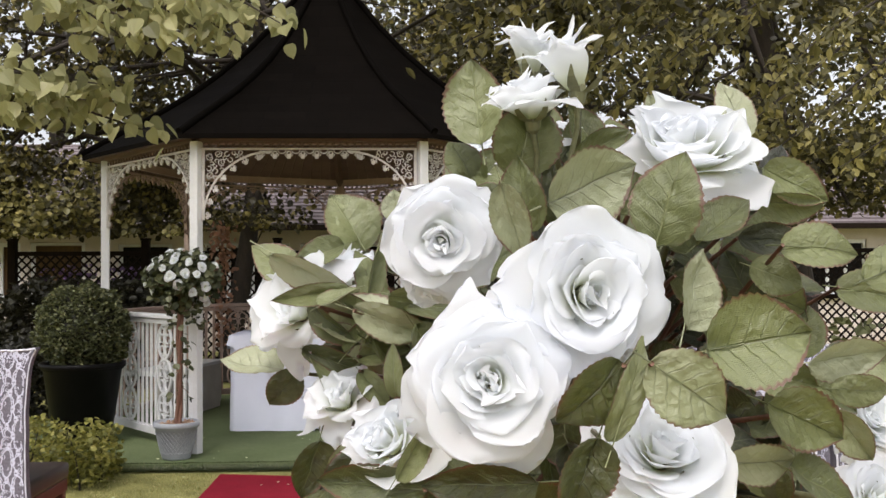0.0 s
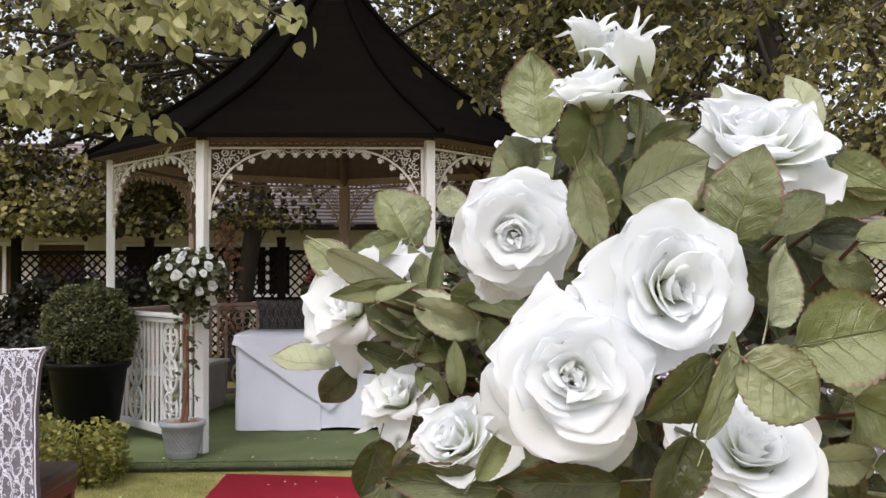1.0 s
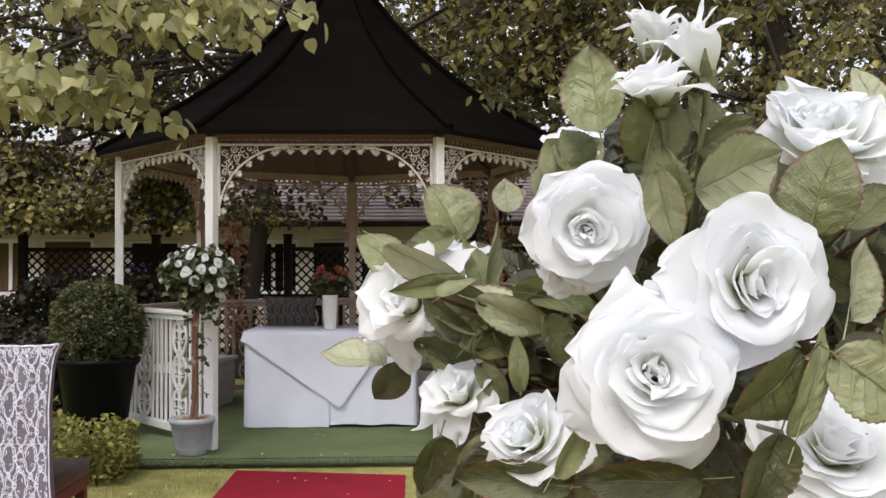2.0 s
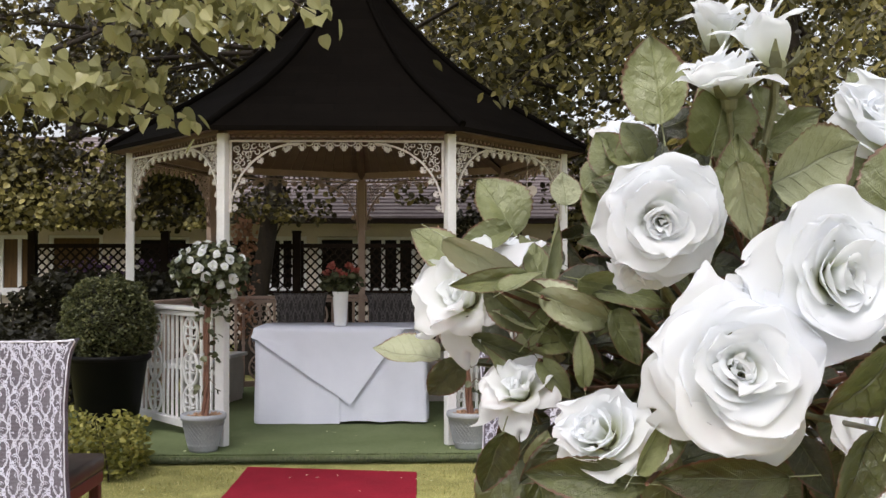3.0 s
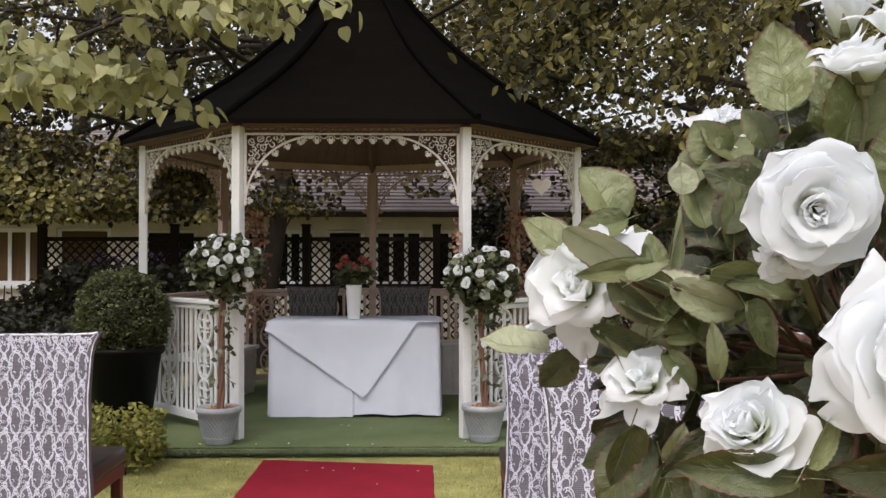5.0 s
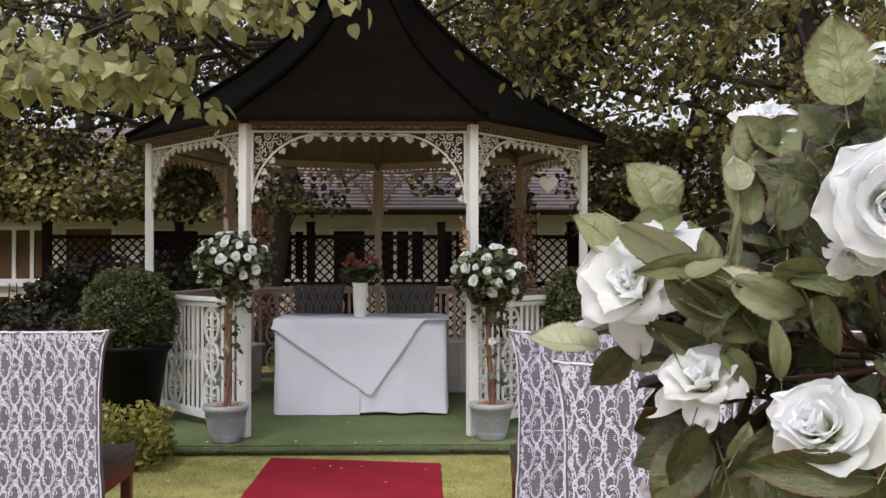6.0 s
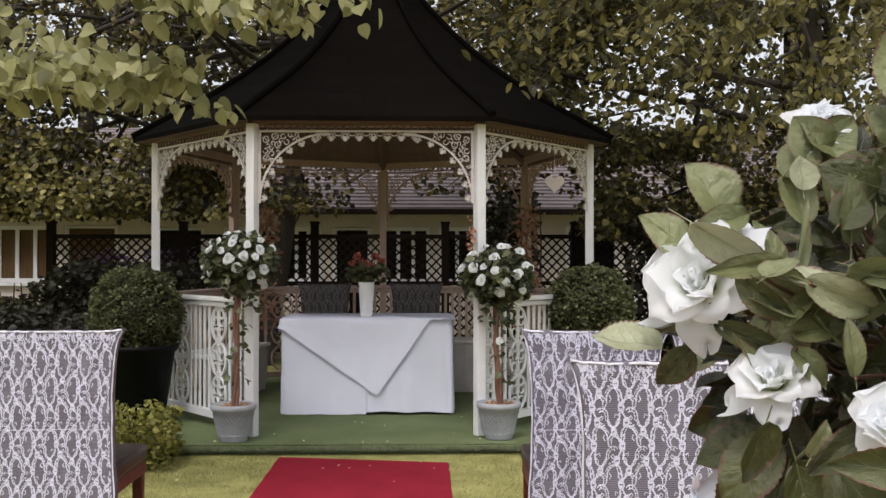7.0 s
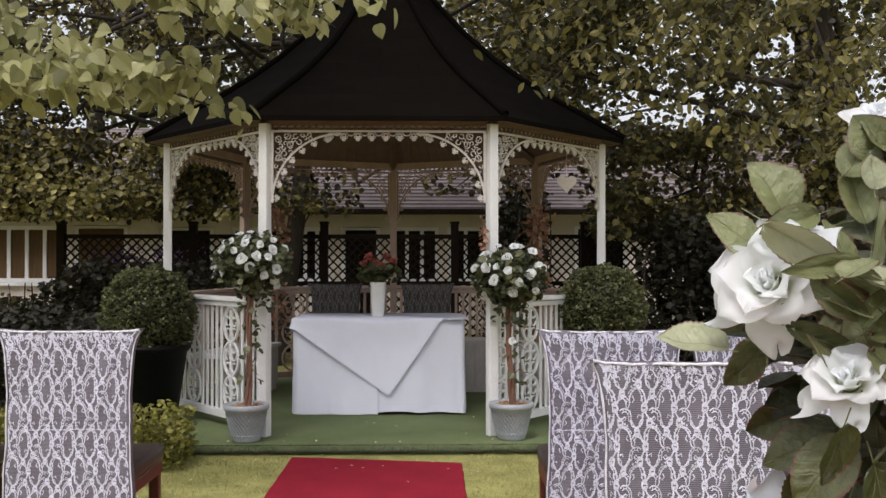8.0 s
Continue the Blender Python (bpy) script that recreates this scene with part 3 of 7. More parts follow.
# roof: (share of the corner radius, height)
BELL = [(1.10, EAVE), (1.10, EAVE + 0.035), (1.0, 2.34), (0.88, 2.465), (0.75, 2.60), (0.62, 2.755), (0.5, 2.92), (0.37, 3.13), (0.25, 3.36), (0.13, 3.63), (0.03, 3.9)]
roof = None
for k in range(7):
    bm = bmesh.new()
    uvl = bm.loops.layers.uv.new("UVMap")
    m = side_pose(k).inverted()
    ring, run = [], 0.0
    for i, (r, z) in enumerate(BELL):
        a, b = m @ corner(k - 1, r, z), m @ corner(k, r, z)
        if i:
            run += (a - last).length
        last = a
        n = 8
        ring.append([(bm.verts.new(a.lerp(b, j / n)), (a.lerp(b, j / n).x, run)) for j in range(n + 1)])
    for a, b in zip(ring, ring[1:]):
        for j in range(8):
            f = bm.faces.new([a[j][0], a[j + 1][0], b[j + 1][0], b[j][0]])
            for lp, src in zip(f.loops, (a[j], a[j + 1], b[j + 1], b[j])):
                lp[uvl].uv = src[1]
    p = part("roof_panel", bm, FELT, gazebo, "dark charcoal felt roof panel")
    p.matrix_basis = side_pose(k)
    bm = bmesh.new()
    pts = [corner(k, r + 0.004, z + 0.012) for r, z in BELL[1:]]
    tube(bm, pts, 0.026, 8)
    part("hip_ridge", bm, FELT, gazebo, smooth=True)
    # boarded soffit and ceiling
    bm = bmesh.new()
    cols = [(q, d) for j in range(14) for q, d in ((j / 14 + 0.002, 0.0), ((j + 1) / 14 - 0.008, 0.0), ((j + 1) / 14 - 0.003, 0.008))]
    rows = []
    for r, z in ((1.095, EAVE + 0.004), (0.985, EAVE + 0.03), (0.6, 2.62), (0.05, 3.2)):
        a0, a1 = corner(k - 1, r, z), corner(k, r, z)
        rows.append([bm.verts.new(a0.lerp(a1, q) + Vector((0, 0, d))) for q, d in cols])
    for a, b in zip(rows, rows[1:]):
        for j in range(len(cols) - 1):
            bm.faces.new((a[j], a[j + 1], b[j + 1], b[j]))
    part("ceiling_panel", bm, CEILING, gazebo, "pinkish brown boarded ceiling")
    bm = bmesh.new()
    tube(bm, [corner(k, 0.98, EAVE + 0.0), corner(k, 0.6, 2.58), corner(k, 0.05, 3.15)], 0.035, 4)
    part("rafter", bm, CEILING, gazebo)
bm = lathe([(0.001, 4.15), (0.03, 4.12), (0.05, 4.06), (0.03, 4.0), (0.06, 3.95), (0.07, 3.86)], 14)
part("finial", bm, FELT, gazebo, smooth=True).matrix_basis = Matrix.Translation((0, APO, 0))


def scroll_panel(bm, x, w, z0, z1):
    """Cast scrollwork panel between balusters."""
    ribbon(bm, [(x, z0), (x, z1)], 0.012, 0.014)
    h = (z1 - z0) / 3
    for i in range(3):
        c = z0 + h * (i + 0.5)
        pts = [(x + w * 0.48 * math.cos(t), c + h * 0.5 * math.sin(t)) for t in (2 * math.pi * q / 20 for q in range(20))]
        ribbon(bm, pts, 0.014, 0.016, True)
        for s in (1, -1):
            for dz in (-0.25, 0.08, 0.3):
                hoop(bm, x + s * w * 0.2, c + dz * h, w * 0.15, 0.008, 0.012, 10, s, 5.3)
        hoop(bm, x, c + h * 0.5, w * 0.16, 0.008, 0.014, 10)


# balustrades on all sides but the front
bal = {}
for k in range(1, 7):
    br = new("balustrade")
    br.parent = gazebo
    br["label"] = "white balustrade with turned slats and cast scroll panels"
    br.matrix_basis = side_pose(k, DECK)
    def shared(name, make, material=WHITE):
        if name not in bal:
            bal[name] = part(name, make(), material, br).data
            return br.children[-1]
        return meshed(name, bal[name], None, br)
    shared("handrail", lambda: boxes((0.04, SIDE - 0.04, -0.05, 0.05, 0.905, 0.935), (0.04, SIDE - 0.04, -0.03, 0.03, 0.865, 0.9), bevel=0.006))
    shared("bottom_rail", lambda: boxes((0.04, SIDE - 0.04, -0.025, 0.025, 0.06, 0.115), bevel=0.005))

    def scrolls():
        b = bmesh.new()
        scroll_panel(b, 0, 0.22, 0.12, 0.86)
        return b
    for x in (0.48, SIDE - 0.48):
        shared("scroll_panel", scrolls).matrix_basis = Matrix.Translation((x, 0, 0))
    for x in (0.09, 0.165, 0.24, 0.315, 0.625, 0.70, 0.775, 0.85, 0.925, SIDE - 0.315, SIDE - 0.24, SIDE - 0.165, SIDE - 0.09):
        ob = shared("baluster", lambda: boxes((-0.013, 0.013, -0.006, 0.006, 0.112, 0.868), (-0.017, 0.017, -0.010, 0.010, 0.47, 0.50), bevel=0.002))
        ob.matrix_basis = Matrix.Translation((x, 0, 0))
    # rear balustrades carry the roof's shade in their colour
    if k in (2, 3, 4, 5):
        br["label"] = "rear balustrade with its shade painted in dull pink"
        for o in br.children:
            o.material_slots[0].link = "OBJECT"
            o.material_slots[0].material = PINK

rebase(gazebo, (0, APO, DECK))

# low white bench boxes round the inside
for k in (2, 5):
    b = thing("bench", "low white panelled bench along the gazebo rail", "bench", side_pose(k, DECK), "benches")
    part("seat", boxes((0.12, SIDE - 0.12, 0.07, 0.42, 0.40, 0.43), bevel=0.006), WHITE, b)
    part("front_panel", boxes((0.16, SIDE - 0.16, 0.36, 0.385, 0.0, 0.40), (0.16, SIDE / 2 - 0.02, 0.385, 0.395, 0.05, 0.35), (SIDE / 2 + 0.02, SIDE - 0.16, 0.385, 0.395, 0.05, 0.35), bevel=0.003), CREAM, b)

# a boarded box seat behind the table
b = thing("bench", "low cream boarded box seat behind the table", "bench", Matrix.Translation((0.86, 2.2, DECK)))
part("seat", boxes((-0.37, 0.37, -0.01, 0.38, 0.44, 0.47), bevel=0.006), CREAM, b)
for i in range(8):
    part("board", boxes((-0.36 + 0.0905 * i, -0.36 + 0.0905 * i + 0.085, 0.012, 0.03, 0.0, 0.44), bevel=0.003), CREAM, b)
part("body", boxes((-0.36, 0.36, 0.03, 0.36, 0.0, 0.44)), CREAM, b)

# ---- the table with its cloths ----
table = thing("table", "rectangular table, hidden under a white cloth", "table", Matrix.Translation((-0.04, 1.29, DECK)))
part("tabletop", boxes((-0.62, 0.62, -0.34, 0.34, 0.705, 0.735), bevel=0.004), MAHOGANY, table)
for sx in (-1, 1):
    for sy in (-1, 1):
        part("leg", boxes((sx * 0.56 - 0.025, sx * 0.56 + 0.025, sy * 0.28 - 0.025, sy * 0.28 + 0.025, 0, 0.705), bevel=0.003), MAHOGANY, table)


def skirt(x0, x1, y0, y1, top_z, bottom, flare, fold, seed, slit=None):
    """A cloth over a box-shaped top: rounded corners, soft folds, falling to a given height at each place round the rim."""
    bm = bmesh.new()
    r = 0.035
    rim = []
    for cx, cy, a0 in ((x1 - r, y1 - r, 0), (x0 + r, y1 - r, 90), (x0 + r, y0 + r, 180), (x1 - r, y0 + r, 270)):
        for i in range(7):
            a = radians(a0 + 90 * i / 6)
            rim.append((cx + r * math.cos(a), cy + r * math.sin(a), math.cos(a), math.sin(a)))
    full = []
    for i, q in enumerate(rim):
        w = rim[(i + 1) % len(rim)]
        gap = math.hypot(w[0] - q[0], w[1] - q[1])
        n = max(1, int(gap / 0.03))
        full += [tuple(q[j] + (w[j] - q[j]) * t / n for j in range(4)) for t in range(n)]
    if slit is not None:
        at = next(i for i, q in enumerate(full) if q[3] < -0.9 and q[0] > slit)
        full[at:at] = [(slit - 0.0015, y0, 0.0, -1.0), (slit + 0.0015, y0, 0.0, -1.0)]
    lev = 12
    grid = []
    for x, y, nx, ny in full:
        col = []
        zb = bottom(x, y)
        cornerness = abs(nx * ny) * 2
        for j in range(lev + 1):
            t = j / lev
            f = fold * t * (0.6 + cornerness) * (noise.noise(Vector((x * 5 + seed, y * 5, 0.4 * t))) + 0.5 * math.sin(x * 23 + y * 19 + seed))
            out = 0.006 + flare * t * (1 + 1.3 * cornerness) + f - (0.006 if j == 0 else 0)
            if slit is not None and ny < -0.9 and x < slit:
                out += 0.024 * t * math.exp((x - slit) * 4)
            out += 0.006 * t * noise.noise(Vector((x * 3 + seed, y * 3, t * 2.5))) + 0.0035 * noise.noise(Vector((x * 11, y * 11, t * 7 + seed)))
            z = top_z + (zb - top_z) * t + 0.004 * noise.noise(Vector((x * 9, y * 9, seed)))
            if j == 0:
                z = top_z
            col.append(bm.verts.new((x + nx * out, y + ny * out, z)))
        grid.append(col)
    for a, b in zip(grid, grid[1:] + grid[:1]):
        for j in range(lev):
            bm.faces.new((a[j], a[j + 1], b[j + 1], b[j]))
    bm.faces.new([c[0] for c in grid])
    bmesh.ops.recalc_face_normals(bm, faces=bm.faces)
    return bm


SLIT = -0.045
cloth = skirt(-0.70, 0.62, 0.93, 1.65, DECK + 0.740, lambda x, y: DECK + (0.006 if x < SLIT or y > 1.0 else 0.022 - 0.014 * max(0.0, (x - 0.45) / 0.17) + 0.004 * math.sin(x * 14)), 0.018, 0.034, 3.0, SLIT)
tagged(part("tablecloth", cloth, LINEN, smooth=True), "white linen tablecloth falling to the floor in soft folds", "tablecloth")


def drape(x, y):
    """The overlay's front edge: a long flap that dips to a point right of the middle."""
    if y < 0.97:
        t = (x + 0.70) / 1.32
        d = 0.075 + 0.52 * min(1.0, max(0.0, t / 0.56)) if t < 0.56 else 0.595 - 0.57 * (t - 0.56) / 0.30
        return DECK + 0.745 - max(0.006, d)
    return DECK + 0.745 - (0.008 if x > 0 else 0.12)


over = skirt(-0.71, 0.617, 0.912, 1.66, DECK + 0.745, drape, 0.026, 0.026, 3.0)
tagged(part("overlay_cloth", over, LINEN, smooth=True), "white overlay cloth folded to a point over the tablecloth", "tablecloth")
vase = thing("vase", "tall white porcelain vase on the table", "vase", Matrix.Translation((-0.055, 1.12, DECK + 0.748)))
part("body", lathe([(0.045, 0), (0.049, 0.01), (0.063, 0.262), (0.066, 0.272), (0.060, 0.272), (0.044, 0.02), (0.001, 0.02)], 28), PORCELAIN, vase, smooth=True)
rng = random.Random(8)
bouquet = thing("bouquet", "coral roses with green leaves in the white vase", "flowers", Matrix.Translation((-0.055, 1.12, DECK + 0.748)))
bm = bmesh.new()
heads = [(-0.07, 0.0, 0.47), (0.07, 0.01, 0.47), (-0.02, 0.02, 0.43), (0.03, -0.02, 0.40), (-0.11, 0.01, 0.42), (0.12, 0.0, 0.43)]
for h in heads:
    tube(bm, [(h[0] * 0.2, h[1] * 0.2, 0.1), (h[0] * 0.5, h[1] * 0.5, 0.28), h], [0.004, 0.004, 0.003], 5)
part("stems", bm, STEM, bouquet)
for i, h in enumerate(heads):
    leaf_cloud("flower_head", ball_points(rng, 45, h, 0.022, 0.9), 0.03, ROSE_RED, bouquet, "oval", -0.6, 30 + i)
pts = [p for c in ((-0.05, 0, 0.36), (0.05, 0, 0.36), (0, 0, 0.31), (-0.1, 0, 0.34), (0.1, 0, 0.35)) for p in ball_points(rng, 40, c, 0.07, 0.9)]
leaf_cloud("leaves", pts, 0.05, SMALL_LEAF, bouquet, "oval", 0.1, 9)

# ---- lace-covered chairs ----


def sheet_point(x, y, t, w, h, seed, flare=0.03):
    """Where the sleeve lies: x across, t from the top (0) to the hem (1); y tells back from front."""
    ear = flare * math.exp(-(t / 0.05)) * (abs(x) / (w / 2)) ** 8
    pinch = -0.012 * math.sin(min(1, t * 1.4) * math.pi) ** 1.0 * (abs(x) / (w / 2)) ** 3
    ruck = 0.005 * noise.noise(Vector((x * 16 + seed, t * 5, seed))) + 0.0035 * math.sin(x * 75 + seed) * math.exp(-t * 9)
    ruck += 0.005 * math.exp(-(((x - 0.2 + 0.25 * t) / 0.018) ** 2)) * min(1, max(0, (t - 0.12) * 4))
    side = 1 if x > 0 else -1
    yy = y + (-1 if y < 0 else 1) * ruck + (-0.018 * t if y < 0 else 0.0)
    return Vector((x + side * (ear + pinch) + 0.004 * noise.noise(Vector((t * 9, side, seed))), yy,
                   -h * t + 0.006 * noise.noise(Vector((x * 9, seed, 0))) * (1 - t) + 0.008 * (abs(x) / (w / 2)) ** 6 * max(0.0, 1 - t * 20)))


def lace_motif():
    """One repeat of the lace, an open net of pointed ovals: knots of three flowers with their crescents and beaded strands,
    then the same knot mirrored half a repeat lower. In units of 0.57 mm; x across, y down. Each stroke is (points, width, beaded)."""
    strokes = []

    def knot(oy, f):
        def at(*pts):
            return [(f * x, oy + y) for x, y in pts]

        def flower(x, y, rx, ry):
            strokes.append((at(*[(x + rx * math.cos(a), y + ry * math.sin(a)) for a in (2 * math.pi * k / 10 for k in range(11))]), 10, True))
            strokes.append((at((x, y - ry * 0.7), (x + 1, y - 3)), 13, False))
            strokes.append((at((x + 1, y + 3), (x, y + ry * 0.7)), 12, False))

        flower(0, 0, 13, 23)
        flower(25, 70, 13, 21)
        flower(-42, 114, 12, 22)
        # crescent with cross ticks, and its tail to the neighbouring knot
        outer = [(22, 14), (38, 2), (58, 2), (76, 16), (84, 38), (80, 62)]
        inner = [(34, 24), (44, 16), (56, 17), (66, 27), (71, 42), (68, 60)]
        strokes.append((at(*outer), 5.5, False))
        strokes.append((at(*inner), 4.5, False))
        for a, b in zip(outer[1:], inner[1:]):
            strokes.append((at(a, b), 4, False))
        strokes.append((at((80, 62), (84, 80), (96, 92), (112, 92)), 6, False))
        strokes.append((at((34, 52), (50, 38), (58, 48), (50, 58), (40, 56)), 5, False))
        # bowed strands that frame the open ovals
        strokes.append((at((-5, -22), (-14, -36), (-13, -56)), 7, True))
        strokes.append((at((6, -22), (20, -38), (24, -58)), 7, True))
        strokes.append((at((4, 20), (12, 36), (20, 50)), 8, False))
        strokes.append((at((-38, 92), (-16, 74), (-10, 50), (-8, 24)), 10, True))
        strokes.append((at((-30, 88), (-26, 66), (-14, 52)), 5, True))
        strokes.append((at((-48, 94), (-62, 78), (-70, 56)), 7, True))
        strokes.append((at((-46, 134), (-58, 152), (-58, 178)), 6, True))
        strokes.append((at((-38, 134), (-20, 148), (-8, 164)), 7, True))
        strokes.append((at((19, 90), (2, 110), (-4, 136), (-4, 160)), 9, True))
        strokes.append((at((28, 92), (16, 116), (10, 150)), 5, True))
        strokes.append((at((33, 88), (58, 102), (74, 128), (78, 158)), 10, True))
        strokes.append((at((40, 84), (68, 96), (84, 120)), 5, True))
        strokes.append((at((78, 160), (84, 178), (100, 188)), 7, False))
        strokes.append((at((60, 126), (52, 142), (64, 156)), 6, False))
        strokes.append((at((-18, 40), (-32, 32), (-36, 48)), 5, False))
        for x, y in ((48, 74), (62, 82), (6, 128), (-60, 128), (94, 150), (88, 138)):
            strokes.append((at((x - 3, y - 3), (x + 3, y + 4)), 9, False))

    knot(0, 1)
    knot(181, -1)
    return strokes


def lace_threads(w, h, thick, seed):
    """The lace's raised threads, lying on both faces of the sleeve."""
    unit = 0.00057
    vs, fs = [], []
    rng = random.Random(seed)
    motif = lace_motif()
    # level seam across the middle
    seam = [([(12 + 8 * i, 660 + 0.5 * (i % 3)) for i in range(int(w / unit / 8) - 3)], 3.0, True)]
    # gathered lace along the top and down the two sides
    top = int(w / unit)
    for i in range(170):
        x, y = rng.uniform(14, top - 14), abs(rng.gauss(0, 30)) + 8
        seam.append(([(x, y), (x + rng.uniform(-9, 9), y + rng.uniform(6, 14)), (x + rng.uniform(-12, 12), y + rng.uniform(16, 30))], rng.uniform(4, 8), True))
    for i in range(150):
        x, y = rng.choice((rng.uniform(9, 26), top - rng.uniform(9, 26))), rng.uniform(20, h / unit - 60)
        seam.append(([(x, y), (x + rng.uniform(-2, 2), y + 12), (x, y + rng.uniform(18, 34))], rng.uniform(3, 6), True))
    free = {id(q[0]) for q in seam}
    wide = int(w / unit / 155) + 4
    for face in (-1, 1):
        ox, oy = rng.uniform(0, 155), rng.uniform(0, 362)
        for row in range(-1, int(h / unit / 362) + 2):
            for col in range(wide):
                bx = (col - 2) * 155 + ox
                by = row * 362 - oy
                for pts, wd, beaded in motif + (seam if row == col == 0 else []):
                    fine = []
                    for k, (a, b) in enumerate(zip(pts, pts[1:])):
                        before, after = pts[max(0, k - 1)], pts[min(len(pts) - 1, k + 2)]
                        n = max(1, int(math.hypot(b[0] - a[0], b[1] - a[1]) / (7 if beaded else 12)))
                        for i in range(n):
                            f = i / n
                            fine.append(tuple(0.5 * (2 * a[j] + (b[j] - before[j]) * f + (2 * before[j] - 5 * a[j] + 4 * b[j] - after[j]) * f * f + (3 * a[j] - before[j] - 3 * b[j] + after[j]) * f ** 3) for j in (0, 1)))
                    fine.append(pts[-1])
                    gx, gy = (0, 0) if id(pts) in free else (bx, by)
                    line = [((gx + x + rng.gauss(0, 1.0)) * unit - w / 2, (gy + y + rng.gauss(0, 1.0)) * unit) for x, y in fine]
                    if not all(-w / 2 + 0.004 < x < w / 2 - 0.004 and 0.003 < v < h - 0.003 for x, v in line):
                        continue
                    k = len(vs)
                    for i, (x, v) in enumerate(line):
                        q, r = line[max(0, i - 1)], line[min(len(line) - 1, i + 1)]
                        d = math.hypot(r[0] - q[0], r[1] - q[1]) or 1e-6
                        hw = (wd + 0.6) * unit * 0.5 * ((0.55 if i % 2 else 1.25) if beaded else rng.uniform(0.85, 1.1))
                        nx, nv = -(r[1] - q[1]) / d * hw, (r[0] - q[0]) / d * hw
                        for sgn in (-1, 1):
                            p = sheet_point(x + sgn * nx, face * thick / 2, (v + sgn * nv) / h, w, h, seed)
                            p.y += face * (0.0022 + 0.0006 * sgn)
                            vs.append(p)
                        if i:
                            fs.append((k + 2 * i - 2, k + 2 * i - 1, k + 2 * i + 1, k + 2 * i))
    me = bpy.data.meshes.new("lace_threads")
    me.from_pydata(vs, [], fs)
    return me


def lace_sheet(w, h, thick, seed, flare=0.03):
    """A sleeve of lace pulled over a chair back: puckered top, eared corners, loose sides."""
    bm = bmesh.new()
    uvl = bm.loops.layers.uv.new("UVMap")
    # outline of the sleeve from above: back face, side, front face, side
    loop = []
    nb = 48
    for i in range(nb + 1):
        loop.append((-w / 2 + w * i / nb, -thick / 2))
    for i in range(1, 4):
        loop.append((w / 2 + 0.004, -thick / 2 + thick * i / 4))
    for i in range(nb + 1):
        loop.append((w / 2 - w * i / nb, thick / 2))
    for i in range(1, 4):
        loop.append((-w / 2 - 0.004, thick / 2 - thick * i / 4))
    lev = 34
    n = len(loop)
    run = [0.0]
    for a, b in zip(loop, loop[1:] + loop[:1]):
        run.append(run[-1] + math.hypot(b[0] - a[0], b[1] - a[1]))
    grid = []
    for j in range(lev + 1):
        t = j / lev
        row = []
        for i, (x, y) in enumerate(loop):
            row.append(bm.verts.new(sheet_point(x, y, t, w, h, seed, flare)))
        grid.append(row)
    for j in range(lev):
        for i in range(n):
            k = (i + 1) % n
            f = bm.faces.new((grid[j][i], grid[j + 1][i], grid[j + 1][k], grid[j][k]))
            uu = (run[i], run[i], run[i + 1], run[i + 1])
            vv = (-j * h / lev, -(j + 1) * h / lev, -(j + 1) * h / lev, -j * h / lev)
            for lp, a, b in zip(f.loops, uu, vv):
                lp[uvl].uv = (a + seed * 0.37, b + seed * 0.21)
    f = bm.faces.new(grid[0])
    for lp in f.loops:
        lp[uvl].uv = (lp.vert.co.x, lp.vert.co.y)
    return bm


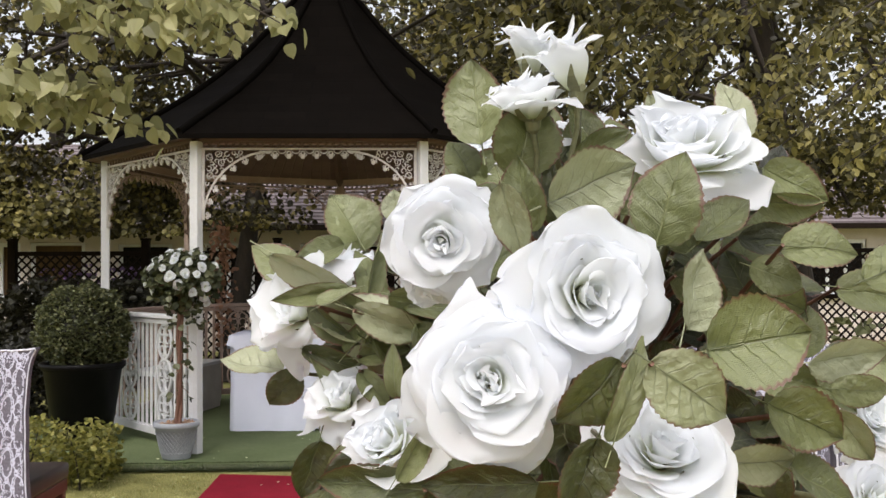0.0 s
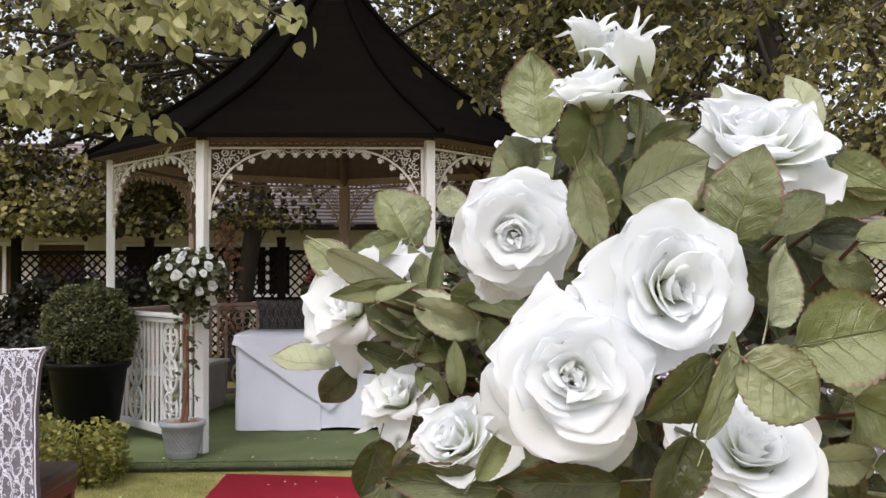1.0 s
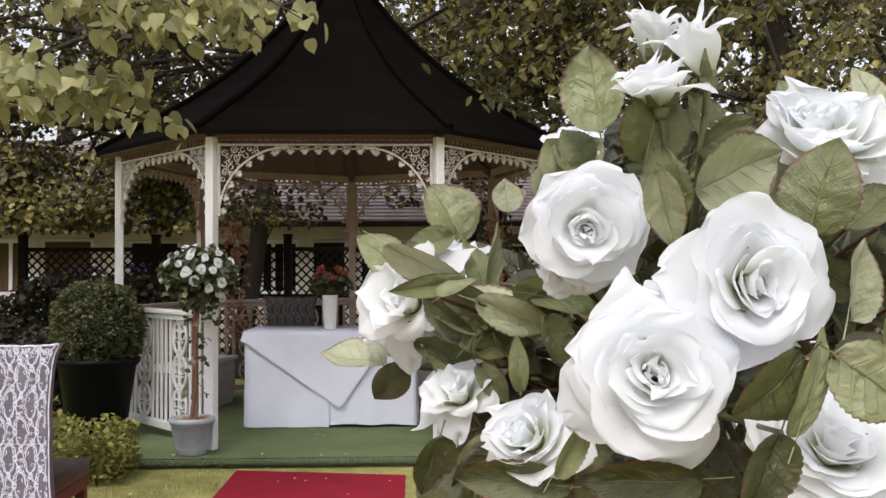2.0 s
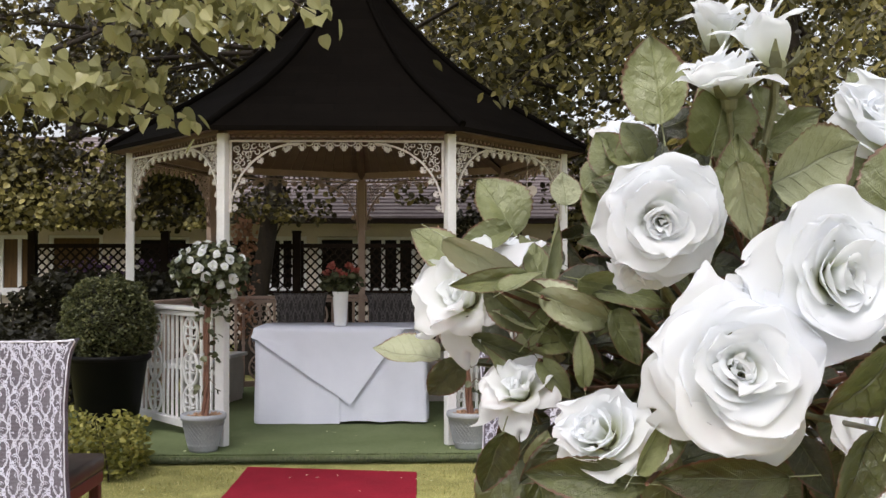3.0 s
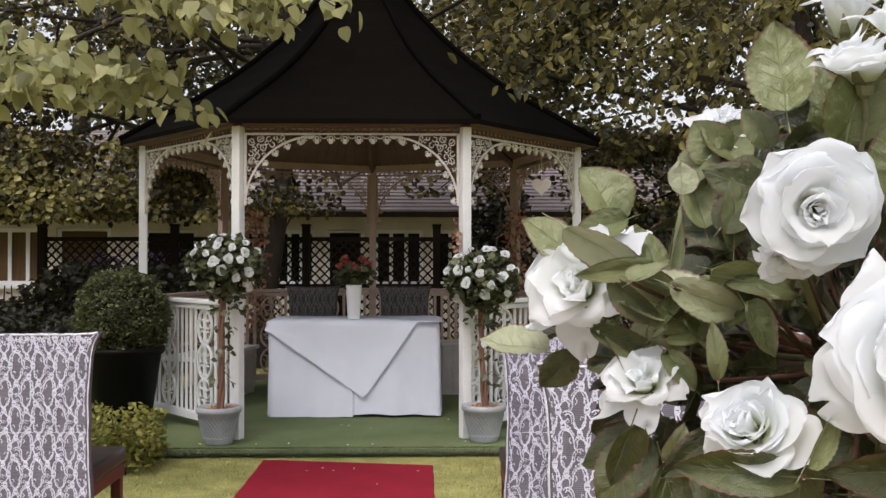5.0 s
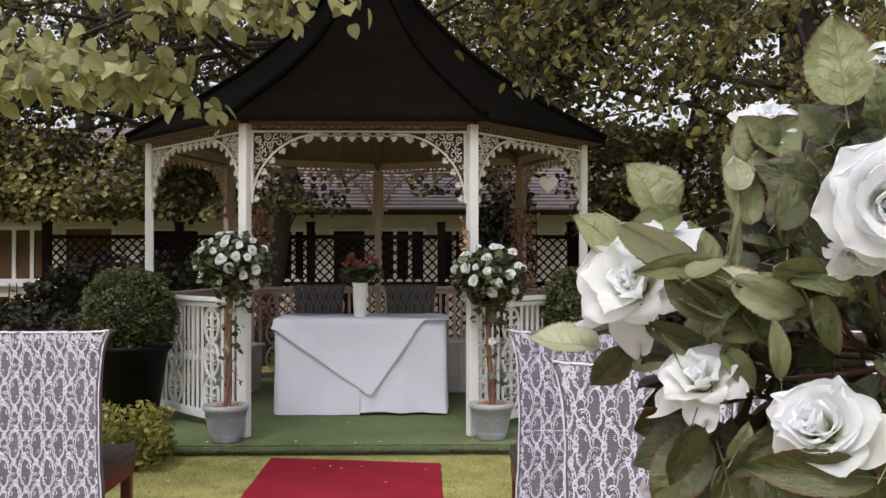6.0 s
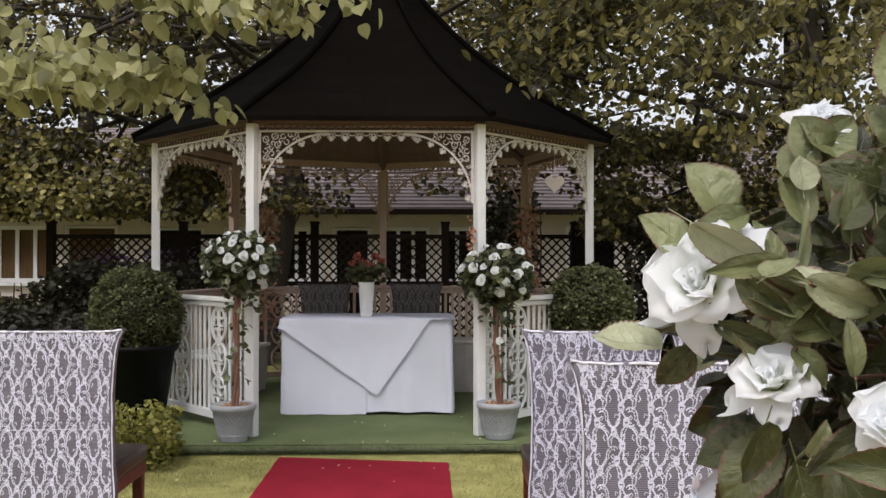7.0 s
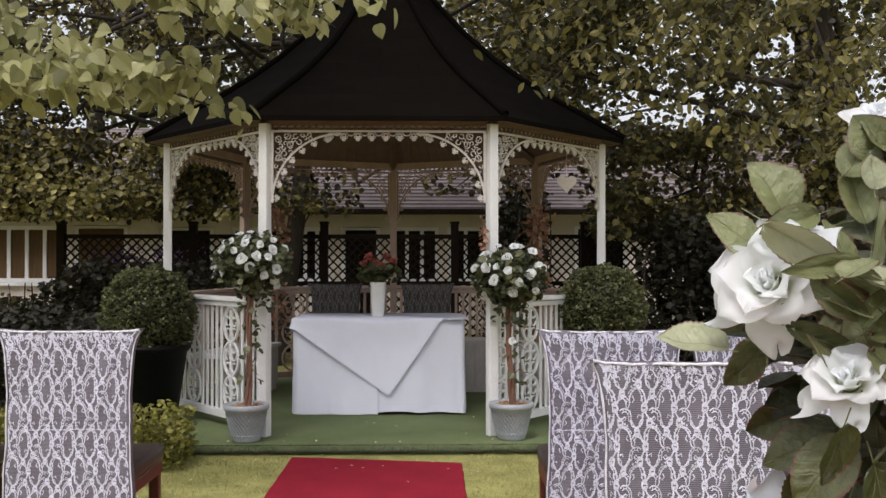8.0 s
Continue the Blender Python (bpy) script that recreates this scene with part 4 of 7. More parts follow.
def lace_chair(seed, w=0.5):
    """High-backed dining chair seen from behind; +y is its front."""
    c = thing("dining_chair", "dark leather dining chair under a white lace back cover", "chair", group="rows of covered chairs")
    bm = boxes((-w / 2 + 0.01, w / 2 - 0.01, 0.02, 0.50, 0.405, 0.475), bevel=0.018)
    for v in bm.verts:
        if v.co.z > 0.44:
            v.co.z += 0.012 * math.cos(v.co.x / w * math.pi) * math.cos((v.co.y - 0.24) / 0.46 * math.pi)
    part("seat", bm, LEATHER, c, "dark brown leather seat", smooth=True)
    part("seat_rail", boxes((-w / 2 + 0.015, w / 2 - 0.015, 0.0, 0.485, 0.35, 0.404), bevel=0.004), MAHOGANY, c)
    bm = bmesh.new()
    box(bm, -w / 2 + 0.03, w / 2 - 0.03, -0.018, 0.016, 0.42, 0.985, 0.01, Matrix.Shear("XY", 4, (0, 0)) )
    part("backrest", bm, LEATHER, c, "dark brown leather back")
    for sx in (-1, 1):
        x = sx * (w / 2 - 0.04)
        part("leg", boxes((x - 0.022, x + 0.022, 0.43, 0.474, 0, 0.352), bevel=0.004), MAHOGANY, c)
        part("leg", boxes((x - 0.022, x + 0.022, -0.02, 0.024, 0, 0.42), bevel=0.004), MAHOGANY, c)
    cover = part("lace_cover", lace_sheet(w, 0.86, 0.05, seed), LACE, c, "white floral lace sleeve over grey net", smooth=True)
    cover.matrix_basis = Matrix.Translation((0, -0.005, 1.0))
    tagged(meshed("lace_threads", lace_threads(w, 0.86, 0.05, seed), THREAD, cover, "raised white floral lace threads"), kind="stuff")
    bm = bmesh.new()
    for sx in (-1, 1):
        pts = [(sx * (w / 2 + 0.005 + 0.028 * math.exp(-t / 0.05) - 0.012 * math.sin(min(1, t * 1.4) * math.pi)) + 0.004 * noise.noise(Vector((t * 9, sx, seed))), -0.032 - 0.018 * t, 1.0 - 0.86 * t) for t in (i / 30 for i in range(31))]
        tube(bm, pts, [0.0032 + 0.002 * noise.noise(Vector((i * 0.9, seed, sx))) for i in range(31)], 6)
    pts = [(-w / 2 - 0.03 + (w + 0.06) * i / 30, -0.03, 0.998 + 0.004 * noise.noise(Vector((i * 0.7, seed, 5))) + 0.008 * abs(i / 15 - 1) ** 6) for i in range(31)]
    tube(bm, pts, [0.0042 + 0.003 * noise.noise(Vector((i * 1.3, seed, 2))) for i in range(31)], 7)
    part("hem", bm, HEM, c, "gathered white lace hem", smooth=True)
    return c


def put(c, x, y, turn=0, wide=1.0):
    c.matrix_basis = pose(x, y, 0, 0, 0, turn) @ Matrix.Diagonal((wide, 1, 1, 1))


ch = [lace_chair(s) for s in (1.0, 2.3, 3.7)]
put(ch[0], -1.062, -2.93, 0, 0.965)
put(ch[1], 1.03, -2.99, -1)
put(ch[2], 1.017, -4.15, -2, 0.92)
for src, x, y, turn in ((1, -1.72, -2.93, 1), (2, 1.58, -3.0, 1), (0, 2.14, -2.98, 0), (1, 1.52, -4.16, 1), (0, 2.06, -4.15, 1), (2, 2.6, -4.15, 0)):
    copy_thing(ch[src], pose(x, y, 0, 0, 0, turn))
# two more behind the table, facing out
for x in (-0.47, 0.34):
    c = copy_thing(ch[1], pose(x, 2.02, DECK, 0, 0, 180))
    c.scale = (0.84, 1, 0.98)
    # same lace as the others, its shade put into darker colours
    c["label"] = "chair behind the table, its lace cover coloured dark as in shade"
    for o in c.children_recursive:
        if o.name.startswith(("lace", "hem")):
            o.material_slots[0].link = "OBJECT"
            o.material_slots[0].material = SHADED_NET if o.name.startswith("lace_cover") else SHADED_THREAD

# ---- round box bushes in black planters ----


def box_bush(x, y, z, r, seed):
    rng = random.Random(seed)
    pl = thing("planter", "large black glazed planter", "planter", Matrix.Translation((x, y, DECK)), "black planters")
    h = z - r * 0.72 - DECK
    part("body", lathe([(0.19, 0), (0.20, 0.01), (0.275, h - 0.05), (0.29, h - 0.045), (0.295, h), (0.27, h), (0.255, h - 0.05), (0.01, h - 0.06)], 40), BLACK_POT, pl, smooth=True)
    part("rim", lathe([(0.283, h - 0.035), (0.303, h - 0.03), (0.305, h + 0.004), (0.285, h + 0.006), (0.283, h - 0.035)], 40), BLACK_POT, pl, smooth=True)
    part("soil", lathe([(0.262, h - 0.03), (0.12, h - 0.02), (0.005, h - 0.015)], 24), BARK, pl)
    b = thing("box_bush", "clipped dark green box ball growing in a black planter", "bush", Matrix.Translation((x, y, z)), "clipped box balls")
    bm = bmesh.new()
    tube(bm, [(0, 0, -r * 0.72 - 0.05), (0, 0, -r * 0.4), (0.02, 0, 0)], [0.03, 0.025, 0.02], 7)
    for i in range(16):
        v = Vector((rng.gauss(0, 1), rng.gauss(0, 1), rng.gauss(0, 1))).normalized()
        tube(bm, [(0, 0, -r * 0.3), v * r * 0.5, v * r * 0.9], [0.012, 0.008, 0.004], 5)
    part("branches", bm, BARK, b)
    # solid dark ball in place of the bush's shaded inside
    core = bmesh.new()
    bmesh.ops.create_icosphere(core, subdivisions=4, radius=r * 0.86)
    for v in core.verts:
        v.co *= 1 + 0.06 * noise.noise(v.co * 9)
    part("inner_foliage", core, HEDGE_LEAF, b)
    leaf_cloud("leaves", ball_points(rng, 9500, (0, 0, 0), r, 0.2, 0.98, 0.09), 0.026, BOX_LEAF, b, "oval", -0.1, seed, fold=0.3)


box_bush(-1.71, 0.55, 0.885, 0.33, 3)
box_bush(1.665, 0.75, 0.90, 0.325, 4)

# golden hedge beside the platform
rng = random.Random(12)
hedge = thing("hedge", "low golden privet hedge in front of the planter", "hedge", Matrix.Translation((-1.99, -0.60, 0)))
for i in range(50):
    bm = bmesh.new()
    x = rng.uniform(-0.85, 0.78)
    y = rng.uniform(-0.2, 0.2)
    tube(bm, [(x, y, 0), (x + rng.uniform(-0.06, 0.06), y + rng.uniform(-0.05, 0.05), 0.18), (x + rng.uniform(-0.1, 0.1), y + rng.uniform(-0.1, 0.1), 0.33)], [0.007, 0.005, 0.002], 4)
    part("stem", bm, BARK, hedge)
pts = []
while len(pts) < 5200:
    x, y, z = rng.uniform(-0.92, 0.86), rng.uniform(-0.28, 0.28), rng.uniform(0.02, 0.44)
    lump = 0.325 + 0.11 * noise.noise(Vector((x * 4, y * 4, 2)))
    d = max(abs(y) / 0.27, z / lump, abs(x + 0.03) / 0.88)
    if 0.6 < d < 1.0 + 0.15 * noise.noise(Vector((x * 7, y * 7, z * 7))):
        pts.append((x, y, z))
leaf_cloud("leaves", pts, 0.034, GOLD_LEAF, hedge, "oval", -0.3, 5)

# ---- silk roses ----


def petal(bm, uvl, phi, r0, length, tilt, curl, width, cup, seed, nu=7, nv=7, lip=0.0, point=0.0):
    """One petal of a rose whose axis is z: it starts at radius r0 and leans outward by tilt degrees, curling on by curl."""
    rows = []
    rho, h = r0, 0.0
    last = 0.0
    for j in range(nv + 1):
        v = 1 - (1 - j / nv) ** 1.6
        t = radians(tilt + curl * v * v + lip * max(0.0, v - 0.75) * 4)
        if j:
            rho += length * (v - last) * math.sin(t)
            h += length * (v - last) * math.cos(t)
            last = v
        q = (v - 0.58) / 0.42
        w = width * (0.38 + 0.62 * math.sin(math.pi / 2 * v / 0.58) if q < 0 else max(0.03, 1 - q ** 2.5) ** 0.42)
        row = []
        for i in range(nu + 1):
            u = 2 * i / nu - 1
            top = point * length * (1 - abs(u)) ** 2 * v ** 4
            ruf = v * v * length * (0.09 * math.sin(3.4 * u + seed * 5) + 0.20 * noise.noise(Vector((u * 1.1, v * 1.1, seed * 3))) + 0.05 * v * v * math.sin(6.0 * u + seed * 9))
            back = length * 0.05 * v * abs(u) ** 2
            x = (rho - back * math.sin(t)) + ruf * math.cos(t) + top * math.sin(t)
            z = h + ruf * 0.5 * math.sin(t) + top * math.cos(t) + back * 0.4
            # wrap across the width round the axis
            cx, cy = math.cos(phi), math.sin(phi)
            rc = max(rho * (0.9 + 0.35 * cup), 0.0055)
            turn = min(2.3, w / rc)
            off = w / turn * math.sin(u * turn)
            dip = rc * (1 - math.cos(u * turn)) * min(1.0, w / (rc * turn))
            row.append((bm.verts.new((cx * (x - dip) - cy * off, cy * (x - dip) + cx * off, z)), (0.5 + u / 2, v)))
        rows.append(row)
    for a, b in zip(rows, rows[1:]):
        for i in range(nu):
            f = bm.faces.new((a[i][0], a[i + 1][0], b[i + 1][0], b[i][0]))
            for lp, s in zip(f.loops, (a[i], a[i + 1], b[i + 1], b[i])):
                lp[uvl].uv = s[1]


ROSES = {
    # rows of petals: count, start radius, length, lean, curl, half width, cup, lip
    "open": [(3, 0.0006, 0.021, -2, -4, 0.010, 0.9, 4), (3, 0.003, 0.025, 8, 10, 0.017, 0.9, 14), (4, 0.005, 0.029, 16, 18, 0.022, 0.85, 20), (4, 0.007, 0.033, 28, 22, 0.026, 0.8, 22),
             (5, 0.008, 0.035, 38, 22, 0.028, 0.9, 18), (5, 0.010, 0.041, 54, 22, 0.034, 1.0, 18), (4, 0.011, 0.045, 70, 20, 0.040, 1.1, 18), (4, 0.012, 0.046, 84, 20, 0.038, 1.2, 16)],
    "full": [(3, 0.002, 0.027, 0, -4, 0.014, 0.9, 8), (4, 0.005, 0.031, 10, 0, 0.019, 0.9, 12), (5, 0.008, 0.035, 24, -6, 0.024, 0.9, 16), (5, 0.011, 0.039, 42, -10, 0.029, 1.0, 16), (5, 0.013, 0.042, 62, -14, 0.033, 1.1, 14), (5, 0.014, 0.044, 84, -8, 0.034, 1.2, 12)],
    "small": [(3, 0.001, 0.024, 2, 0, 0.012, 0.9, 10), (4, 0.004, 0.030, 18, 20, 0.021, 0.9, 20), (5, 0.008, 0.038, 44, 26, 0.029, 1.0, 24), (5, 0.010, 0.044, 70, 24, 0.034, 1.1, 24)],
    "loose": [(3, 0.001, 0.024, 2, -4, 0.009, 0.9, 10), (4, 0.003, 0.028, 10, 16, 0.013, 0.9, 30), (5, 0.006, 0.035, 26, 28, 0.018, 0.9, 40), (5, 0.008, 0.042, 46, 38, 0.021, 1.0, 45), (5, 0.009, 0.047, 74, 46, 0.021, 1.1, 30)],
    "half": [(3, 0.002, 0.034, 3, 6, 0.012, 0.9, 15), (4, 0.005, 0.038, 7, 14, 0.018, 0.9, 30), (5, 0.007, 0.042, 14, 22, 0.022, 0.9, 45), (5, 0.008, 0.044, 26, 34, 0.023, 0.85, 50), (4, 0.008, 0.044, 50, 60, 0.022, 0.8, 30)],
    "bud": [(3, 0.002, 0.040, 2, 4, 0.012, 0.9, 10), (4, 0.005, 0.044, 8, 4, 0.016, 0.9, 40), (5, 0.007, 0.046, 16, -6, 0.018, 0.9, 80)],
}


def petal_rows(kind, seed):
    """The petals of one rose, row by row: arguments for petal()."""
    rng = random.Random(seed)
    ang = rng.uniform(0, 6)
    for row, (n, r0, ln, tilt, curl, w, cup, lip) in enumerate(ROSES[kind]):
        ang += rng.uniform(0.3, 0.9)
        for i in range(n):
            yield row, (ang + 2 * math.pi * i / n + rng.uniform(-0.2, 0.2), r0, ln * rng.uniform(0.8, 1.15), tilt + rng.uniform(-11, 11), curl + rng.uniform(-13, 13), w * rng.uniform(0.85, 1.15), cup, rng.uniform(0, 9)), lip


def petals_to_mesh(name, rows, nu, nv, kind="open", seed=0):
    bm = bmesh.new()
    uvl = bm.loops.layers.uv.new("UVMap")
    rng = random.Random(seed * 7 + 3)
    heart_turn = Euler((rng.uniform(-0.42, 0.42), rng.uniform(-0.42, 0.42), 0)).to_matrix()
    heart_move = Vector((rng.uniform(-0.006, 0.006), rng.uniform(-0.006, 0.006), 0))
    for row, args, lip in rows:
        first = len(bm.verts)
        petal(bm, uvl, *args, nu, nv, lip, {"open": 0.0, "full": 0.0, "small": 0.0, "loose": 0.12, "half": 0.08, "bud": 0.32}[kind])
        # the heart sits a little askew in the outer petals
        share = max(0.0, 1 - row / 5)
        bm.verts.ensure_lookup_table()
        for v in bm.verts[first:]:
            v.co = v.co.lerp(heart_turn @ v.co + heart_move, share)
            # inner petals are creamier
            for lp in v.link_loops:
                lp[uvl].uv.y *= 1 - 0.40 * share
    for v in bm.verts:
        r = v.co.length
        v.co += 0.0050 * min(1.0, r / 0.03) * noise.noise_vector(v.co * 34 + Vector((seed * 1.7, 0, 0))) + 0.0007 * noise.noise_vector(v.co * 120 + Vector((0, seed, 0))) * min(1.0, r / 0.03)
    me = bpy.data.meshes.new(name)
    bm.to_mesh(me)
    bm.free()
    me.materials.append(PETAL)
    me.polygons.foreach_set("use_smooth", [True] * len(me.polygons))
    return me


def rose_set(kind, seed, first=10, fine=12):
    """The tight heart as one mesh, every other petal as a mesh of its own."""
    rows = list(petal_rows(kind, seed))
    return petals_to_mesh("rose", [r for r in rows if r[0] == 0], first, first, kind, seed), [petals_to_mesh("petal", [r], fine, fine, kind, seed) for r in rows if r[0] > 0]


def calyx_mesh(stem=0.06):
    bm = bmesh.new()
    lathe([(0.002, -0.014), (0.006, -0.010), (0.0075, -0.002), (0.006, 0.004)], 10, bm)
    for i in range(5):
        a = 2 * math.pi * i / 5
        c, s = math.cos(a), math.sin(a)
        pts = [(0.005, -0.003, 0.004), (0.014, 0.002, 0.005), (0.020, 0.009, 0.003), (0.022, 0.018, 0.0006)]
        rows = [[bm.verts.new((c * r - s * w * q, s * r + c * w * q, z)) for q in (-1, 1)] for r, z, w in pts]
        for a1, b1 in zip(rows, rows[1:]):
            bm.faces.new((a1[0], a1[1], b1[1], b1[0]))
    tube(bm, [(0, 0, -0.012), (0.002, 0.001, -0.03), (0.0, 0.006, -stem)], [0.0028, 0.0024, 0.0022], 6)
    me = bpy.data.meshes.new("calyx")
    bm.to_mesh(me)
    bm.free()
    me.materials.append(STEM)
    return me


def leaf_mesh(seed, nx=12, ny=13):
    """Silk rose leaf: saw-edged oval, folded a little on its midrib, quilted and bowed. Length 1 along y, half width 0.5."""
    rng = random.Random(seed)
    bm = bmesh.new()
    uvl = bm.loops.layers.uv.new("UVMap")
    bow, fold, twist = rng.uniform(-0.5, 0.25), rng.uniform(0.05, 0.42), rng.uniform(-0.5, 0.5)
    rows = []
    ny = ny * 3
    for j in range(ny + 1):
        v = j / ny
        w = 0.5 * (math.sin(math.pi * min(1, v * 0.98 + 0.02) ** 0.84)) ** (0.62 + 0.5 * max(0.0, v - 0.45)) if 0 < v < 1 else 0.0
        w *= (1.03, 1.0, 0.97)[j % 3]
        row = []
        for i in range(nx + 1):
            u = 2 * i / nx - 1
            z = fold * abs(u) * w + bow * (v - 0.5) ** 2 * 1.6 + twist * u * w * (v - 0.3)
            z += 0.012 * math.sin((v - abs(u) * 0.24) * 6.5 * 2 * math.pi) * abs(u) * (1 - abs(u)) * 3.2
            z += 0.06 * noise.noise(Vector((u * 1.3, v * 2.5, seed * 7.1))) + 0.024 * noise.noise(Vector((u * 3.5, v * 7, seed * 3.3)))
            row.append((bm.verts.new((u * w, v, z)), (u, v)))
        rows.append(row)
    for a, b in zip(rows, rows[1:]):
        for i in range(nx):
            f = bm.faces.new((a[i][0], a[i + 1][0], b[i + 1][0], b[i][0]))
            for lp, s in zip(f.loops, (a[i], a[i + 1], b[i + 1], b[i])):
                lp[uvl].uv = s[1]
    tube(bm, [(0, 0.7, -0.004), (0, 0.35, -0.014), (0, 0.0, -0.012), (0.01, -0.22, -0.03)], [0.003, 0.008, 0.013, 0.013], 5)
    bmesh.ops.remove_doubles(bm, verts=bm.verts, dist=1e-5)
    me = bpy.data.meshes.new("leaf")
    bm.to_mesh(me)
    bm.free()
    me.materials.append(SILK_LEAF)
    me.polygons.foreach_set("use_smooth", [True] * len(me.polygons))
    return me


ROSE_MESHES = {k: [rose_set(k, s + len(k)) for s in range(4 if k == "open" else 2)] for k in ("open", "full", "loose", "half", "bud")}
SMALL_ROSES = [rose_set("small", 50 + s, 4, 4) for s in range(4)]
CALYX = calyx_mesh()
LEAVES = [leaf_mesh(s) for s in range(8)]
counter = {"rose": 0, "leaf": 0}


def aim(p, axis, spin):
    """A pose at p with its z axis along axis."""
    q = Vector(axis).normalized().to_track_quat("Z", "Y")
    return Matrix.Translation(p) @ q.to_matrix().to_4x4() @ Matrix.Rotation(radians(spin), 4, "Z")


# ---- the rose standard close to the path ----
near_rose = thing("rose_standard", "standard silk rose with large white blooms in a grey pot", "rose tree")
CROWN = Vector((0.80, -6.06, 1.20))


def bloom(x, y, z, size, axis, spin, kind):
    counter["rose"] += 1
    me, petals = ROSE_MESHES[kind][counter["rose"] % len(ROSE_MESHES[kind])]
    s = size / {"open": 0.094, "full": 0.090, "loose": 0.088, "half": 0.066, "bud": 0.048}[kind]
    deep = {"open": 0.018, "full": 0.022, "loose": 0.02, "half": 0.024, "bud": 0.024}[kind] * s
    ax = Vector(axis).normalized()
    m = aim(Vector((x, y, z)) - ax * deep, axis, spin) @ Matrix.Scale(s, 4)
    ob = meshed("rose", me, None, near_rose, "white silk rose in full bloom" if kind in ("open", "full", "loose") else "white silk rosebud, half open")
    ob.matrix_basis = m
    meshed("calyx", CALYX, None, ob)
    for q in petals:
        meshed("petal", q, None, ob)


def leaflet(x, y, z, length, width, angle, lean, roll, tone):
    counter["leaf"] += 1
    me = LEAVES[counter["leaf"] % 8]
    a = radians(angle)
    tip = Vector((math.cos(a), lean, math.sin(a))).normalized()
    nrm = Vector((0, -1, 0.38)) + 0.25 * Vector((math.sin(counter["leaf"] * 2.4), 0, math.cos(counter["leaf"] * 1.7)))
    nrm = (nrm - tip * nrm.dot(tip)).normalized()
    nrm = Matrix.Rotation(radians(roll), 3, tip) @ nrm
    side = tip.cross(nrm)
    m = Matrix.Identity(4)
    stretch = 1.0 / max(0.55, abs(math.cos(radians(roll))))
    m.col[0][:3], m.col[1][:3], m.col[2][:3] = side * width * stretch, tip * length, nrm * (length + width) / 2
    m.translation = Vector((x, y, z)) - tip * length / 2
    ob = meshed("leaf", me, None, near_rose)
    ob.matrix_basis = m
    # a low tone puts the crown's shade into the leaf colour
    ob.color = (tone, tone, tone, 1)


bloom(0.654, -6.318, 1.315, 0.063, (-0.15, -1, -0.05), 0, 'open')
bloom(0.679, -6.387, 1.237, 0.078, (-0.05, -1, 0.12), 40, 'open')
bloom(0.732, -6.38, 1.283, 0.076, (0.1, -1, 0.2), 100, 'open')
bloom(0.828, -6.262, 1.384, 0.088, (0.08, -0.62, 0.78), 20, 'full')
bloom(0.546, -6.152, 1.269, 0.082, (-0.6, -0.75, 0.3), 10, 'loose')
bloom(0.623, -6.304, 1.195, 0.055, (-0.3, -0.6, 0.7), 70, 'full')
bloom(0.768, -6.39, 1.201, 0.075, (-0.1, -0.75, 0.65), 160, 'open')
bloom(0.652, -6.287, 1.282, 0.034, (-0.1, -0.5, -0.8), 20, 'half')
bloom(0.749, -6.35, 1.255, 0.039, (0.15, -0.6, -0.7), 70, 'half')
bloom(0.857, -6.247, 1.352, 0.038, (0.5, -0.5, -0.2), 70, 'half')
bloom(0.586, -6.192, 1.206, 0.057, (-0.35, -0.6, 0.65), 15, 'loose')
bloom(0.72, -6.233, 1.418, 0.053, (-0.1, -0.25, 1), 30, 'half')
bloom(0.754, -6.235, 1.439, 0.041, (0.05, -0.1, 1), 0, 'bud')
bloom(0.724, -6.189, 1.455, 0.035, (-0.1, 0.0, 1), 50, 'bud')
bloom(0.774, -6.145, 1.404, 0.042, (0.1, -0.3, 1), 80, 'half')
bloom(0.588, -6.074, 1.299, 0.054, (-0.2, -0.4, 0.8), 10, 'half')
bloom(0.705, -5.972, 1.405, 0.051, (-0.1, -0.5, 0.8), 120, 'half')
bloom(0.969, -6.208, 1.189, 0.061, (0.4, -0.7, 0.4), 45, 'open')
bloom(0.927, -6.305, 1.151, 0.052, (0.3, -0.8, 0.5), 75, 'open')
bloom(0.874, -6.187, 1.31, 0.025, (0.2, -0.5, 0.7), 5, 'bud')
leaflet(0.585, -6.045, 1.338, 0.059, 0.053, 120, 0.1, 10, 0.6)
leaflet(0.688, -6.171, 1.42, 0.066, 0.047, 95, 0.1, -10, 0.6)
leaflet(0.718, -6.222, 1.388, 0.057, 0.051, 80, -0.1, 5, 0.45)
leaflet(0.676, -6.16, 1.38, 0.034, 0.032, 120, 0.2, 10, 0.4)
leaflet(0.706, -6.301, 1.341, 0.049, 0.031, 100, -0.2, -20, 0.45)
leaflet(0.748, -6.302, 1.348, 0.065, 0.047, 25, 0.2, 25, 0.8)
leaflet(0.791, -6.324, 1.337, 0.059, 0.046, 75, -0.15, -10, 0.4)
leaflet(0.901, -6.239, 1.352, 0.053, 0.029, -25, 0.1, 20, 0.55)
leaflet(0.899, -6.238, 1.339, 0.051, 0.018, -4, 0.0, 45, 0.55)
leaflet(0.833, -6.295, 1.323, 0.046, 0.028, 35, 0.2, -20, 0.3)
leaflet(0.895, -6.297, 1.307, 0.050, 0.034, -5, 0.0, 5, 0.5)
leaflet(0.876, -6.276, 1.289, 0.040, 0.026, -20, 0.1, 15, 0.4)
leaflet(0.82, -6.393, 1.256, 0.058, 0.051, 10, 0.0, 0, 0.5)
leaflet(0.796, -6.353, 1.283, 0.048, 0.035, 75, 0.2, 35, 0.85)
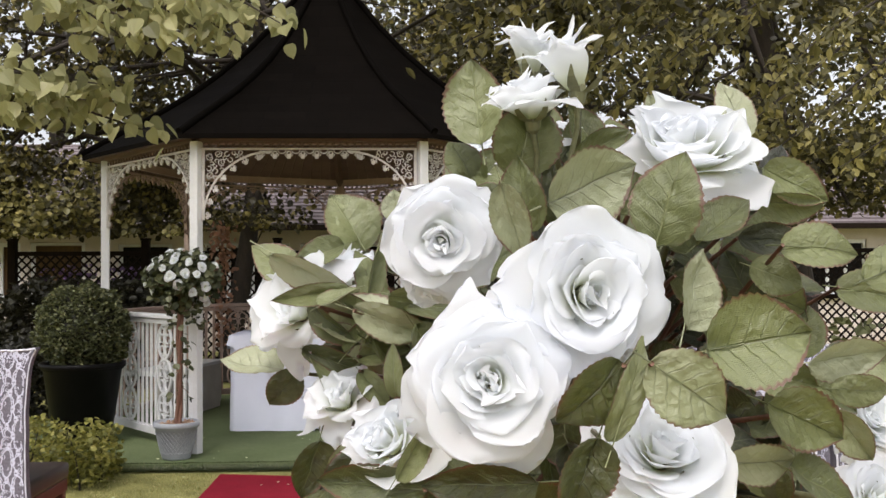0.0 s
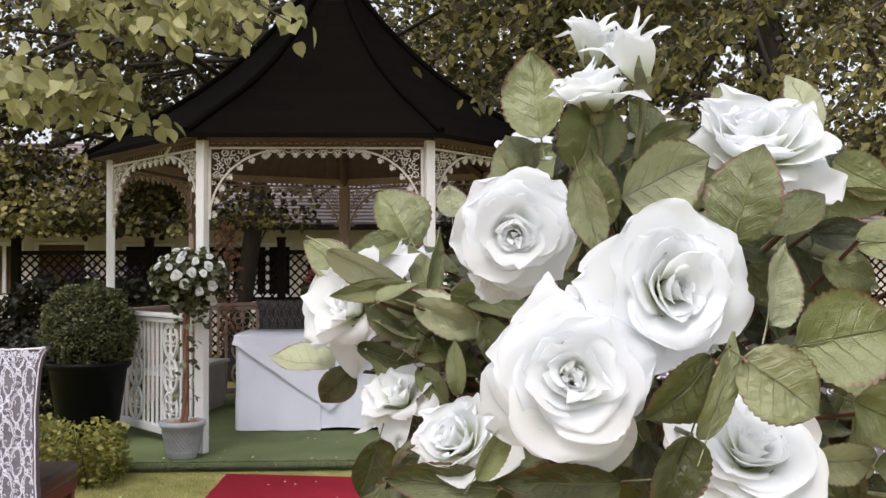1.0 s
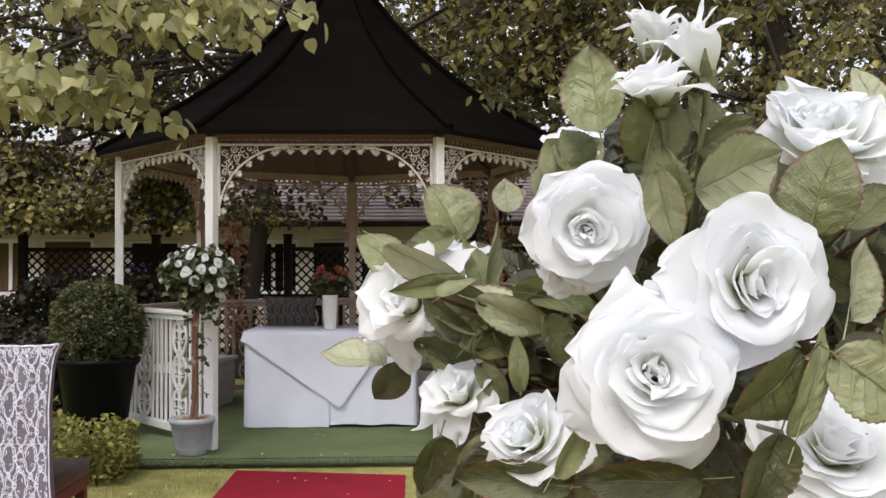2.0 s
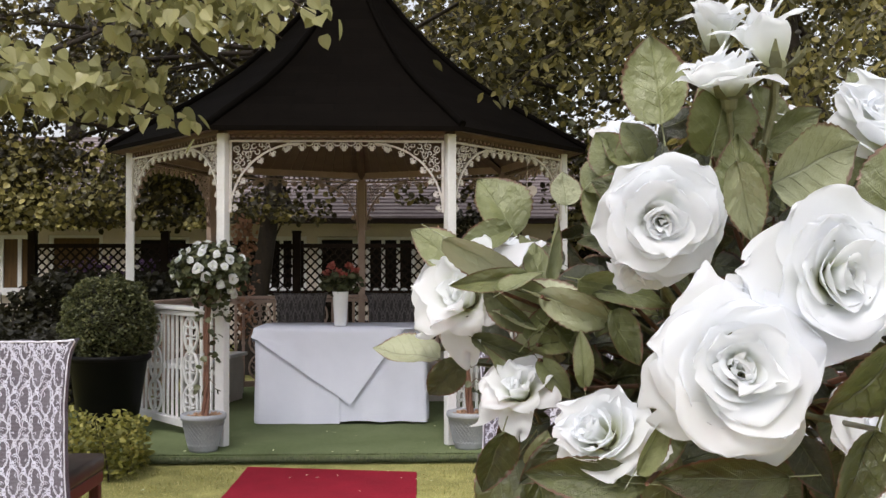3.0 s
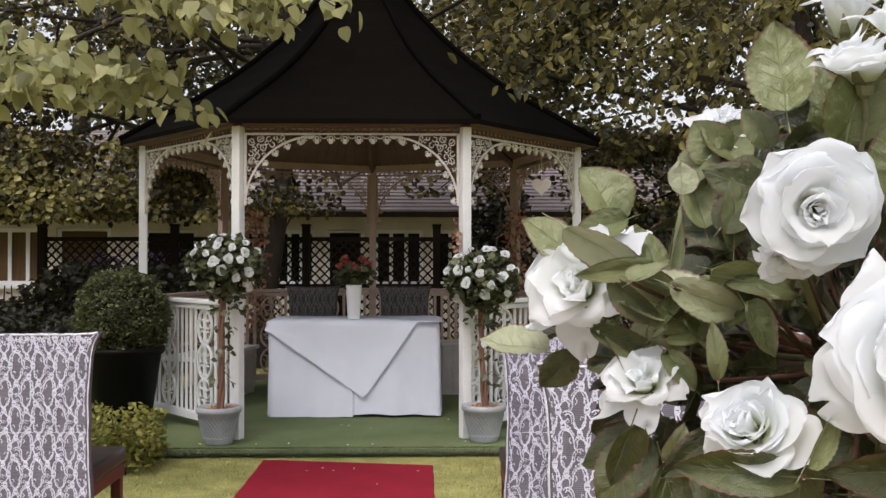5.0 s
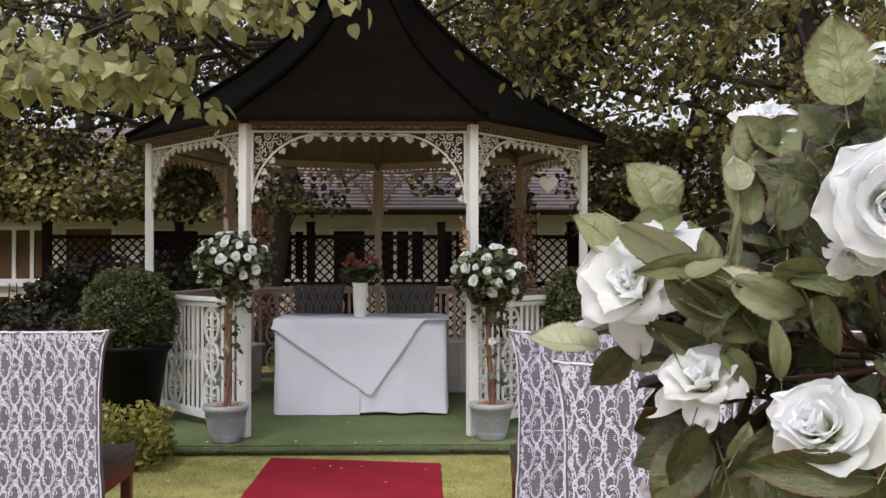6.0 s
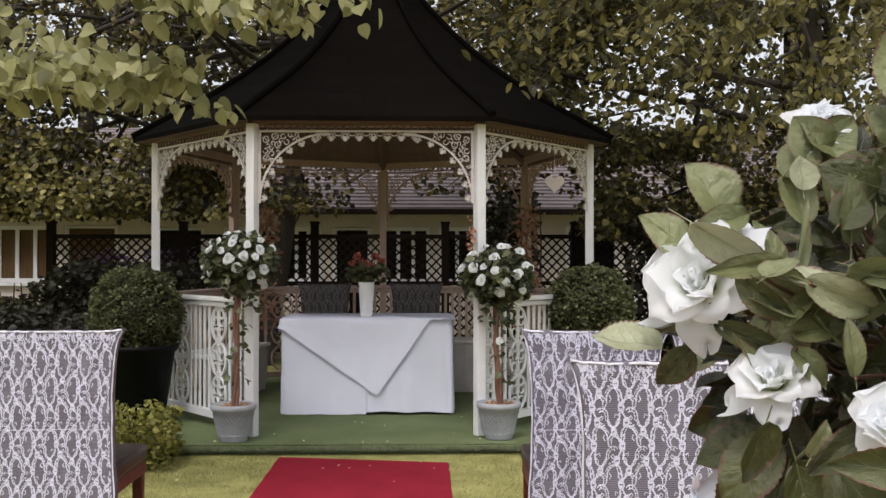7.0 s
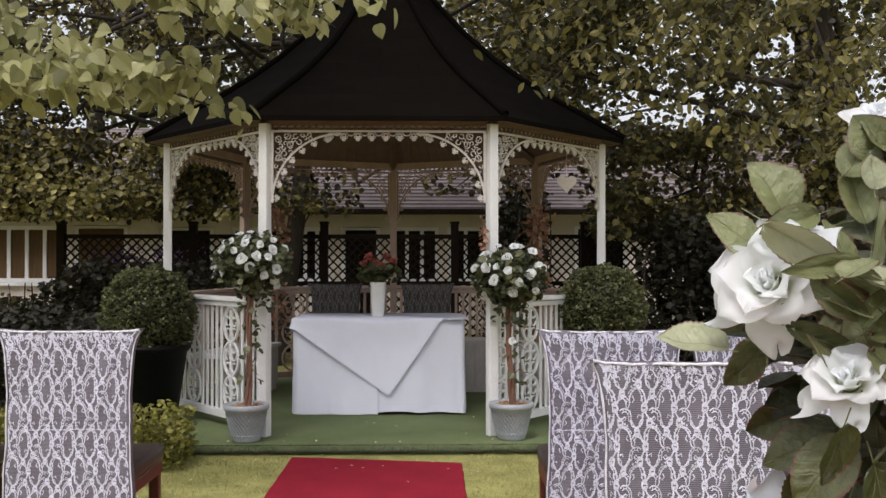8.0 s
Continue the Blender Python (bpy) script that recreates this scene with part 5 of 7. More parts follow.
leaflet(0.775, -6.421, 1.233, 0.051, 0.035, -35, 0.15, 25, 0.7)
leaflet(0.897, -6.326, 1.242, 0.056, 0.024, 8, 0.2, 35, 0.95)
leaflet(0.866, -6.314, 1.227, 0.045, 0.026, -15, 0.1, 10, 0.45)
leaflet(0.858, -6.354, 1.208, 0.053, 0.034, -25, 0.2, 20, 0.5)
leaflet(0.837, -6.352, 1.184, 0.047, 0.020, 0, 0.3, 40, 0.8)
leaflet(0.903, -6.336, 1.222, 0.040, 0.020, -5, 0.2, 25, 0.6)
leaflet(0.896, -6.335, 1.196, 0.043, 0.017, -50, 0.2, 40, 0.7)
leaflet(0.508, -6.089, 1.217, 0.055, 0.037, 172, 0.2, 25, 0.85)
leaflet(0.533, -6.122, 1.3, 0.053, 0.033, 140, 0.1, 20, 0.6)
leaflet(0.569, -6.164, 1.29, 0.080, 0.021, -28, 0.2, 45, 0.9)
leaflet(0.612, -6.195, 1.262, 0.067, 0.024, 150, 0.3, 40, 0.85)
leaflet(0.584, -6.193, 1.249, 0.036, 0.017, 160, 0.1, 20, 0.7)
leaflet(0.626, -6.215, 1.257, 0.063, 0.022, -20, 0.3, 35, 0.8)
leaflet(0.86, -6.238, 1.404, 0.045, 0.030, 110, 0.1, 25, 0.95)
leaflet(0.808, -6.226, 1.405, 0.026, 0.022, 110, 0.1, 0, 0.7)
leaflet(0.695, -6.34, 1.322, 0.049, 0.020, -72, 0.3, 30, 0.75)
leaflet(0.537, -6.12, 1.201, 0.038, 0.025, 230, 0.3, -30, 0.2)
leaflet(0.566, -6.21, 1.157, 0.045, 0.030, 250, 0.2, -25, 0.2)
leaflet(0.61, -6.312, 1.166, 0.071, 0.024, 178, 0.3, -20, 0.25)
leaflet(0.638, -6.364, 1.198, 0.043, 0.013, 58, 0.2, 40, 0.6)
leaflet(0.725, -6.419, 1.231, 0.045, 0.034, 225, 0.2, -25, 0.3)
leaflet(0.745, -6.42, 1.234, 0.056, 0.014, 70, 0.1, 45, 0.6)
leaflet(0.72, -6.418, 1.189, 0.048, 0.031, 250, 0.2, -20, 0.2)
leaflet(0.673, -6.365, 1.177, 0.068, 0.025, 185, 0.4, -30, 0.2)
leaflet(0.892, -6.198, 1.322, 0.035, 0.026, 80, 0.1, 10, 0.4)
leaflet(0.868, -6.353, 1.17, 0.048, 0.029, -30, 0.2, -15, 0.3)
leaflet(0.846, -6.264, 1.233, 0.052, 0.033, 30, 0.1, -15, 0.25)
leaflet(0.61, -6.175, 1.299, 0.050, 0.013, 80, 0.1, 50, 0.6)
leaflet(0.593, -6.252, 1.172, 0.026, 0.020, 60, 0.1, 30, 0.7)
leaflet(0.662, -6.217, 1.268, 0.059, 0.028, -10, 0.3, -20, 0.3)
leaflet(0.692, -6.239, 1.298, 0.046, 0.027, 40, 0.1, -25, 0.3)
leaflet(0.773, -6.204, 1.383, 0.053, 0.024, 30, 0.2, 30, 0.45)
leaflet(0.796, -6.225, 1.36, 0.059, 0.036, 60, 0.1, -25, 0.5)
leaflet(0.626, -6.194, 1.229, 0.049, 0.032, -40, 0.3, -20, 0.3)
leaflet(0.916, -6.266, 1.211, 0.048, 0.026, -30, 0.2, -20, 0.35)
leaflet(0.946, -6.268, 1.233, 0.052, 0.030, 0, 0.1, 10, 0.7)
leaflet(0.983, -6.18, 1.276, 0.055, 0.034, -10, 0.1, 10, 0.4)
leaflet(0.978, -6.231, 1.296, 0.051, 0.036, 20, 0.1, 10, 0.5)
leaflet(0.565, -6.114, 1.304, 0.027, 0.018, 170, 0.1, 0, 0.5)
leaflet(0.626, -6.137, 1.345, 0.026, 0.024, 95, 0.1, 20, 0.9)
leaflet(0.606, -6.135, 1.286, 0.057, 0.026, 110, 0.2, 30, 0.5)
leaflet(0.649, -6.236, 1.24, 0.042, 0.027, -60, 0.2, -10, 0.3)
leaflet(0.58, -6.193, 1.256, 0.050, 0.018, -41, -0.19, 34, 0.26)
leaflet(0.578, -6.172, 1.207, 0.058, 0.017, 125, -0.08, 13, 0.62)
leaflet(0.611, -6.154, 1.232, 0.036, 0.021, 111, 0.04, -47, 0.62)
leaflet(0.604, -6.124, 1.232, 0.058, 0.024, 55, 0.44, -6, 0.66)
leaflet(0.562, -6.113, 1.288, 0.050, 0.020, 27, 0.21, -11, 0.31)
leaflet(0.619, -6.125, 1.247, 0.057, 0.024, 188, 0.59, 17, 0.2)
leaflet(0.647, -6.206, 1.253, 0.034, 0.020, 227, -0.13, 30, 0.35)
leaflet(0.566, -6.143, 1.28, 0.061, 0.013, 118, -0.16, 22, 0.3)
leaflet(0.611, -6.193, 1.209, 0.035, 0.018, -51, -0.04, -9, 0.47)
leaflet(0.566, -6.134, 1.307, 0.045, 0.024, 200, 0.1, -4, 0.41)
leaflet(0.626, -6.165, 1.248, 0.052, 0.022, 87, 0.14, 22, 0.24)
leaflet(0.586, -6.172, 1.209, 0.049, 0.012, 60, 0.26, -48, 0.47)
leaflet(0.624, -6.155, 1.261, 0.045, 0.020, 154, -0.18, -44, 0.51)
leaflet(0.605, -6.194, 1.251, 0.043, 0.015, 47, 0.28, -20, 0.33)
leaflet(0.618, -6.194, 1.236, 0.039, 0.020, 9, -0.05, -6, 0.52)
leaflet(0.565, -6.193, 1.278, 0.056, 0.016, 188, -0.06, -16, 0.49)
leaflet(0.654, -6.206, 1.265, 0.035, 0.017, -5, 0.45, 34, 0.21)
leaflet(0.582, -6.153, 1.225, 0.058, 0.016, -22, 0.03, 29, 0.26)
leaflet(0.592, -6.184, 1.268, 0.045, 0.022, -15, -0.2, 44, 0.63)
leaflet(0.669, -6.127, 1.263, 0.065, 0.015, 156, 0.47, 16, 0.41)
leaflet(0.587, -6.204, 1.276, 0.034, 0.018, 23, 0.45, -45, 0.64)
leaflet(0.632, -6.124, 1.209, 0.064, 0.020, -56, 0.4, -33, 0.28)
leaflet(0.629, -6.185, 1.257, 0.060, 0.019, 39, 0.0, 36, 0.39)
leaflet(0.642, -6.216, 1.275, 0.046, 0.020, -10, 0.43, 42, 0.58)
leaflet(0.625, -6.224, 1.226, 0.039, 0.014, 93, 0.14, -3, 0.57)
leaflet(0.818, -6.245, 1.321, 0.037, 0.018, 115, 0.4, -37, 0.35)
leaflet(0.852, -6.225, 1.271, 0.051, 0.027, -1, -0.07, -15, 0.16)
leaflet(0.877, -6.214, 1.19, 0.038, 0.021, 1, 0.22, 25, 0.29)
leaflet(0.9, -6.215, 1.208, 0.045, 0.026, 64, 0.09, 17, 0.33)
leaflet(0.858, -6.184, 1.223, 0.039, 0.026, 11, 0.42, 39, 0.29)
leaflet(0.901, -6.235, 1.178, 0.046, 0.019, 85, 0.26, 35, 0.5)
leaflet(0.895, -6.194, 1.183, 0.040, 0.028, -69, -0.1, 25, 0.12)
leaflet(0.852, -6.156, 1.315, 0.044, 0.020, 90, -0.12, 31, 0.44)
leaflet(0.91, -6.194, 1.138, 0.057, 0.019, 76, 0.16, 19, 0.15)
leaflet(0.88, -6.253, 1.154, 0.041, 0.026, 87, -0.03, -29, 0.22)
leaflet(0.883, -6.214, 1.182, 0.045, 0.024, -3, 0.09, -38, 0.35)
leaflet(0.932, -6.177, 1.248, 0.042, 0.031, 74, 0.27, 2, 0.34)
leaflet(0.874, -6.243, 1.159, 0.037, 0.029, 104, 0.16, -5, 0.46)
leaflet(0.835, -6.244, 1.28, 0.048, 0.022, -26, 0.28, 41, 0.25)
leaflet(0.909, -6.166, 1.247, 0.054, 0.024, -29, -0.18, -2, 0.29)
leaflet(0.839, -6.224, 1.262, 0.054, 0.020, 118, 0.14, 9, 0.33)
leaflet(0.91, -6.195, 1.165, 0.049, 0.030, 93, 0.08, 21, 0.58)
leaflet(0.863, -6.236, 1.287, 0.052, 0.028, 112, 0.4, -23, 0.19)
leaflet(0.859, -6.186, 1.296, 0.059, 0.034, -22, 0.41, -17, 0.31)
leaflet(0.879, -6.257, 1.314, 0.053, 0.022, -2, 0.21, 16, 0.1)
leaflet(0.86, -6.204, 1.245, 0.042, 0.028, 112, 0.07, 4, 0.16)
leaflet(0.839, -6.253, 1.205, 0.054, 0.031, -52, 0.46, -11, 0.49)
leaflet(0.907, -6.187, 1.273, 0.054, 0.032, -20, 0.33, 42, 0.44)
leaflet(0.879, -6.207, 1.31, 0.045, 0.030, 59, 0.2, -29, 0.42)
leaflet(0.906, -6.158, 1.297, 0.056, 0.022, 107, -0.1, -15, 0.46)
leaflet(0.892, -6.185, 1.219, 0.049, 0.024, -36, -0.15, 19, 0.48)
leaflet(0.792, -6.094, 1.343, 0.041, 0.030, 151, -0.17, 0, 0.26)
leaflet(0.844, -6.097, 1.382, 0.044, 0.034, 136, 0.05, 28, 0.2)
leaflet(0.7, -6.01, 1.344, 0.043, 0.030, 82, 0.32, 25, 0.49)
leaflet(0.806, -6.086, 1.404, 0.040, 0.034, 105, -0.06, -20, 0.5)
leaflet(0.681, -5.979, 1.343, 0.065, 0.034, 103, 0.21, 11, 0.59)
leaflet(0.849, -5.997, 1.399, 0.052, 0.039, 129, -0.2, 22, 0.45)
leaflet(0.784, -6.074, 1.367, 0.041, 0.034, 26, 0.15, 12, 0.35)
leaflet(0.819, -5.984, 1.325, 0.043, 0.043, 113, -0.16, -11, 0.26)
leaflet(0.694, -5.97, 1.374, 0.049, 0.046, 124, -0.11, 29, 0.42)
leaflet(0.904, -6.019, 1.35, 0.047, 0.042, 160, 0.4, -5, 0.49)
leaflet(0.769, -6.154, 1.399, 0.034, 0.025, 44, 0.15, 16, 0.39)
leaflet(0.763, -6.103, 1.352, 0.045, 0.037, 80, -0.07, 32, 0.47)
leaflet(0.758, -6.053, 1.385, 0.052, 0.029, 20, -0.05, 23, 0.21)
leaflet(0.768, -6.124, 1.394, 0.038, 0.030, 45, -0.18, -31, 0.23)
leaflet(0.768, -6.164, 1.402, 0.042, 0.028, 126, -0.16, -8, 0.33)
leaflet(0.672, -6.118, 1.32, 0.036, 0.031, 45, 0.24, -12, 0.21)
leaflet(0.679, -6.099, 1.345, 0.053, 0.032, 160, 0.01, -20, 0.27)
leaflet(0.855, -6.097, 1.354, 0.037, 0.036, 165, 0.21, -40, 0.16)
leaflet(0.811, -6.124, 1.325, 0.056, 0.031, 141, 0.44, 35, 0.17)
leaflet(0.753, -5.973, 1.366, 0.042, 0.033, 147, -0.12, -9, 0.3)
leaflet(0.814, -6.134, 1.322, 0.050, 0.035, 145, 0.19, 34, 0.31)
leaflet(0.777, -6.005, 1.406, 0.051, 0.032, 45, 0.3, 8, 0.47)
leaflet(0.751, -6.133, 1.365, 0.049, 0.023, 90, 0.33, 14, 0.19)
leaflet(0.729, -6.031, 1.336, 0.060, 0.043, 87, 0.43, 19, 0.3)
leaflet(0.754, -6.084, 1.412, 0.058, 0.026, 105, -0.12, -34, 0.44)
leaflet(0.707, -6.041, 1.357, 0.038, 0.029, 165, -0.05, 5, 0.34)
leaflet(0.871, -6.007, 1.363, 0.053, 0.030, 47, -0.14, 26, 0.2)
leaflet(0.672, -6.118, 1.32, 0.054, 0.024, 90, -0.04, 26, 0.43)
leaflet(0.837, -5.996, 1.346, 0.048, 0.039, 87, -0.12, 27, 0.42)
leaflet(0.807, -6.015, 1.378, 0.041, 0.033, 93, -0.15, 4, 0.48)
leaflet(0.773, -6.043, 1.356, 0.043, 0.032, 169, 0.03, -6, 0.19)
leaflet(0.911, -5.999, 1.35, 0.065, 0.039, 160, 0.18, -7, 0.58)
leaflet(0.884, -6.067, 1.323, 0.055, 0.032, 170, 0.44, -17, 0.57)
leaflet(0.841, -6.067, 1.391, 0.052, 0.025, 132, -0.01, -5, 0.31)
leaflet(0.836, -6.106, 1.341, 0.037, 0.029, 82, -0.15, -28, 0.49)
leaflet(0.859, -5.966, 1.323, 0.064, 0.035, 44, 0.02, -3, 0.39)
leaflet(0.812, -5.996, 1.392, 0.047, 0.036, 153, 0.36, -16, 0.26)
leaflet(0.689, -5.991, 1.389, 0.045, 0.037, 121, 0.1, -29, 0.45)
leaflet(0.715, -5.992, 1.389, 0.045, 0.037, 53, 0.1, 2, 0.45)
leaflet(0.701, -5.991, 1.373, 0.045, 0.037, 94, 0.1, -20, 0.45)
leaflet(0.683, -5.99, 1.373, 0.045, 0.037, 45, 0.1, -18, 0.45)
leaflet(0.72, -5.991, 1.368, 0.045, 0.037, 117, 0.1, -2, 0.45)
leaflet(0.699, -5.991, 1.386, 0.045, 0.037, 138, 0.1, 17, 0.45)
# leaves under and inside the crown, toned dark in place of shade
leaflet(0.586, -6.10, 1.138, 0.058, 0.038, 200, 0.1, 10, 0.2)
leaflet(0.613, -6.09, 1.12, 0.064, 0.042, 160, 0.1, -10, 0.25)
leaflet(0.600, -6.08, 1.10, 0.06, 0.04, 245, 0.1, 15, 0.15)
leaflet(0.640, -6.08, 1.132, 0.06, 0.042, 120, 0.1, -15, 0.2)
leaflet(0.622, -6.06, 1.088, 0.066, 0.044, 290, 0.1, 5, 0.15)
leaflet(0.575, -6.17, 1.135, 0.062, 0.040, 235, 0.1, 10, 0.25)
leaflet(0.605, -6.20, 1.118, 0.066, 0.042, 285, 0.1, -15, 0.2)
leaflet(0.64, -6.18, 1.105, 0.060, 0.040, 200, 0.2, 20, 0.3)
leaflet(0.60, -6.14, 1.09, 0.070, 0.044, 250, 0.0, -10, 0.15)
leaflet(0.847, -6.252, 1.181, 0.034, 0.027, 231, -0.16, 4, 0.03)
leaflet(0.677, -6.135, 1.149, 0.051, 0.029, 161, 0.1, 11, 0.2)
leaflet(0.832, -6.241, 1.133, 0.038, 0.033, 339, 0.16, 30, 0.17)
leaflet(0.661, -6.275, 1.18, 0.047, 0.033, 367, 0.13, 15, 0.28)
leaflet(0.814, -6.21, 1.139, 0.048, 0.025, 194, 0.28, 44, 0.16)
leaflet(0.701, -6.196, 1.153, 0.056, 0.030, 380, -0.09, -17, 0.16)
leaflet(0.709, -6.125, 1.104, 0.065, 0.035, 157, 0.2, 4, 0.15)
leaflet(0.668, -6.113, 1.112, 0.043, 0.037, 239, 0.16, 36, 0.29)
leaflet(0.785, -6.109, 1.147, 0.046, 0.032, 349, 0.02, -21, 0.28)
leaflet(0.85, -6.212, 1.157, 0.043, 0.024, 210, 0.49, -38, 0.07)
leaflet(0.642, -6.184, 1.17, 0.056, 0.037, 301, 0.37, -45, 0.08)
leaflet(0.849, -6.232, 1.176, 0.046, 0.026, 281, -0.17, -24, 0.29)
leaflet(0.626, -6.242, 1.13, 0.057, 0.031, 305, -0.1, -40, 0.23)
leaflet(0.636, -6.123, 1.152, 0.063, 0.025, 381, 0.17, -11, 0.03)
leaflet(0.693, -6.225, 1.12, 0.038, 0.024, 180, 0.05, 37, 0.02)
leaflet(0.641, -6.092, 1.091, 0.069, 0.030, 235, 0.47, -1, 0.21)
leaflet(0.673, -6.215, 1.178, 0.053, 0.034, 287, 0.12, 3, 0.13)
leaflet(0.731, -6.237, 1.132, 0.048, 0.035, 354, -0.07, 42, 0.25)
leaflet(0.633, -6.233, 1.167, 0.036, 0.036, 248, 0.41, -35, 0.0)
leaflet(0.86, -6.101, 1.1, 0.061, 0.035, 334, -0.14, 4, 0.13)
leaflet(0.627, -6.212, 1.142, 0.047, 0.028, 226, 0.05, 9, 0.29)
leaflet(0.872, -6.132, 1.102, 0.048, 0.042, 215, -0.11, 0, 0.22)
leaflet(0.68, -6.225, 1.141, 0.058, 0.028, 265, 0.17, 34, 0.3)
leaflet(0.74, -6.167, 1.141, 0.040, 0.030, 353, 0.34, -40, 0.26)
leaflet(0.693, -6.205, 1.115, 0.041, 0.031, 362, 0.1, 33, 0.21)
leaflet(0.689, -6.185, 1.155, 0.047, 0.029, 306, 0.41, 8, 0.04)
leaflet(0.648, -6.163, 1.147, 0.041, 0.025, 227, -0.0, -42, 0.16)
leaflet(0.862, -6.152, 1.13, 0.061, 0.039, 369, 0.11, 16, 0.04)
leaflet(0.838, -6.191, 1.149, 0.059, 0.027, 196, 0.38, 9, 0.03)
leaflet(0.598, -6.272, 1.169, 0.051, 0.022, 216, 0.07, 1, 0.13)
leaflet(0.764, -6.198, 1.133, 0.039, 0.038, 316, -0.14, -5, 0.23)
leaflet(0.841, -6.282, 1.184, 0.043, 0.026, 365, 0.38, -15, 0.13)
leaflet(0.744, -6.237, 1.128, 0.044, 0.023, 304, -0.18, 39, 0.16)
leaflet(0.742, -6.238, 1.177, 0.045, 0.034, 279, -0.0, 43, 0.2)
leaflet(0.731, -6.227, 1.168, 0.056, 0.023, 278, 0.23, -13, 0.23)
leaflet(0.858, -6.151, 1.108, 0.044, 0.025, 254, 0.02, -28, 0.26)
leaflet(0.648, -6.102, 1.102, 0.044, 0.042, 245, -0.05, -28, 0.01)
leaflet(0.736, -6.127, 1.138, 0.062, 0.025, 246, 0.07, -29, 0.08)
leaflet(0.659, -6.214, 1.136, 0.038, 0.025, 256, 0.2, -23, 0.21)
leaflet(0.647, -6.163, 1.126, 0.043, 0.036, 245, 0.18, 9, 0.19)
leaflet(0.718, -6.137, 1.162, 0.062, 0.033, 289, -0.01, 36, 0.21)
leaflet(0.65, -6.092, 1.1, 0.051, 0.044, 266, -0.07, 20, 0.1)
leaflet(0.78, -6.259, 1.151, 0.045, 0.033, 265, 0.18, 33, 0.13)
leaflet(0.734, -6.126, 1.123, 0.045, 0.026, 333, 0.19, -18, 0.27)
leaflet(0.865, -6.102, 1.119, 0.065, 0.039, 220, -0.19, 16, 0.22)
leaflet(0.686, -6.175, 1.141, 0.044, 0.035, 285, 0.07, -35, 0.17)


# stems that carry the blooms, and inner leaves darkened for the crown's shade
rng = random.Random(21)
heads = [ob.matrix_basis.translation.copy() for ob in near_rose.children if ob.name.startswith("rose")]
outer = [ob.matrix_basis.translation.copy() for ob in near_rose.children if ob.name.startswith("leaf")]
for t in heads:
    mid = CROWN.lerp(t, 0.55) + Vector((rng.uniform(-0.03, 0.03), 0.05, rng.uniform(-0.04, 0.0)))
    bm = bmesh.new()
    tube(bm, [CROWN + Vector((0, 0, -0.1)), CROWN.lerp(mid, 0.5), mid, t.lerp(mid, 0.25), t], [0.004, 0.0035, 0.003, 0.0026, 0.0022], 6)
    part("stem", bm, STEM, near_rose, smooth=True)
for i, t in enumerate(outer[::2]):
    mid = CROWN.lerp(t, 0.6) + Vector((rng.uniform(-0.02, 0.02), 0.03, rng.uniform(-0.03, 0.0)))
    bm = bmesh.new()
    tube(bm, [CROWN.lerp(mid, 0.4), mid, t], [0.0028, 0.0022, 0.0014], 5)
    part("stem", bm, TWIG if i % 3 else STEM, near_rose, smooth=True)


def inner_leaf(p, i, grow=1.0):
    v = (p - CROWN).normalized()
    tip = (v + Vector((rng.uniform(-0.9, 0.9), rng.uniform(-0.9, 0.5), rng.uniform(-0.9, 0.4)))).normalized()
    nrm = Vector((rng.uniform(-0.8, 0.8), -0.6 + rng.uniform(-0.5, 0.6), rng.uniform(-0.1, 1.0)))
    nrm = (nrm - tip * nrm.dot(tip)).normalized()
    ln = rng.uniform(0.034, 0.058) * grow
    m = Matrix.Identity(4)
    m.col[0][:3], m.col[1][:3], m.col[2][:3] = tip.cross(nrm) * ln * rng.uniform(0.5, 0.72), tip * ln, nrm * ln
    m.translation = p
    ob = meshed("leaf", LEAVES[i % 8], None, near_rose)
    ob.matrix_basis = m
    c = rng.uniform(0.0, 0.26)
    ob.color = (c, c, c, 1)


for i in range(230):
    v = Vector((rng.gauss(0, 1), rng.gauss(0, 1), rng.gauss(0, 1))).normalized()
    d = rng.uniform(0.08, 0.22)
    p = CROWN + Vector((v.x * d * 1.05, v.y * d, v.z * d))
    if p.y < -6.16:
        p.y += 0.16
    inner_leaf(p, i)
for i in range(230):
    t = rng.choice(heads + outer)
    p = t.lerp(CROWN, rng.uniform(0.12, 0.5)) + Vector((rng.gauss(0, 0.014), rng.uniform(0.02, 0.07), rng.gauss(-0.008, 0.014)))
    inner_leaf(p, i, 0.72)


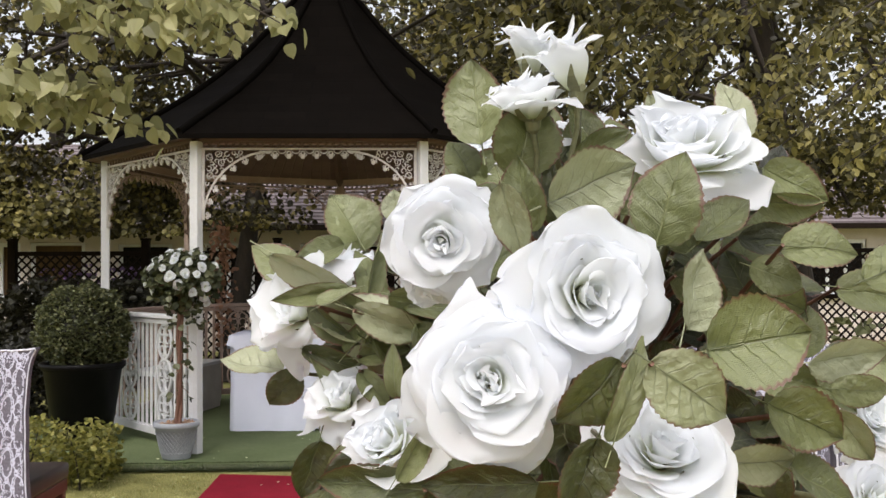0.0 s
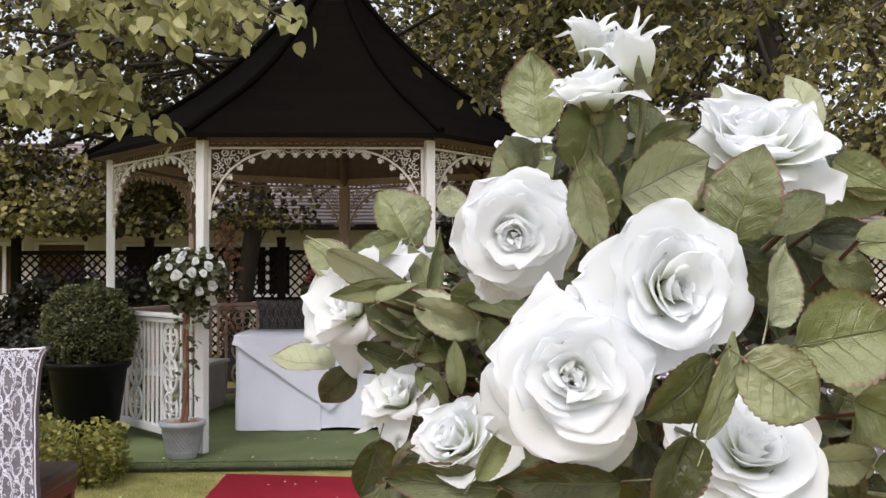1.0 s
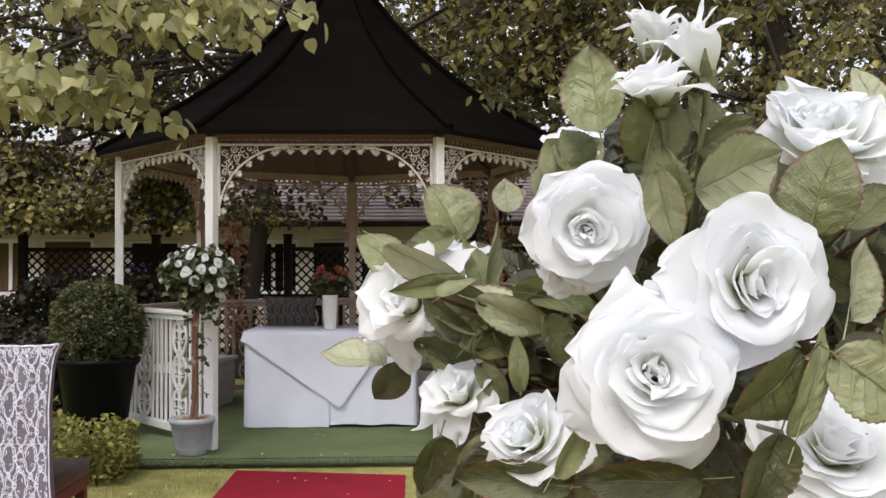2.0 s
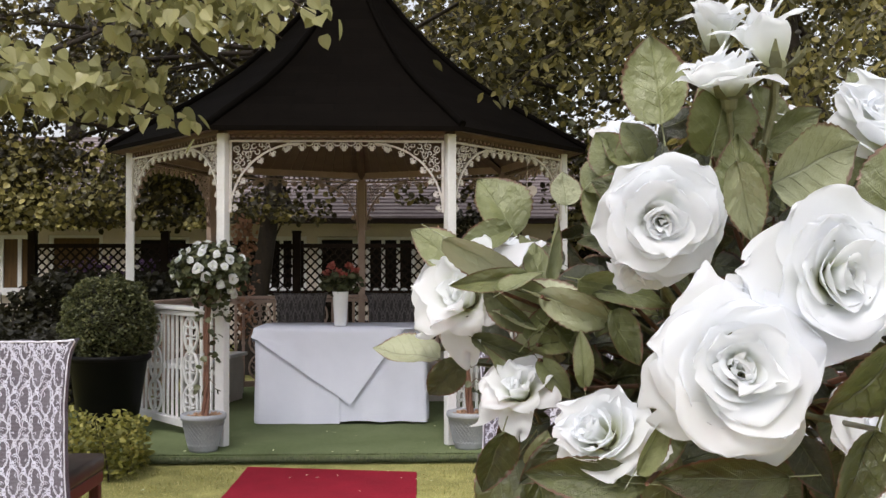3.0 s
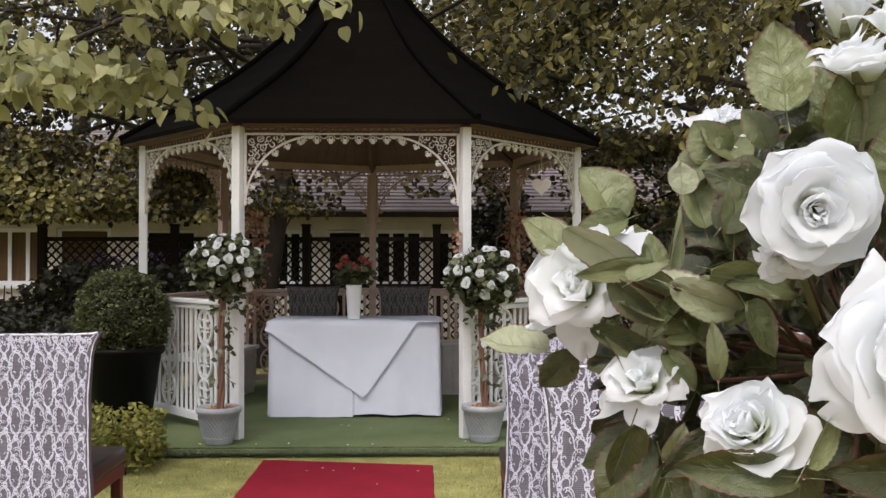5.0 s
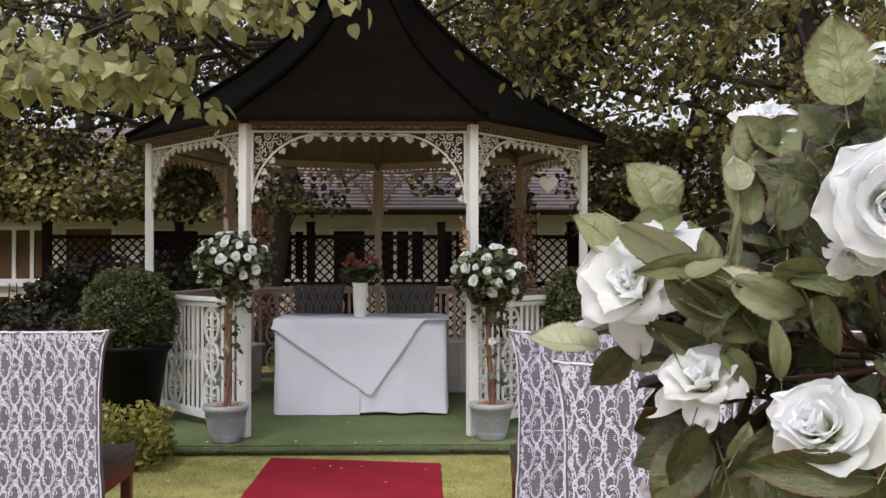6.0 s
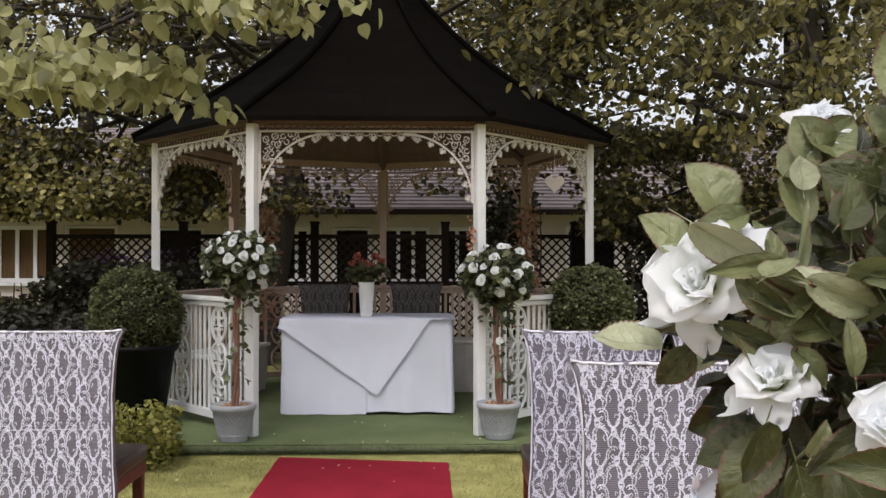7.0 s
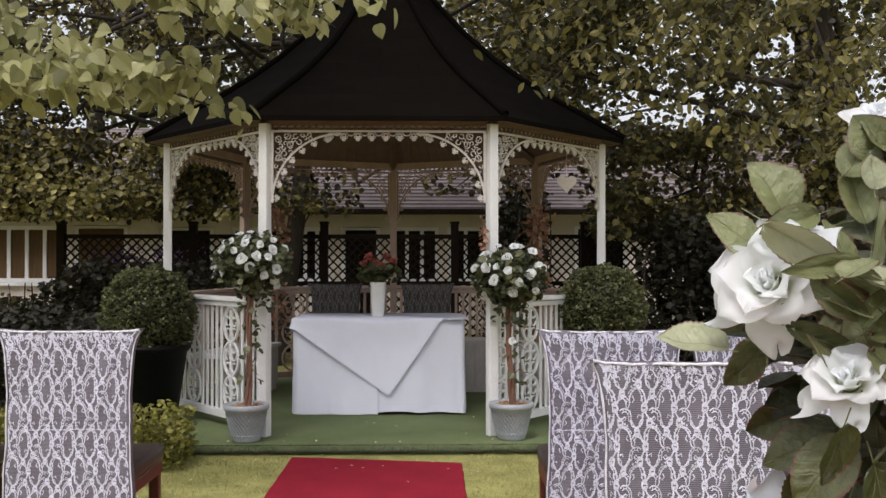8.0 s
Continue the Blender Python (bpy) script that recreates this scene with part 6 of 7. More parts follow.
def rose_pot(parent, place=(0, 0, 0)):
    """Grey pot with a quilted wall and a rolled rim, filled with bark chips."""
    bm = lathe([(0.085, 0), (0.092, 0.004), (0.094, 0.016), (0.10, 0.03), (0.138, 0.205), (0.148, 0.21), (0.152, 0.225), (0.150, 0.245), (0.140, 0.248), (0.130, 0.215), (0.01, 0.21)], 48)
    pot = part("pot", bm, POT_GREY, parent, "grey pot with a quilted diamond pattern", smooth=True)
    pot.matrix_basis = Matrix.Translation(place)
    bm = bmesh.new()
    for i in range(2):
        for k in range(30):
            pts = []
            for q in range(7):
                t = q / 6
                a = 2 * math.pi * k / 30 + (1 if i else -1) * t * 0.85
                r = 0.1022 + 0.033 * t
                pts.append((r * math.cos(a), r * math.sin(a), 0.042 + t * 0.145))
            tube(bm, pts, 0.0026, 4)
    tagged(part("quilting", bm, POT_GREY, pot, smooth=True), kind="stuff")
    bm = bmesh.new()
    r2 = random.Random(5)
    for i in range(70):
        a, r = r2.uniform(0, 6.28), 0.125 * math.sqrt(r2.random())
        box(bm, -0.012, 0.012, -0.007, 0.007, -0.004, 0.004, 0, Matrix.Translation((r * math.cos(a), r * math.sin(a), 0.222 + r2.uniform(0, 0.016))) @ Euler((r2.uniform(-0.6, 0.6), r2.uniform(-0.6, 0.6), r2.uniform(0, 6))).to_matrix().to_4x4())
    part("bark_mulch", bm, CHIPS, pot, "reddish bark chips")


def twisted_trunk(parent, base, top, seed):
    bm = bmesh.new()
    base, top = Vector(base), Vector(top)
    for s in range(3):
        pts = []
        for i in range(19):
            t = i / 18
            a = t * 7.5 + s * 2.1 + seed
            r = 0.011 + 0.004 * math.sin(t * 9 + s)
            pts.append(base.lerp(top, t) + Vector((r * math.cos(a) + 0.012 * math.sin(t * 5 + seed), r * math.sin(a), 0)))
        tube(bm, pts, [0.014 - 0.004 * i / 18 for i in range(19)], 7)
    part("trunk", bm, TWIG, parent, "twisted reddish-brown stems", smooth=True)


rose_pot(near_rose, (CROWN.x, CROWN.y, 0))
twisted_trunk(near_rose, (CROWN.x, CROWN.y, 0.2), CROWN, 0.5)
rebase(near_rose, (CROWN.x, CROWN.y, 0))

# a tulle bow tied under the crown
bow = bmesh.new()
g = []
for i in range(23):
    row = []
    for j in range(9):
        u, v = i / 22, j / 8
        p = Vector((0.60 + 0.10 * u, -5.965 + 0.03 * math.sin(5 * v + 3 * u), 1.09 - 0.05 * u * u - 0.07 * v))
        p += 0.020 * Vector((noise.noise(Vector((u * 4, v * 3, 1))), noise.noise(Vector((u * 4, v * 3, 5))), noise.noise(Vector((u * 5, v * 4, 9)))))
        row.append(bow.verts.new(p))
    g.append(row)
for a, b in zip(g, g[1:]):
    for j in range(8):
        bow.faces.new((a[j], a[j + 1], b[j + 1], b[j]))
tagged(part("tulle_bow", bow, LINEN, smooth=True), "crumpled white tulle bow tied under the rose crown", "bow")

# ---- the two rose standards at the gazebo's entrance ----


def small_rose(parent, i):
    heart_me, petals = SMALL_ROSES[i % 4]
    ob = meshed("rose", heart_me, None, parent, "small white silk rose")
    for q in petals:
        meshed("petal", q, None, ob)
    return ob


def rose_standard(x, y, seed, crown_z=1.19, r=0.225):
    rng = random.Random(seed)
    t = thing("rose_standard", "standard silk rose with small white blooms in a quilted grey pot", "rose tree", Matrix.Translation((x, y, DECK)), "rose standards at the entrance")
    rose_pot(t)
    c = Vector((0.05 if seed == 1 else -0.01, 0, crown_z))
    twisted_trunk(t, (0, 0, 0.2), c, seed)
    for i in range(24):
        bm = bmesh.new()
        v = Vector((rng.gauss(0, 1), rng.gauss(0, 1), rng.gauss(0, 0.8))).normalized()
        tube(bm, [c, c + v * r * 0.5, c + v * r * rng.uniform(0.8, 1.1)], [0.005, 0.004, 0.002], 5)
        part("twig", bm, TWIG, t)
    side = Vector((rng.choice((-1, 1)) * 0.05, -0.04, 0.55))
    for q in (0.42, 0.58, 0.75):
        bm = bmesh.new()
        tube(bm, [(0, 0, q), (0.05, -0.03, q + 0.05), (0.09, -0.05, q + 0.02)], [0.003, 0.003, 0.002], 5)
        part("twig", bm, TWIG, t)
    pts = ball_points(rng, 1700, c, r * 0.96, 0.75, 0.82, 0.2)
    pts += [(c.x + rng.uniform(-0.12, 0.12), rng.uniform(-0.1, 0.1), c.z - r - rng.uniform(-0.06, 0.09)) for _ in range(50)]
    for q in (0.42, 0.58, 0.75):
        pts += [(rng.uniform(-0.02, 0.1), rng.uniform(-0.06, 0.02), q + rng.uniform(-0.05, 0.08)) for _ in range(9)]
    leaf_cloud("leaves", pts, 0.048, SMALL_LEAF, t, "oval", 0.4, seed)
    n = 0
    placed = []
    while n < 26:
        v = Vector((rng.gauss(0, 1), -abs(rng.gauss(0, 0.9)) + 0.25, rng.gauss(0.35, 0.7))).normalized()
        p = c + Vector((v.x, v.y, v.z * 0.8)) * r * rng.uniform(0.95, 1.12)
        if any((p - q).length < 0.07 for q in placed):
            n += 0.02
            continue
        placed.append(p)
        small_rose(t, int(n)).matrix_basis = aim(p, v + Vector((0, -0.7, 0.35)), rng.uniform(0, 360)) @ Matrix.Scale(rng.uniform(0.5, 0.86), 4)
        n += 1
    if seed == 2:
        small_rose(t, 0).matrix_basis = aim((0.0, -0.06, 0.66), (0, -1, 0.6), 0) @ Matrix.Scale(0.6, 4)


rose_standard(-0.87, -0.17, 1)
rose_standard(0.895, -0.13, 2, 1.10)

# ---- fence with trellis panels ----
FENCE_Y = 6.0


def trellis(width, height, step=0.12):
    bm = bmesh.new()
    n = int((width + height) / step) + 1
    for i in range(n):
        for s in (1, -1):
            o = i * step
            pts = []
            a = (max(0.0, o - height), min(height, o))
            b = (min(width, o), max(0.0, o - width))
            if abs(b[0] - a[0]) < 0.02:
                continue
            x0, z0, x1, z1 = a[0], a[1], b[0], b[1]
            if s < 0:
                x0, x1 = width - x0, width - x1
            ribbon(bm, [(x0, z0), (x1, z1)], 0.022, 0.014 if s > 0 else 0.02)
    return bm


fence = thing("trellis_fence", "black-stained trellis fence between the garden and the house", "fence", kind="structure")
cache = {}
x = -4.30
i = 0
while x < 6.2:
    w = 1.67
    p = part("post", boxes((-0.05, 0.05, -0.05, 0.05, 0, 1.72), (-0.06, 0.06, -0.06, 0.06, 1.72, 1.75), bevel=0.006), FENCE, fence) if "post" not in cache else meshed("post", cache["post"], None, fence)
    cache["post"] = p.data
    p.matrix_basis = Matrix.Translation((x, FENCE_Y, 0))
    key = "panel"
    if key not in cache:
        ob = part("trellis_panel", trellis(w - 0.1, 1.45), FENCE, fence)
        cache[key] = ob.data
    else:
        ob = meshed("trellis_panel", cache[key], None, fence)
    ob.matrix_basis = Matrix.Translation((x + 0.05, FENCE_Y, 0.10))
    for z in (0.06, 0.93, 1.53):
        kk = "rail"
        if kk not in cache:
            ob = part("rail", boxes((0.05, w - 0.05, -0.02, 0.02, 0, 0.055), bevel=0.004), FENCE, fence)
            cache[kk] = ob.data
        else:
            ob = meshed("rail", cache[kk], None, fence)
        ob.matrix_basis = Matrix.Translation((x, FENCE_Y, z))
    x += w
    i += 1

# ---- the long white house behind ----
house = thing("house", "long low white house with a slate roof", "house")
HY, HW = 10.0, 11.0
openings = []
x = -10.4
while x < 10.2:
    kind = "window" if int(round(x)) % 3 else "door"
    w = 1.35 if kind == "window" else 0.9
    openings.append((x, x + w, 0.88 if kind == "window" else 0.05, 1.83, kind))
    x += w + 0.42
openings = [(-6.95, -5.70, 0.88, 1.82, "window") if abs((a + b) / 2 + 6.3) < 0.8 else (a, b, c, d, k) for a, b, c, d, k in openings]
openings = [o for o in openings if o[1] < -4.15 or o[0] > 1.75]
openings += [(-4.1, -3.205, 0.05, 1.80, "door"), (-2.905, -1.25, 0.87, 1.80, "window"), (-1.075, -0.414, 0.05, 1.80, "door"), (-0.253, 0.568, 0.87, 1.80, "window"), (0.711, 1.62, 0.87, 1.80, "window")]
openings.sort()
bm = bmesh.new()
edge = -HW
for a, b, c, d, k in openings:
    if a > edge:
        box(bm, edge, a, HY, HY + 0.25, 0, 2.12)
    box(bm, a, b, HY, HY + 0.25, d, 2.12)
    box(bm, a, b, HY, HY + 0.25, 0, c)
    edge = b
box(bm, edge, HW, HY, HY + 0.25, 0, 2.12)
box(bm, -HW, HW, HY + 5.8, HY + 6.0, 0, 2.12)
for sx in (-1, 1):
    box(bm, sx * HW - 0.12, sx * HW + 0.12, HY + 0.25, HY + 5.8, 0, 2.12)
part("wall", bm, RENDER_WALL, house)
for a, b, c, d, k in openings:
    n = {"door": 1, "window": 8 if b - a > 1.5 else 4 if b - a > 1 else 3}[k]
    bm = ribbon(bmesh.new(), [(a + 0.03, c + 0.03), (b - 0.03, c + 0.03), (b - 0.03, d - 0.03), (a + 0.03, d - 0.03)], 0.085, 0.07, True)
    win = part("window" if k == "window" else "door", bm, WHITE, house)
    win.matrix_basis = Matrix.Translation((0, HY + 0.07, 0))
    for j in range(1, n):
        q = a + (b - a - 0.06) * j / n
        part("mullion", boxes((q, q + 0.06, -0.03, 0.03, c + 0.06, d - 0.06)), WHITE, win)
    for j in range(n):
        x0, x1 = a + 0.06 + (b - a - 0.06) * j / n, a + (b - a - 0.06) * (j + 1) / n
        part("pane", boxes((x0, x1, 0.0, 0.008, c + 0.06, d - 0.06)), GLASS_DARK if a > -5 else CURTAIN, win)
    if k == "window":
        part("sill", boxes((a - 0.05, b + 0.05, -0.14, -0.02, c - 0.06, c), bevel=0.006), WHITE, win)
bm = bmesh.new()
prof = []
for i in range(26):
    t0, t1 = i / 26, (i + 1) / 26
    prof += [(HY - 0.35 + 3.35 * t0, 2.10 + 1.75 * t0 + 0.025), (HY - 0.35 + 3.35 * t1, 2.10 + 1.75 * t1)]
prof += [(2 * HY + 6 - y, z) for y, z in reversed(prof)]
prof = [(HY - 0.35, 2.06)] + prof + [(HY + 6.35, 2.06)]
ends = [[bm.verts.new((x, y, z)) for y, z in prof] for x in (-HW - 0.3, HW + 0.3)]
for i in range(len(prof) - 1):
    bm.faces.new((ends[0][i], ends[1][i], ends[1][i + 1], ends[0][i + 1]))
bm.faces.new((ends[0][-1], ends[1][-1], ends[1][0], ends[0][0]))
for e in ends:
    bm.faces.new(e)
bmesh.ops.recalc_face_normals(bm, faces=bm.faces)
part("roof", bm, SLATE, house)
part("gutter", boxes((-HW - 0.3, HW + 0.3, HY - 0.44, HY - 0.34, 2.0, 2.09), bevel=0.01), FENCE, house)

# ---- trees ----


def limb(bm, a, b, r0, r1, rng, bend=0.25, n=7, sides=7):
    a, b = Vector(a), Vector(b)
    side = Vector((rng.uniform(-1, 1), rng.uniform(-1, 1), rng.uniform(-0.3, 0.6))) * (b - a).length * bend * 0.5
    pts = [a.lerp(b, i / n) + side * math.sin(math.pi * i / n) for i in range(n + 1)]
    tube(bm, pts, [r0 + (r1 - r0) * i / n for i in range(n + 1)], sides)
    return pts


def tree(name, label, base, height, r, crown_boxes, leaf, size, shape, seed, keep=0.0, lean=(0, 0), freq=0.9, droop=0.5, gaps=()):
    rng = random.Random(seed)
    t = thing(name, label, "tree")
    bm = bmesh.new()
    top = Vector((base[0] + lean[0], base[1] + lean[1], height))
    pts = limb(bm, base, top, r, r * 0.45, rng, 0.12, 10, 12)
    ends = []
    for low, high, n, *own in crown_boxes:
        for q in range(max(2, int(n / 2600))):
            e = Vector([rng.uniform(a, b) for a, b in zip(low, high)])
            src = pts[rng.randint(4, 10)]
            mids = limb(bm, src, e, r * 0.28, 0.02, rng, 0.3)
            for _ in range(3):
                s = mids[rng.randint(3, 7)]
                limb(bm, s, s + Vector((rng.uniform(-0.9, 0.9), rng.uniform(-0.9, 0.9), rng.uniform(-0.5, 0.6))), 0.022, 0.005, rng, 0.3, 4, 5)
    part("trunk", bm, BARK, t, "dark bark trunk with spreading limbs", smooth=True)
    at = []
    for low, high, n, *own in crown_boxes:
        at += clumped(rng, n, low, high, freq, own[0] if own else keep, seed * 3.3)
    # thin places where the light comes through: centre and half size across and up
    for gx, gz, rx, rz in gaps:
        at = [p for p in at if ((p[0] - gx) / rx) ** 2 + ((p[2] - gz) / rz) ** 2 > 1 + 0.5 * noise.noise(Vector(p) * 3) or rng.random() < 0.12]
    leaf_cloud("crown", at, size, leaf, t, shape, droop, seed)
    rebase(t, base)
    return t


lime = tree("lime_tree", "broad lime tree with large heart-shaped leaves", (-4.6, -2.2, 0), 5.5, 0.22,
            [((-4.6, -1.0, 3.5), (-0.6, 0.8, 4.8), 2200)], LIME_LEAF, 0.10, "broad", 5, 0.0, (0.8, 0.6), 1.3)
# the low boughs that hang in front of the gazebo: start, tip, leaves
rng = random.Random(15)
BOUGHS = [((-3.4, -2.2, 2.24), (-1.62, -2.25, 2.05), 80), ((-3.0, -2.1, 2.28), (-1.36, -2.15, 2.11), 70), ((-2.6, -2.1, 2.25), (-1.10, -2.1, 2.06), 80), ((-2.2, -2.0, 2.32), (-0.90, -2.0, 2.14), 60),
          ((-1.9, -1.9, 2.36), (-0.80, -1.95, 2.22), 45), ((-1.6, -1.7, 2.30), (-0.66, -1.55, 2.03), 24), ((-3.4, -2.0, 2.75), (-1.62, -1.95, 2.46), 45), ((-3.2, -2.0, 2.62), (-1.66, -2.0, 2.36), 34),
          ((-1.6, -1.9, 2.95), (-0.74, -2.0, 2.46), 44), ((-1.4, -2.0, 2.95), (-0.46, -2.1, 2.40), 48), ((-1.1, -1.9, 2.95), (-0.30, -2.05, 2.44), 38), ((-0.9, -1.9, 3.0), (-0.12, -2.0, 2.40), 42), ((-0.6, -1.9, 3.0), (0.04, -2.0, 2.52), 32)]
at = []
for a, b, n in BOUGHS:
    bm = bmesh.new()
    pts = limb(bm, a, b, 0.014, 0.003, rng, 0.15)
    part("bough", bm, BARK, lime, smooth=True)
    for _ in range(int(n * 2.0)):
        k = rng.random() ** 0.6 * 6.99
        i = int(k)
        p = pts[i].lerp(pts[i + 1], k - i)
        at.append(p + Vector((rng.gauss(0, 0.10), rng.gauss(0, 0.14), rng.gauss(0.01, 0.03))))
leaf_cloud("bough_leaves", at, 0.080, LIME_LEAF, lime, "broad", 0.6, 16, facing=np.array([0.15, -0.3, -0.45]), label="large pale green heart-shaped leaves")
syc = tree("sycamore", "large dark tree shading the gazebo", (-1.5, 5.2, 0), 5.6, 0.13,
     # the crown box at (-2.0, 6.5, 3.5) is unseen, added to shade the house
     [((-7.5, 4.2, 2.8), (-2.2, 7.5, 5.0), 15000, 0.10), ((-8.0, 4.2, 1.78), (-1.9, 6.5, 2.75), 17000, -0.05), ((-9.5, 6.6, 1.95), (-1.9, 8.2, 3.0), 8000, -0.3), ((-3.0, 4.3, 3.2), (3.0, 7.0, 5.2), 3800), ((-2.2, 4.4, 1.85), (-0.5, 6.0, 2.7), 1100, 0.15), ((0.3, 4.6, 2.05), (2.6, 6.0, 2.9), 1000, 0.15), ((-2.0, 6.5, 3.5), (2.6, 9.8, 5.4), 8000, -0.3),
      # these two boxes are unseen overhead, added to darken gazebo and roof
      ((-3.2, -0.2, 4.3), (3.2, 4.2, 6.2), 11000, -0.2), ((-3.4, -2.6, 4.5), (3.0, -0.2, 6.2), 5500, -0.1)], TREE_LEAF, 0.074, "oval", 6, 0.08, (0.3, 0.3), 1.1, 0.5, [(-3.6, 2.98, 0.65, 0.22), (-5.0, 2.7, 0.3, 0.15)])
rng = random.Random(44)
# lighter leaf colour stands for sunlight on the low front leaves
leaf_cloud("lit_leaves", clumped(rng, 2000, (-5.6, 3.8, 1.72), (-1.7, 4.6, 2.65), 2.2, 0.28, 9.0), 0.07, LIT_LEAF, syc, "oval", 0.5, 45, label="lower leaves in a sunlit yellowish green")
rebase(syc, (-1.5, 5.2, 0))
rng = random.Random(15)
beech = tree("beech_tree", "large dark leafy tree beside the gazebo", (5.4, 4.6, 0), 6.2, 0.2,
     [((1.0, 2.6, 2.45), (7.5, 6.5, 5.4), 20000, 0.2), ((1.2, 3.6, 3.7), (5.5, 6.5, 5.4), 5000, 0.0), ((2.3, 3.0, 1.5), (4.9, 6.0, 2.7), 10000, 0.0), ((4.9, 3.5, 2.0), (7.2, 6.0, 2.9), 3200, -0.1), ((1.0, 0.2, 2.9), (3.6, 2.0, 4.2), 900)], SHADED_BEECH_LEAF, 0.074, "oval", 7, 0.12, (-0.8, 0.0), 1.1, 0.5, [(3.05, 2.18, 0.5, 0.28), (2.2, 2.25, 0.25, 0.2), (4.0, 2.5, 0.3, 0.16), (3.15, 2.9, 0.6, 0.28), (1.9, 3.3, 0.25, 0.3), (5.2, 3.1, 0.4, 0.28), (3.85, 3.25, 0.3, 0.2), (4.6, 3.9, 0.3, 0.25)])
at = []
for tip, n in (((0.90, 0.1, 2.82), 130), ((1.13, 0.1, 2.45), 60), ((1.35, 0.2, 2.72), 110), ((1.68, 0.1, 2.60), 120), ((2.05, 0.3, 2.42), 110), ((2.28, 0.2, 2.16), 80), ((2.67, 0.3, 2.10), 110), ((3.05, 0.3, 2.28), 120), ((2.5, 0.2, 2.75), 140), ((3.4, 0.4, 2.7), 140), ((2.0, 0.3, 2.95), 140), ((2.9, 0.4, 3.0), 120), ((3.6, 0.5, 2.3), 100), ((3.9, 0.5, 2.05), 90), ((3.3, 0.8, 2.0), 70), ((4.2, 0.6, 2.6), 110)):
    bm = bmesh.new()
    pts = limb(bm, (tip[0] + 1.3, 1.4, tip[2] + 0.9), tip, 0.014, 0.003, rng, 0.15)
    part("bough", bm, BARK, beech, smooth=True)
    for _ in range(n):
        k = rng.random() ** 0.7 * 6.99
        i = int(k)
        at.append(pts[i].lerp(pts[i + 1], k - i) + Vector((rng.gauss(0, 0.10), rng.gauss(0, 0.12), rng.gauss(0.0, 0.07))))
# bough leaves get the lit colour against the darker crown
leaf_cloud("bough_leaves", at, 0.09, LIT_LEAF, beech, "slim", 0.6, 17, facing=np.array([-0.2, -0.3, -0.2]), label="hanging leaves in a lit olive green")
rebase(lime, (-4.6, -2.2, 0))
rebase(beech, (5.4, 4.6, 0))
far = [("maple_tree", "distant leafy tree behind the house", (-7.0, 16.0, 0), [((-13, 14, 2.4), (-2, 18, 9.0), 4200)], 8),
       ("maple_tree", "distant leafy tree behind the house", (1.0, 17.5, 0), [((-4, 15, 3.2), (6, 19, 9.5), 3800)], 9),
       ("maple_tree", "distant leafy tree behind the house", (9.0, 16.0, 0), [((3, 14, 2.6), (15, 18, 9.5), 4600)], 10)]
for nm, lab, base, boxes_, seed in far:
    tree(nm, lab, base, 8.0, 0.3, boxes_, FAR_LEAF, 0.22, "oval", seed, 0.05, (0, 0), 0.5, 0.5, [(6.2, 4.7, 1.5, 0.8), (-7.3, 4.34, 0.9, 0.5)])


def shrub(name, label, low, high, n, leaf, size, seed, category="shrub"):
    rng = random.Random(seed)
    s = thing(name, label, category)
    low, high = Vector(low), Vector(high)
    mid = (low + high) / 2
    half = (high - low) / 2
    for i in range(14):
        bm = bmesh.new()
        b = Vector((rng.uniform(low.x, high.x), rng.uniform(low.y, high.y), 0))
        limb(bm, b, b + Vector((rng.uniform(-0.2, 0.2), rng.uniform(-0.2, 0.2), high.z * 0.8)), 0.02, 0.006, rng, 0.2, 4, 5)
        part("stem", bm, BARK, s)
    at = []
    while len(at) < n:
        p = Vector([rng.uniform(a, b) for a, b in zip(low, high)])
        d = max(abs((p.x - mid.x) / half.x) ** 3 + abs((p.y - mid.y) / half.y) ** 3, ((p.z - low.z) / (high.z - low.z)) ** 2)
        if d < 0.85 + 0.5 * noise.noise(p * 2.2):
            at.append(p)
    leaf_cloud("foliage", at, size, leaf, s, "oval", 0.1, seed)


shrub("dark_hedge", "dense dark evergreen hedge", (2.5, 2.6, 0), (4.75, 4.2, 1.75), 10000, HEDGE_LEAF, 0.07, 31, "hedge")
shrub("laurel", "dark laurel shrub against the fence", (-4.3, 4.3, 0), (-1.7, 5.5, 1.25), 7000, HEDGE_LEAF, 0.07, 32)
shrub("laurel", "dark shrub beside the box ball", (-4.6, 1.6, 0), (-2.4, 3.0, 0.85), 6000, HEDGE_LEAF, 0.06, 33)
shrub("low_shrub", "low mixed shrub under the house windows", (-8.5, 7.0, 0), (-4.6, 8.5, 0.75), 5000, TREE_LEAF, 0.07, 34)
shrub("yew", "narrow dark yew behind the gazebo", (1.0, 4.4, 0), (1.75, 5.2, 2.35), 5000, HEDGE_LEAF, 0.06, 35)
shrub("purple_flowers", "purple flowers behind the trellis", (-4.2, 6.3, 0.2), (-2.6, 6.9, 1.5), 900, VIOLET, 0.07, 36, "flowers")
shrub("boundary_hedge", "clipped green hedge at the lawn's edge", (4.85, 1.8, 0), (16.0, 3.2, 0.85), 12000, BOX_LEAF, 0.1, 37, "hedge")

# ---- hearts and climbing stems on the gazebo ----


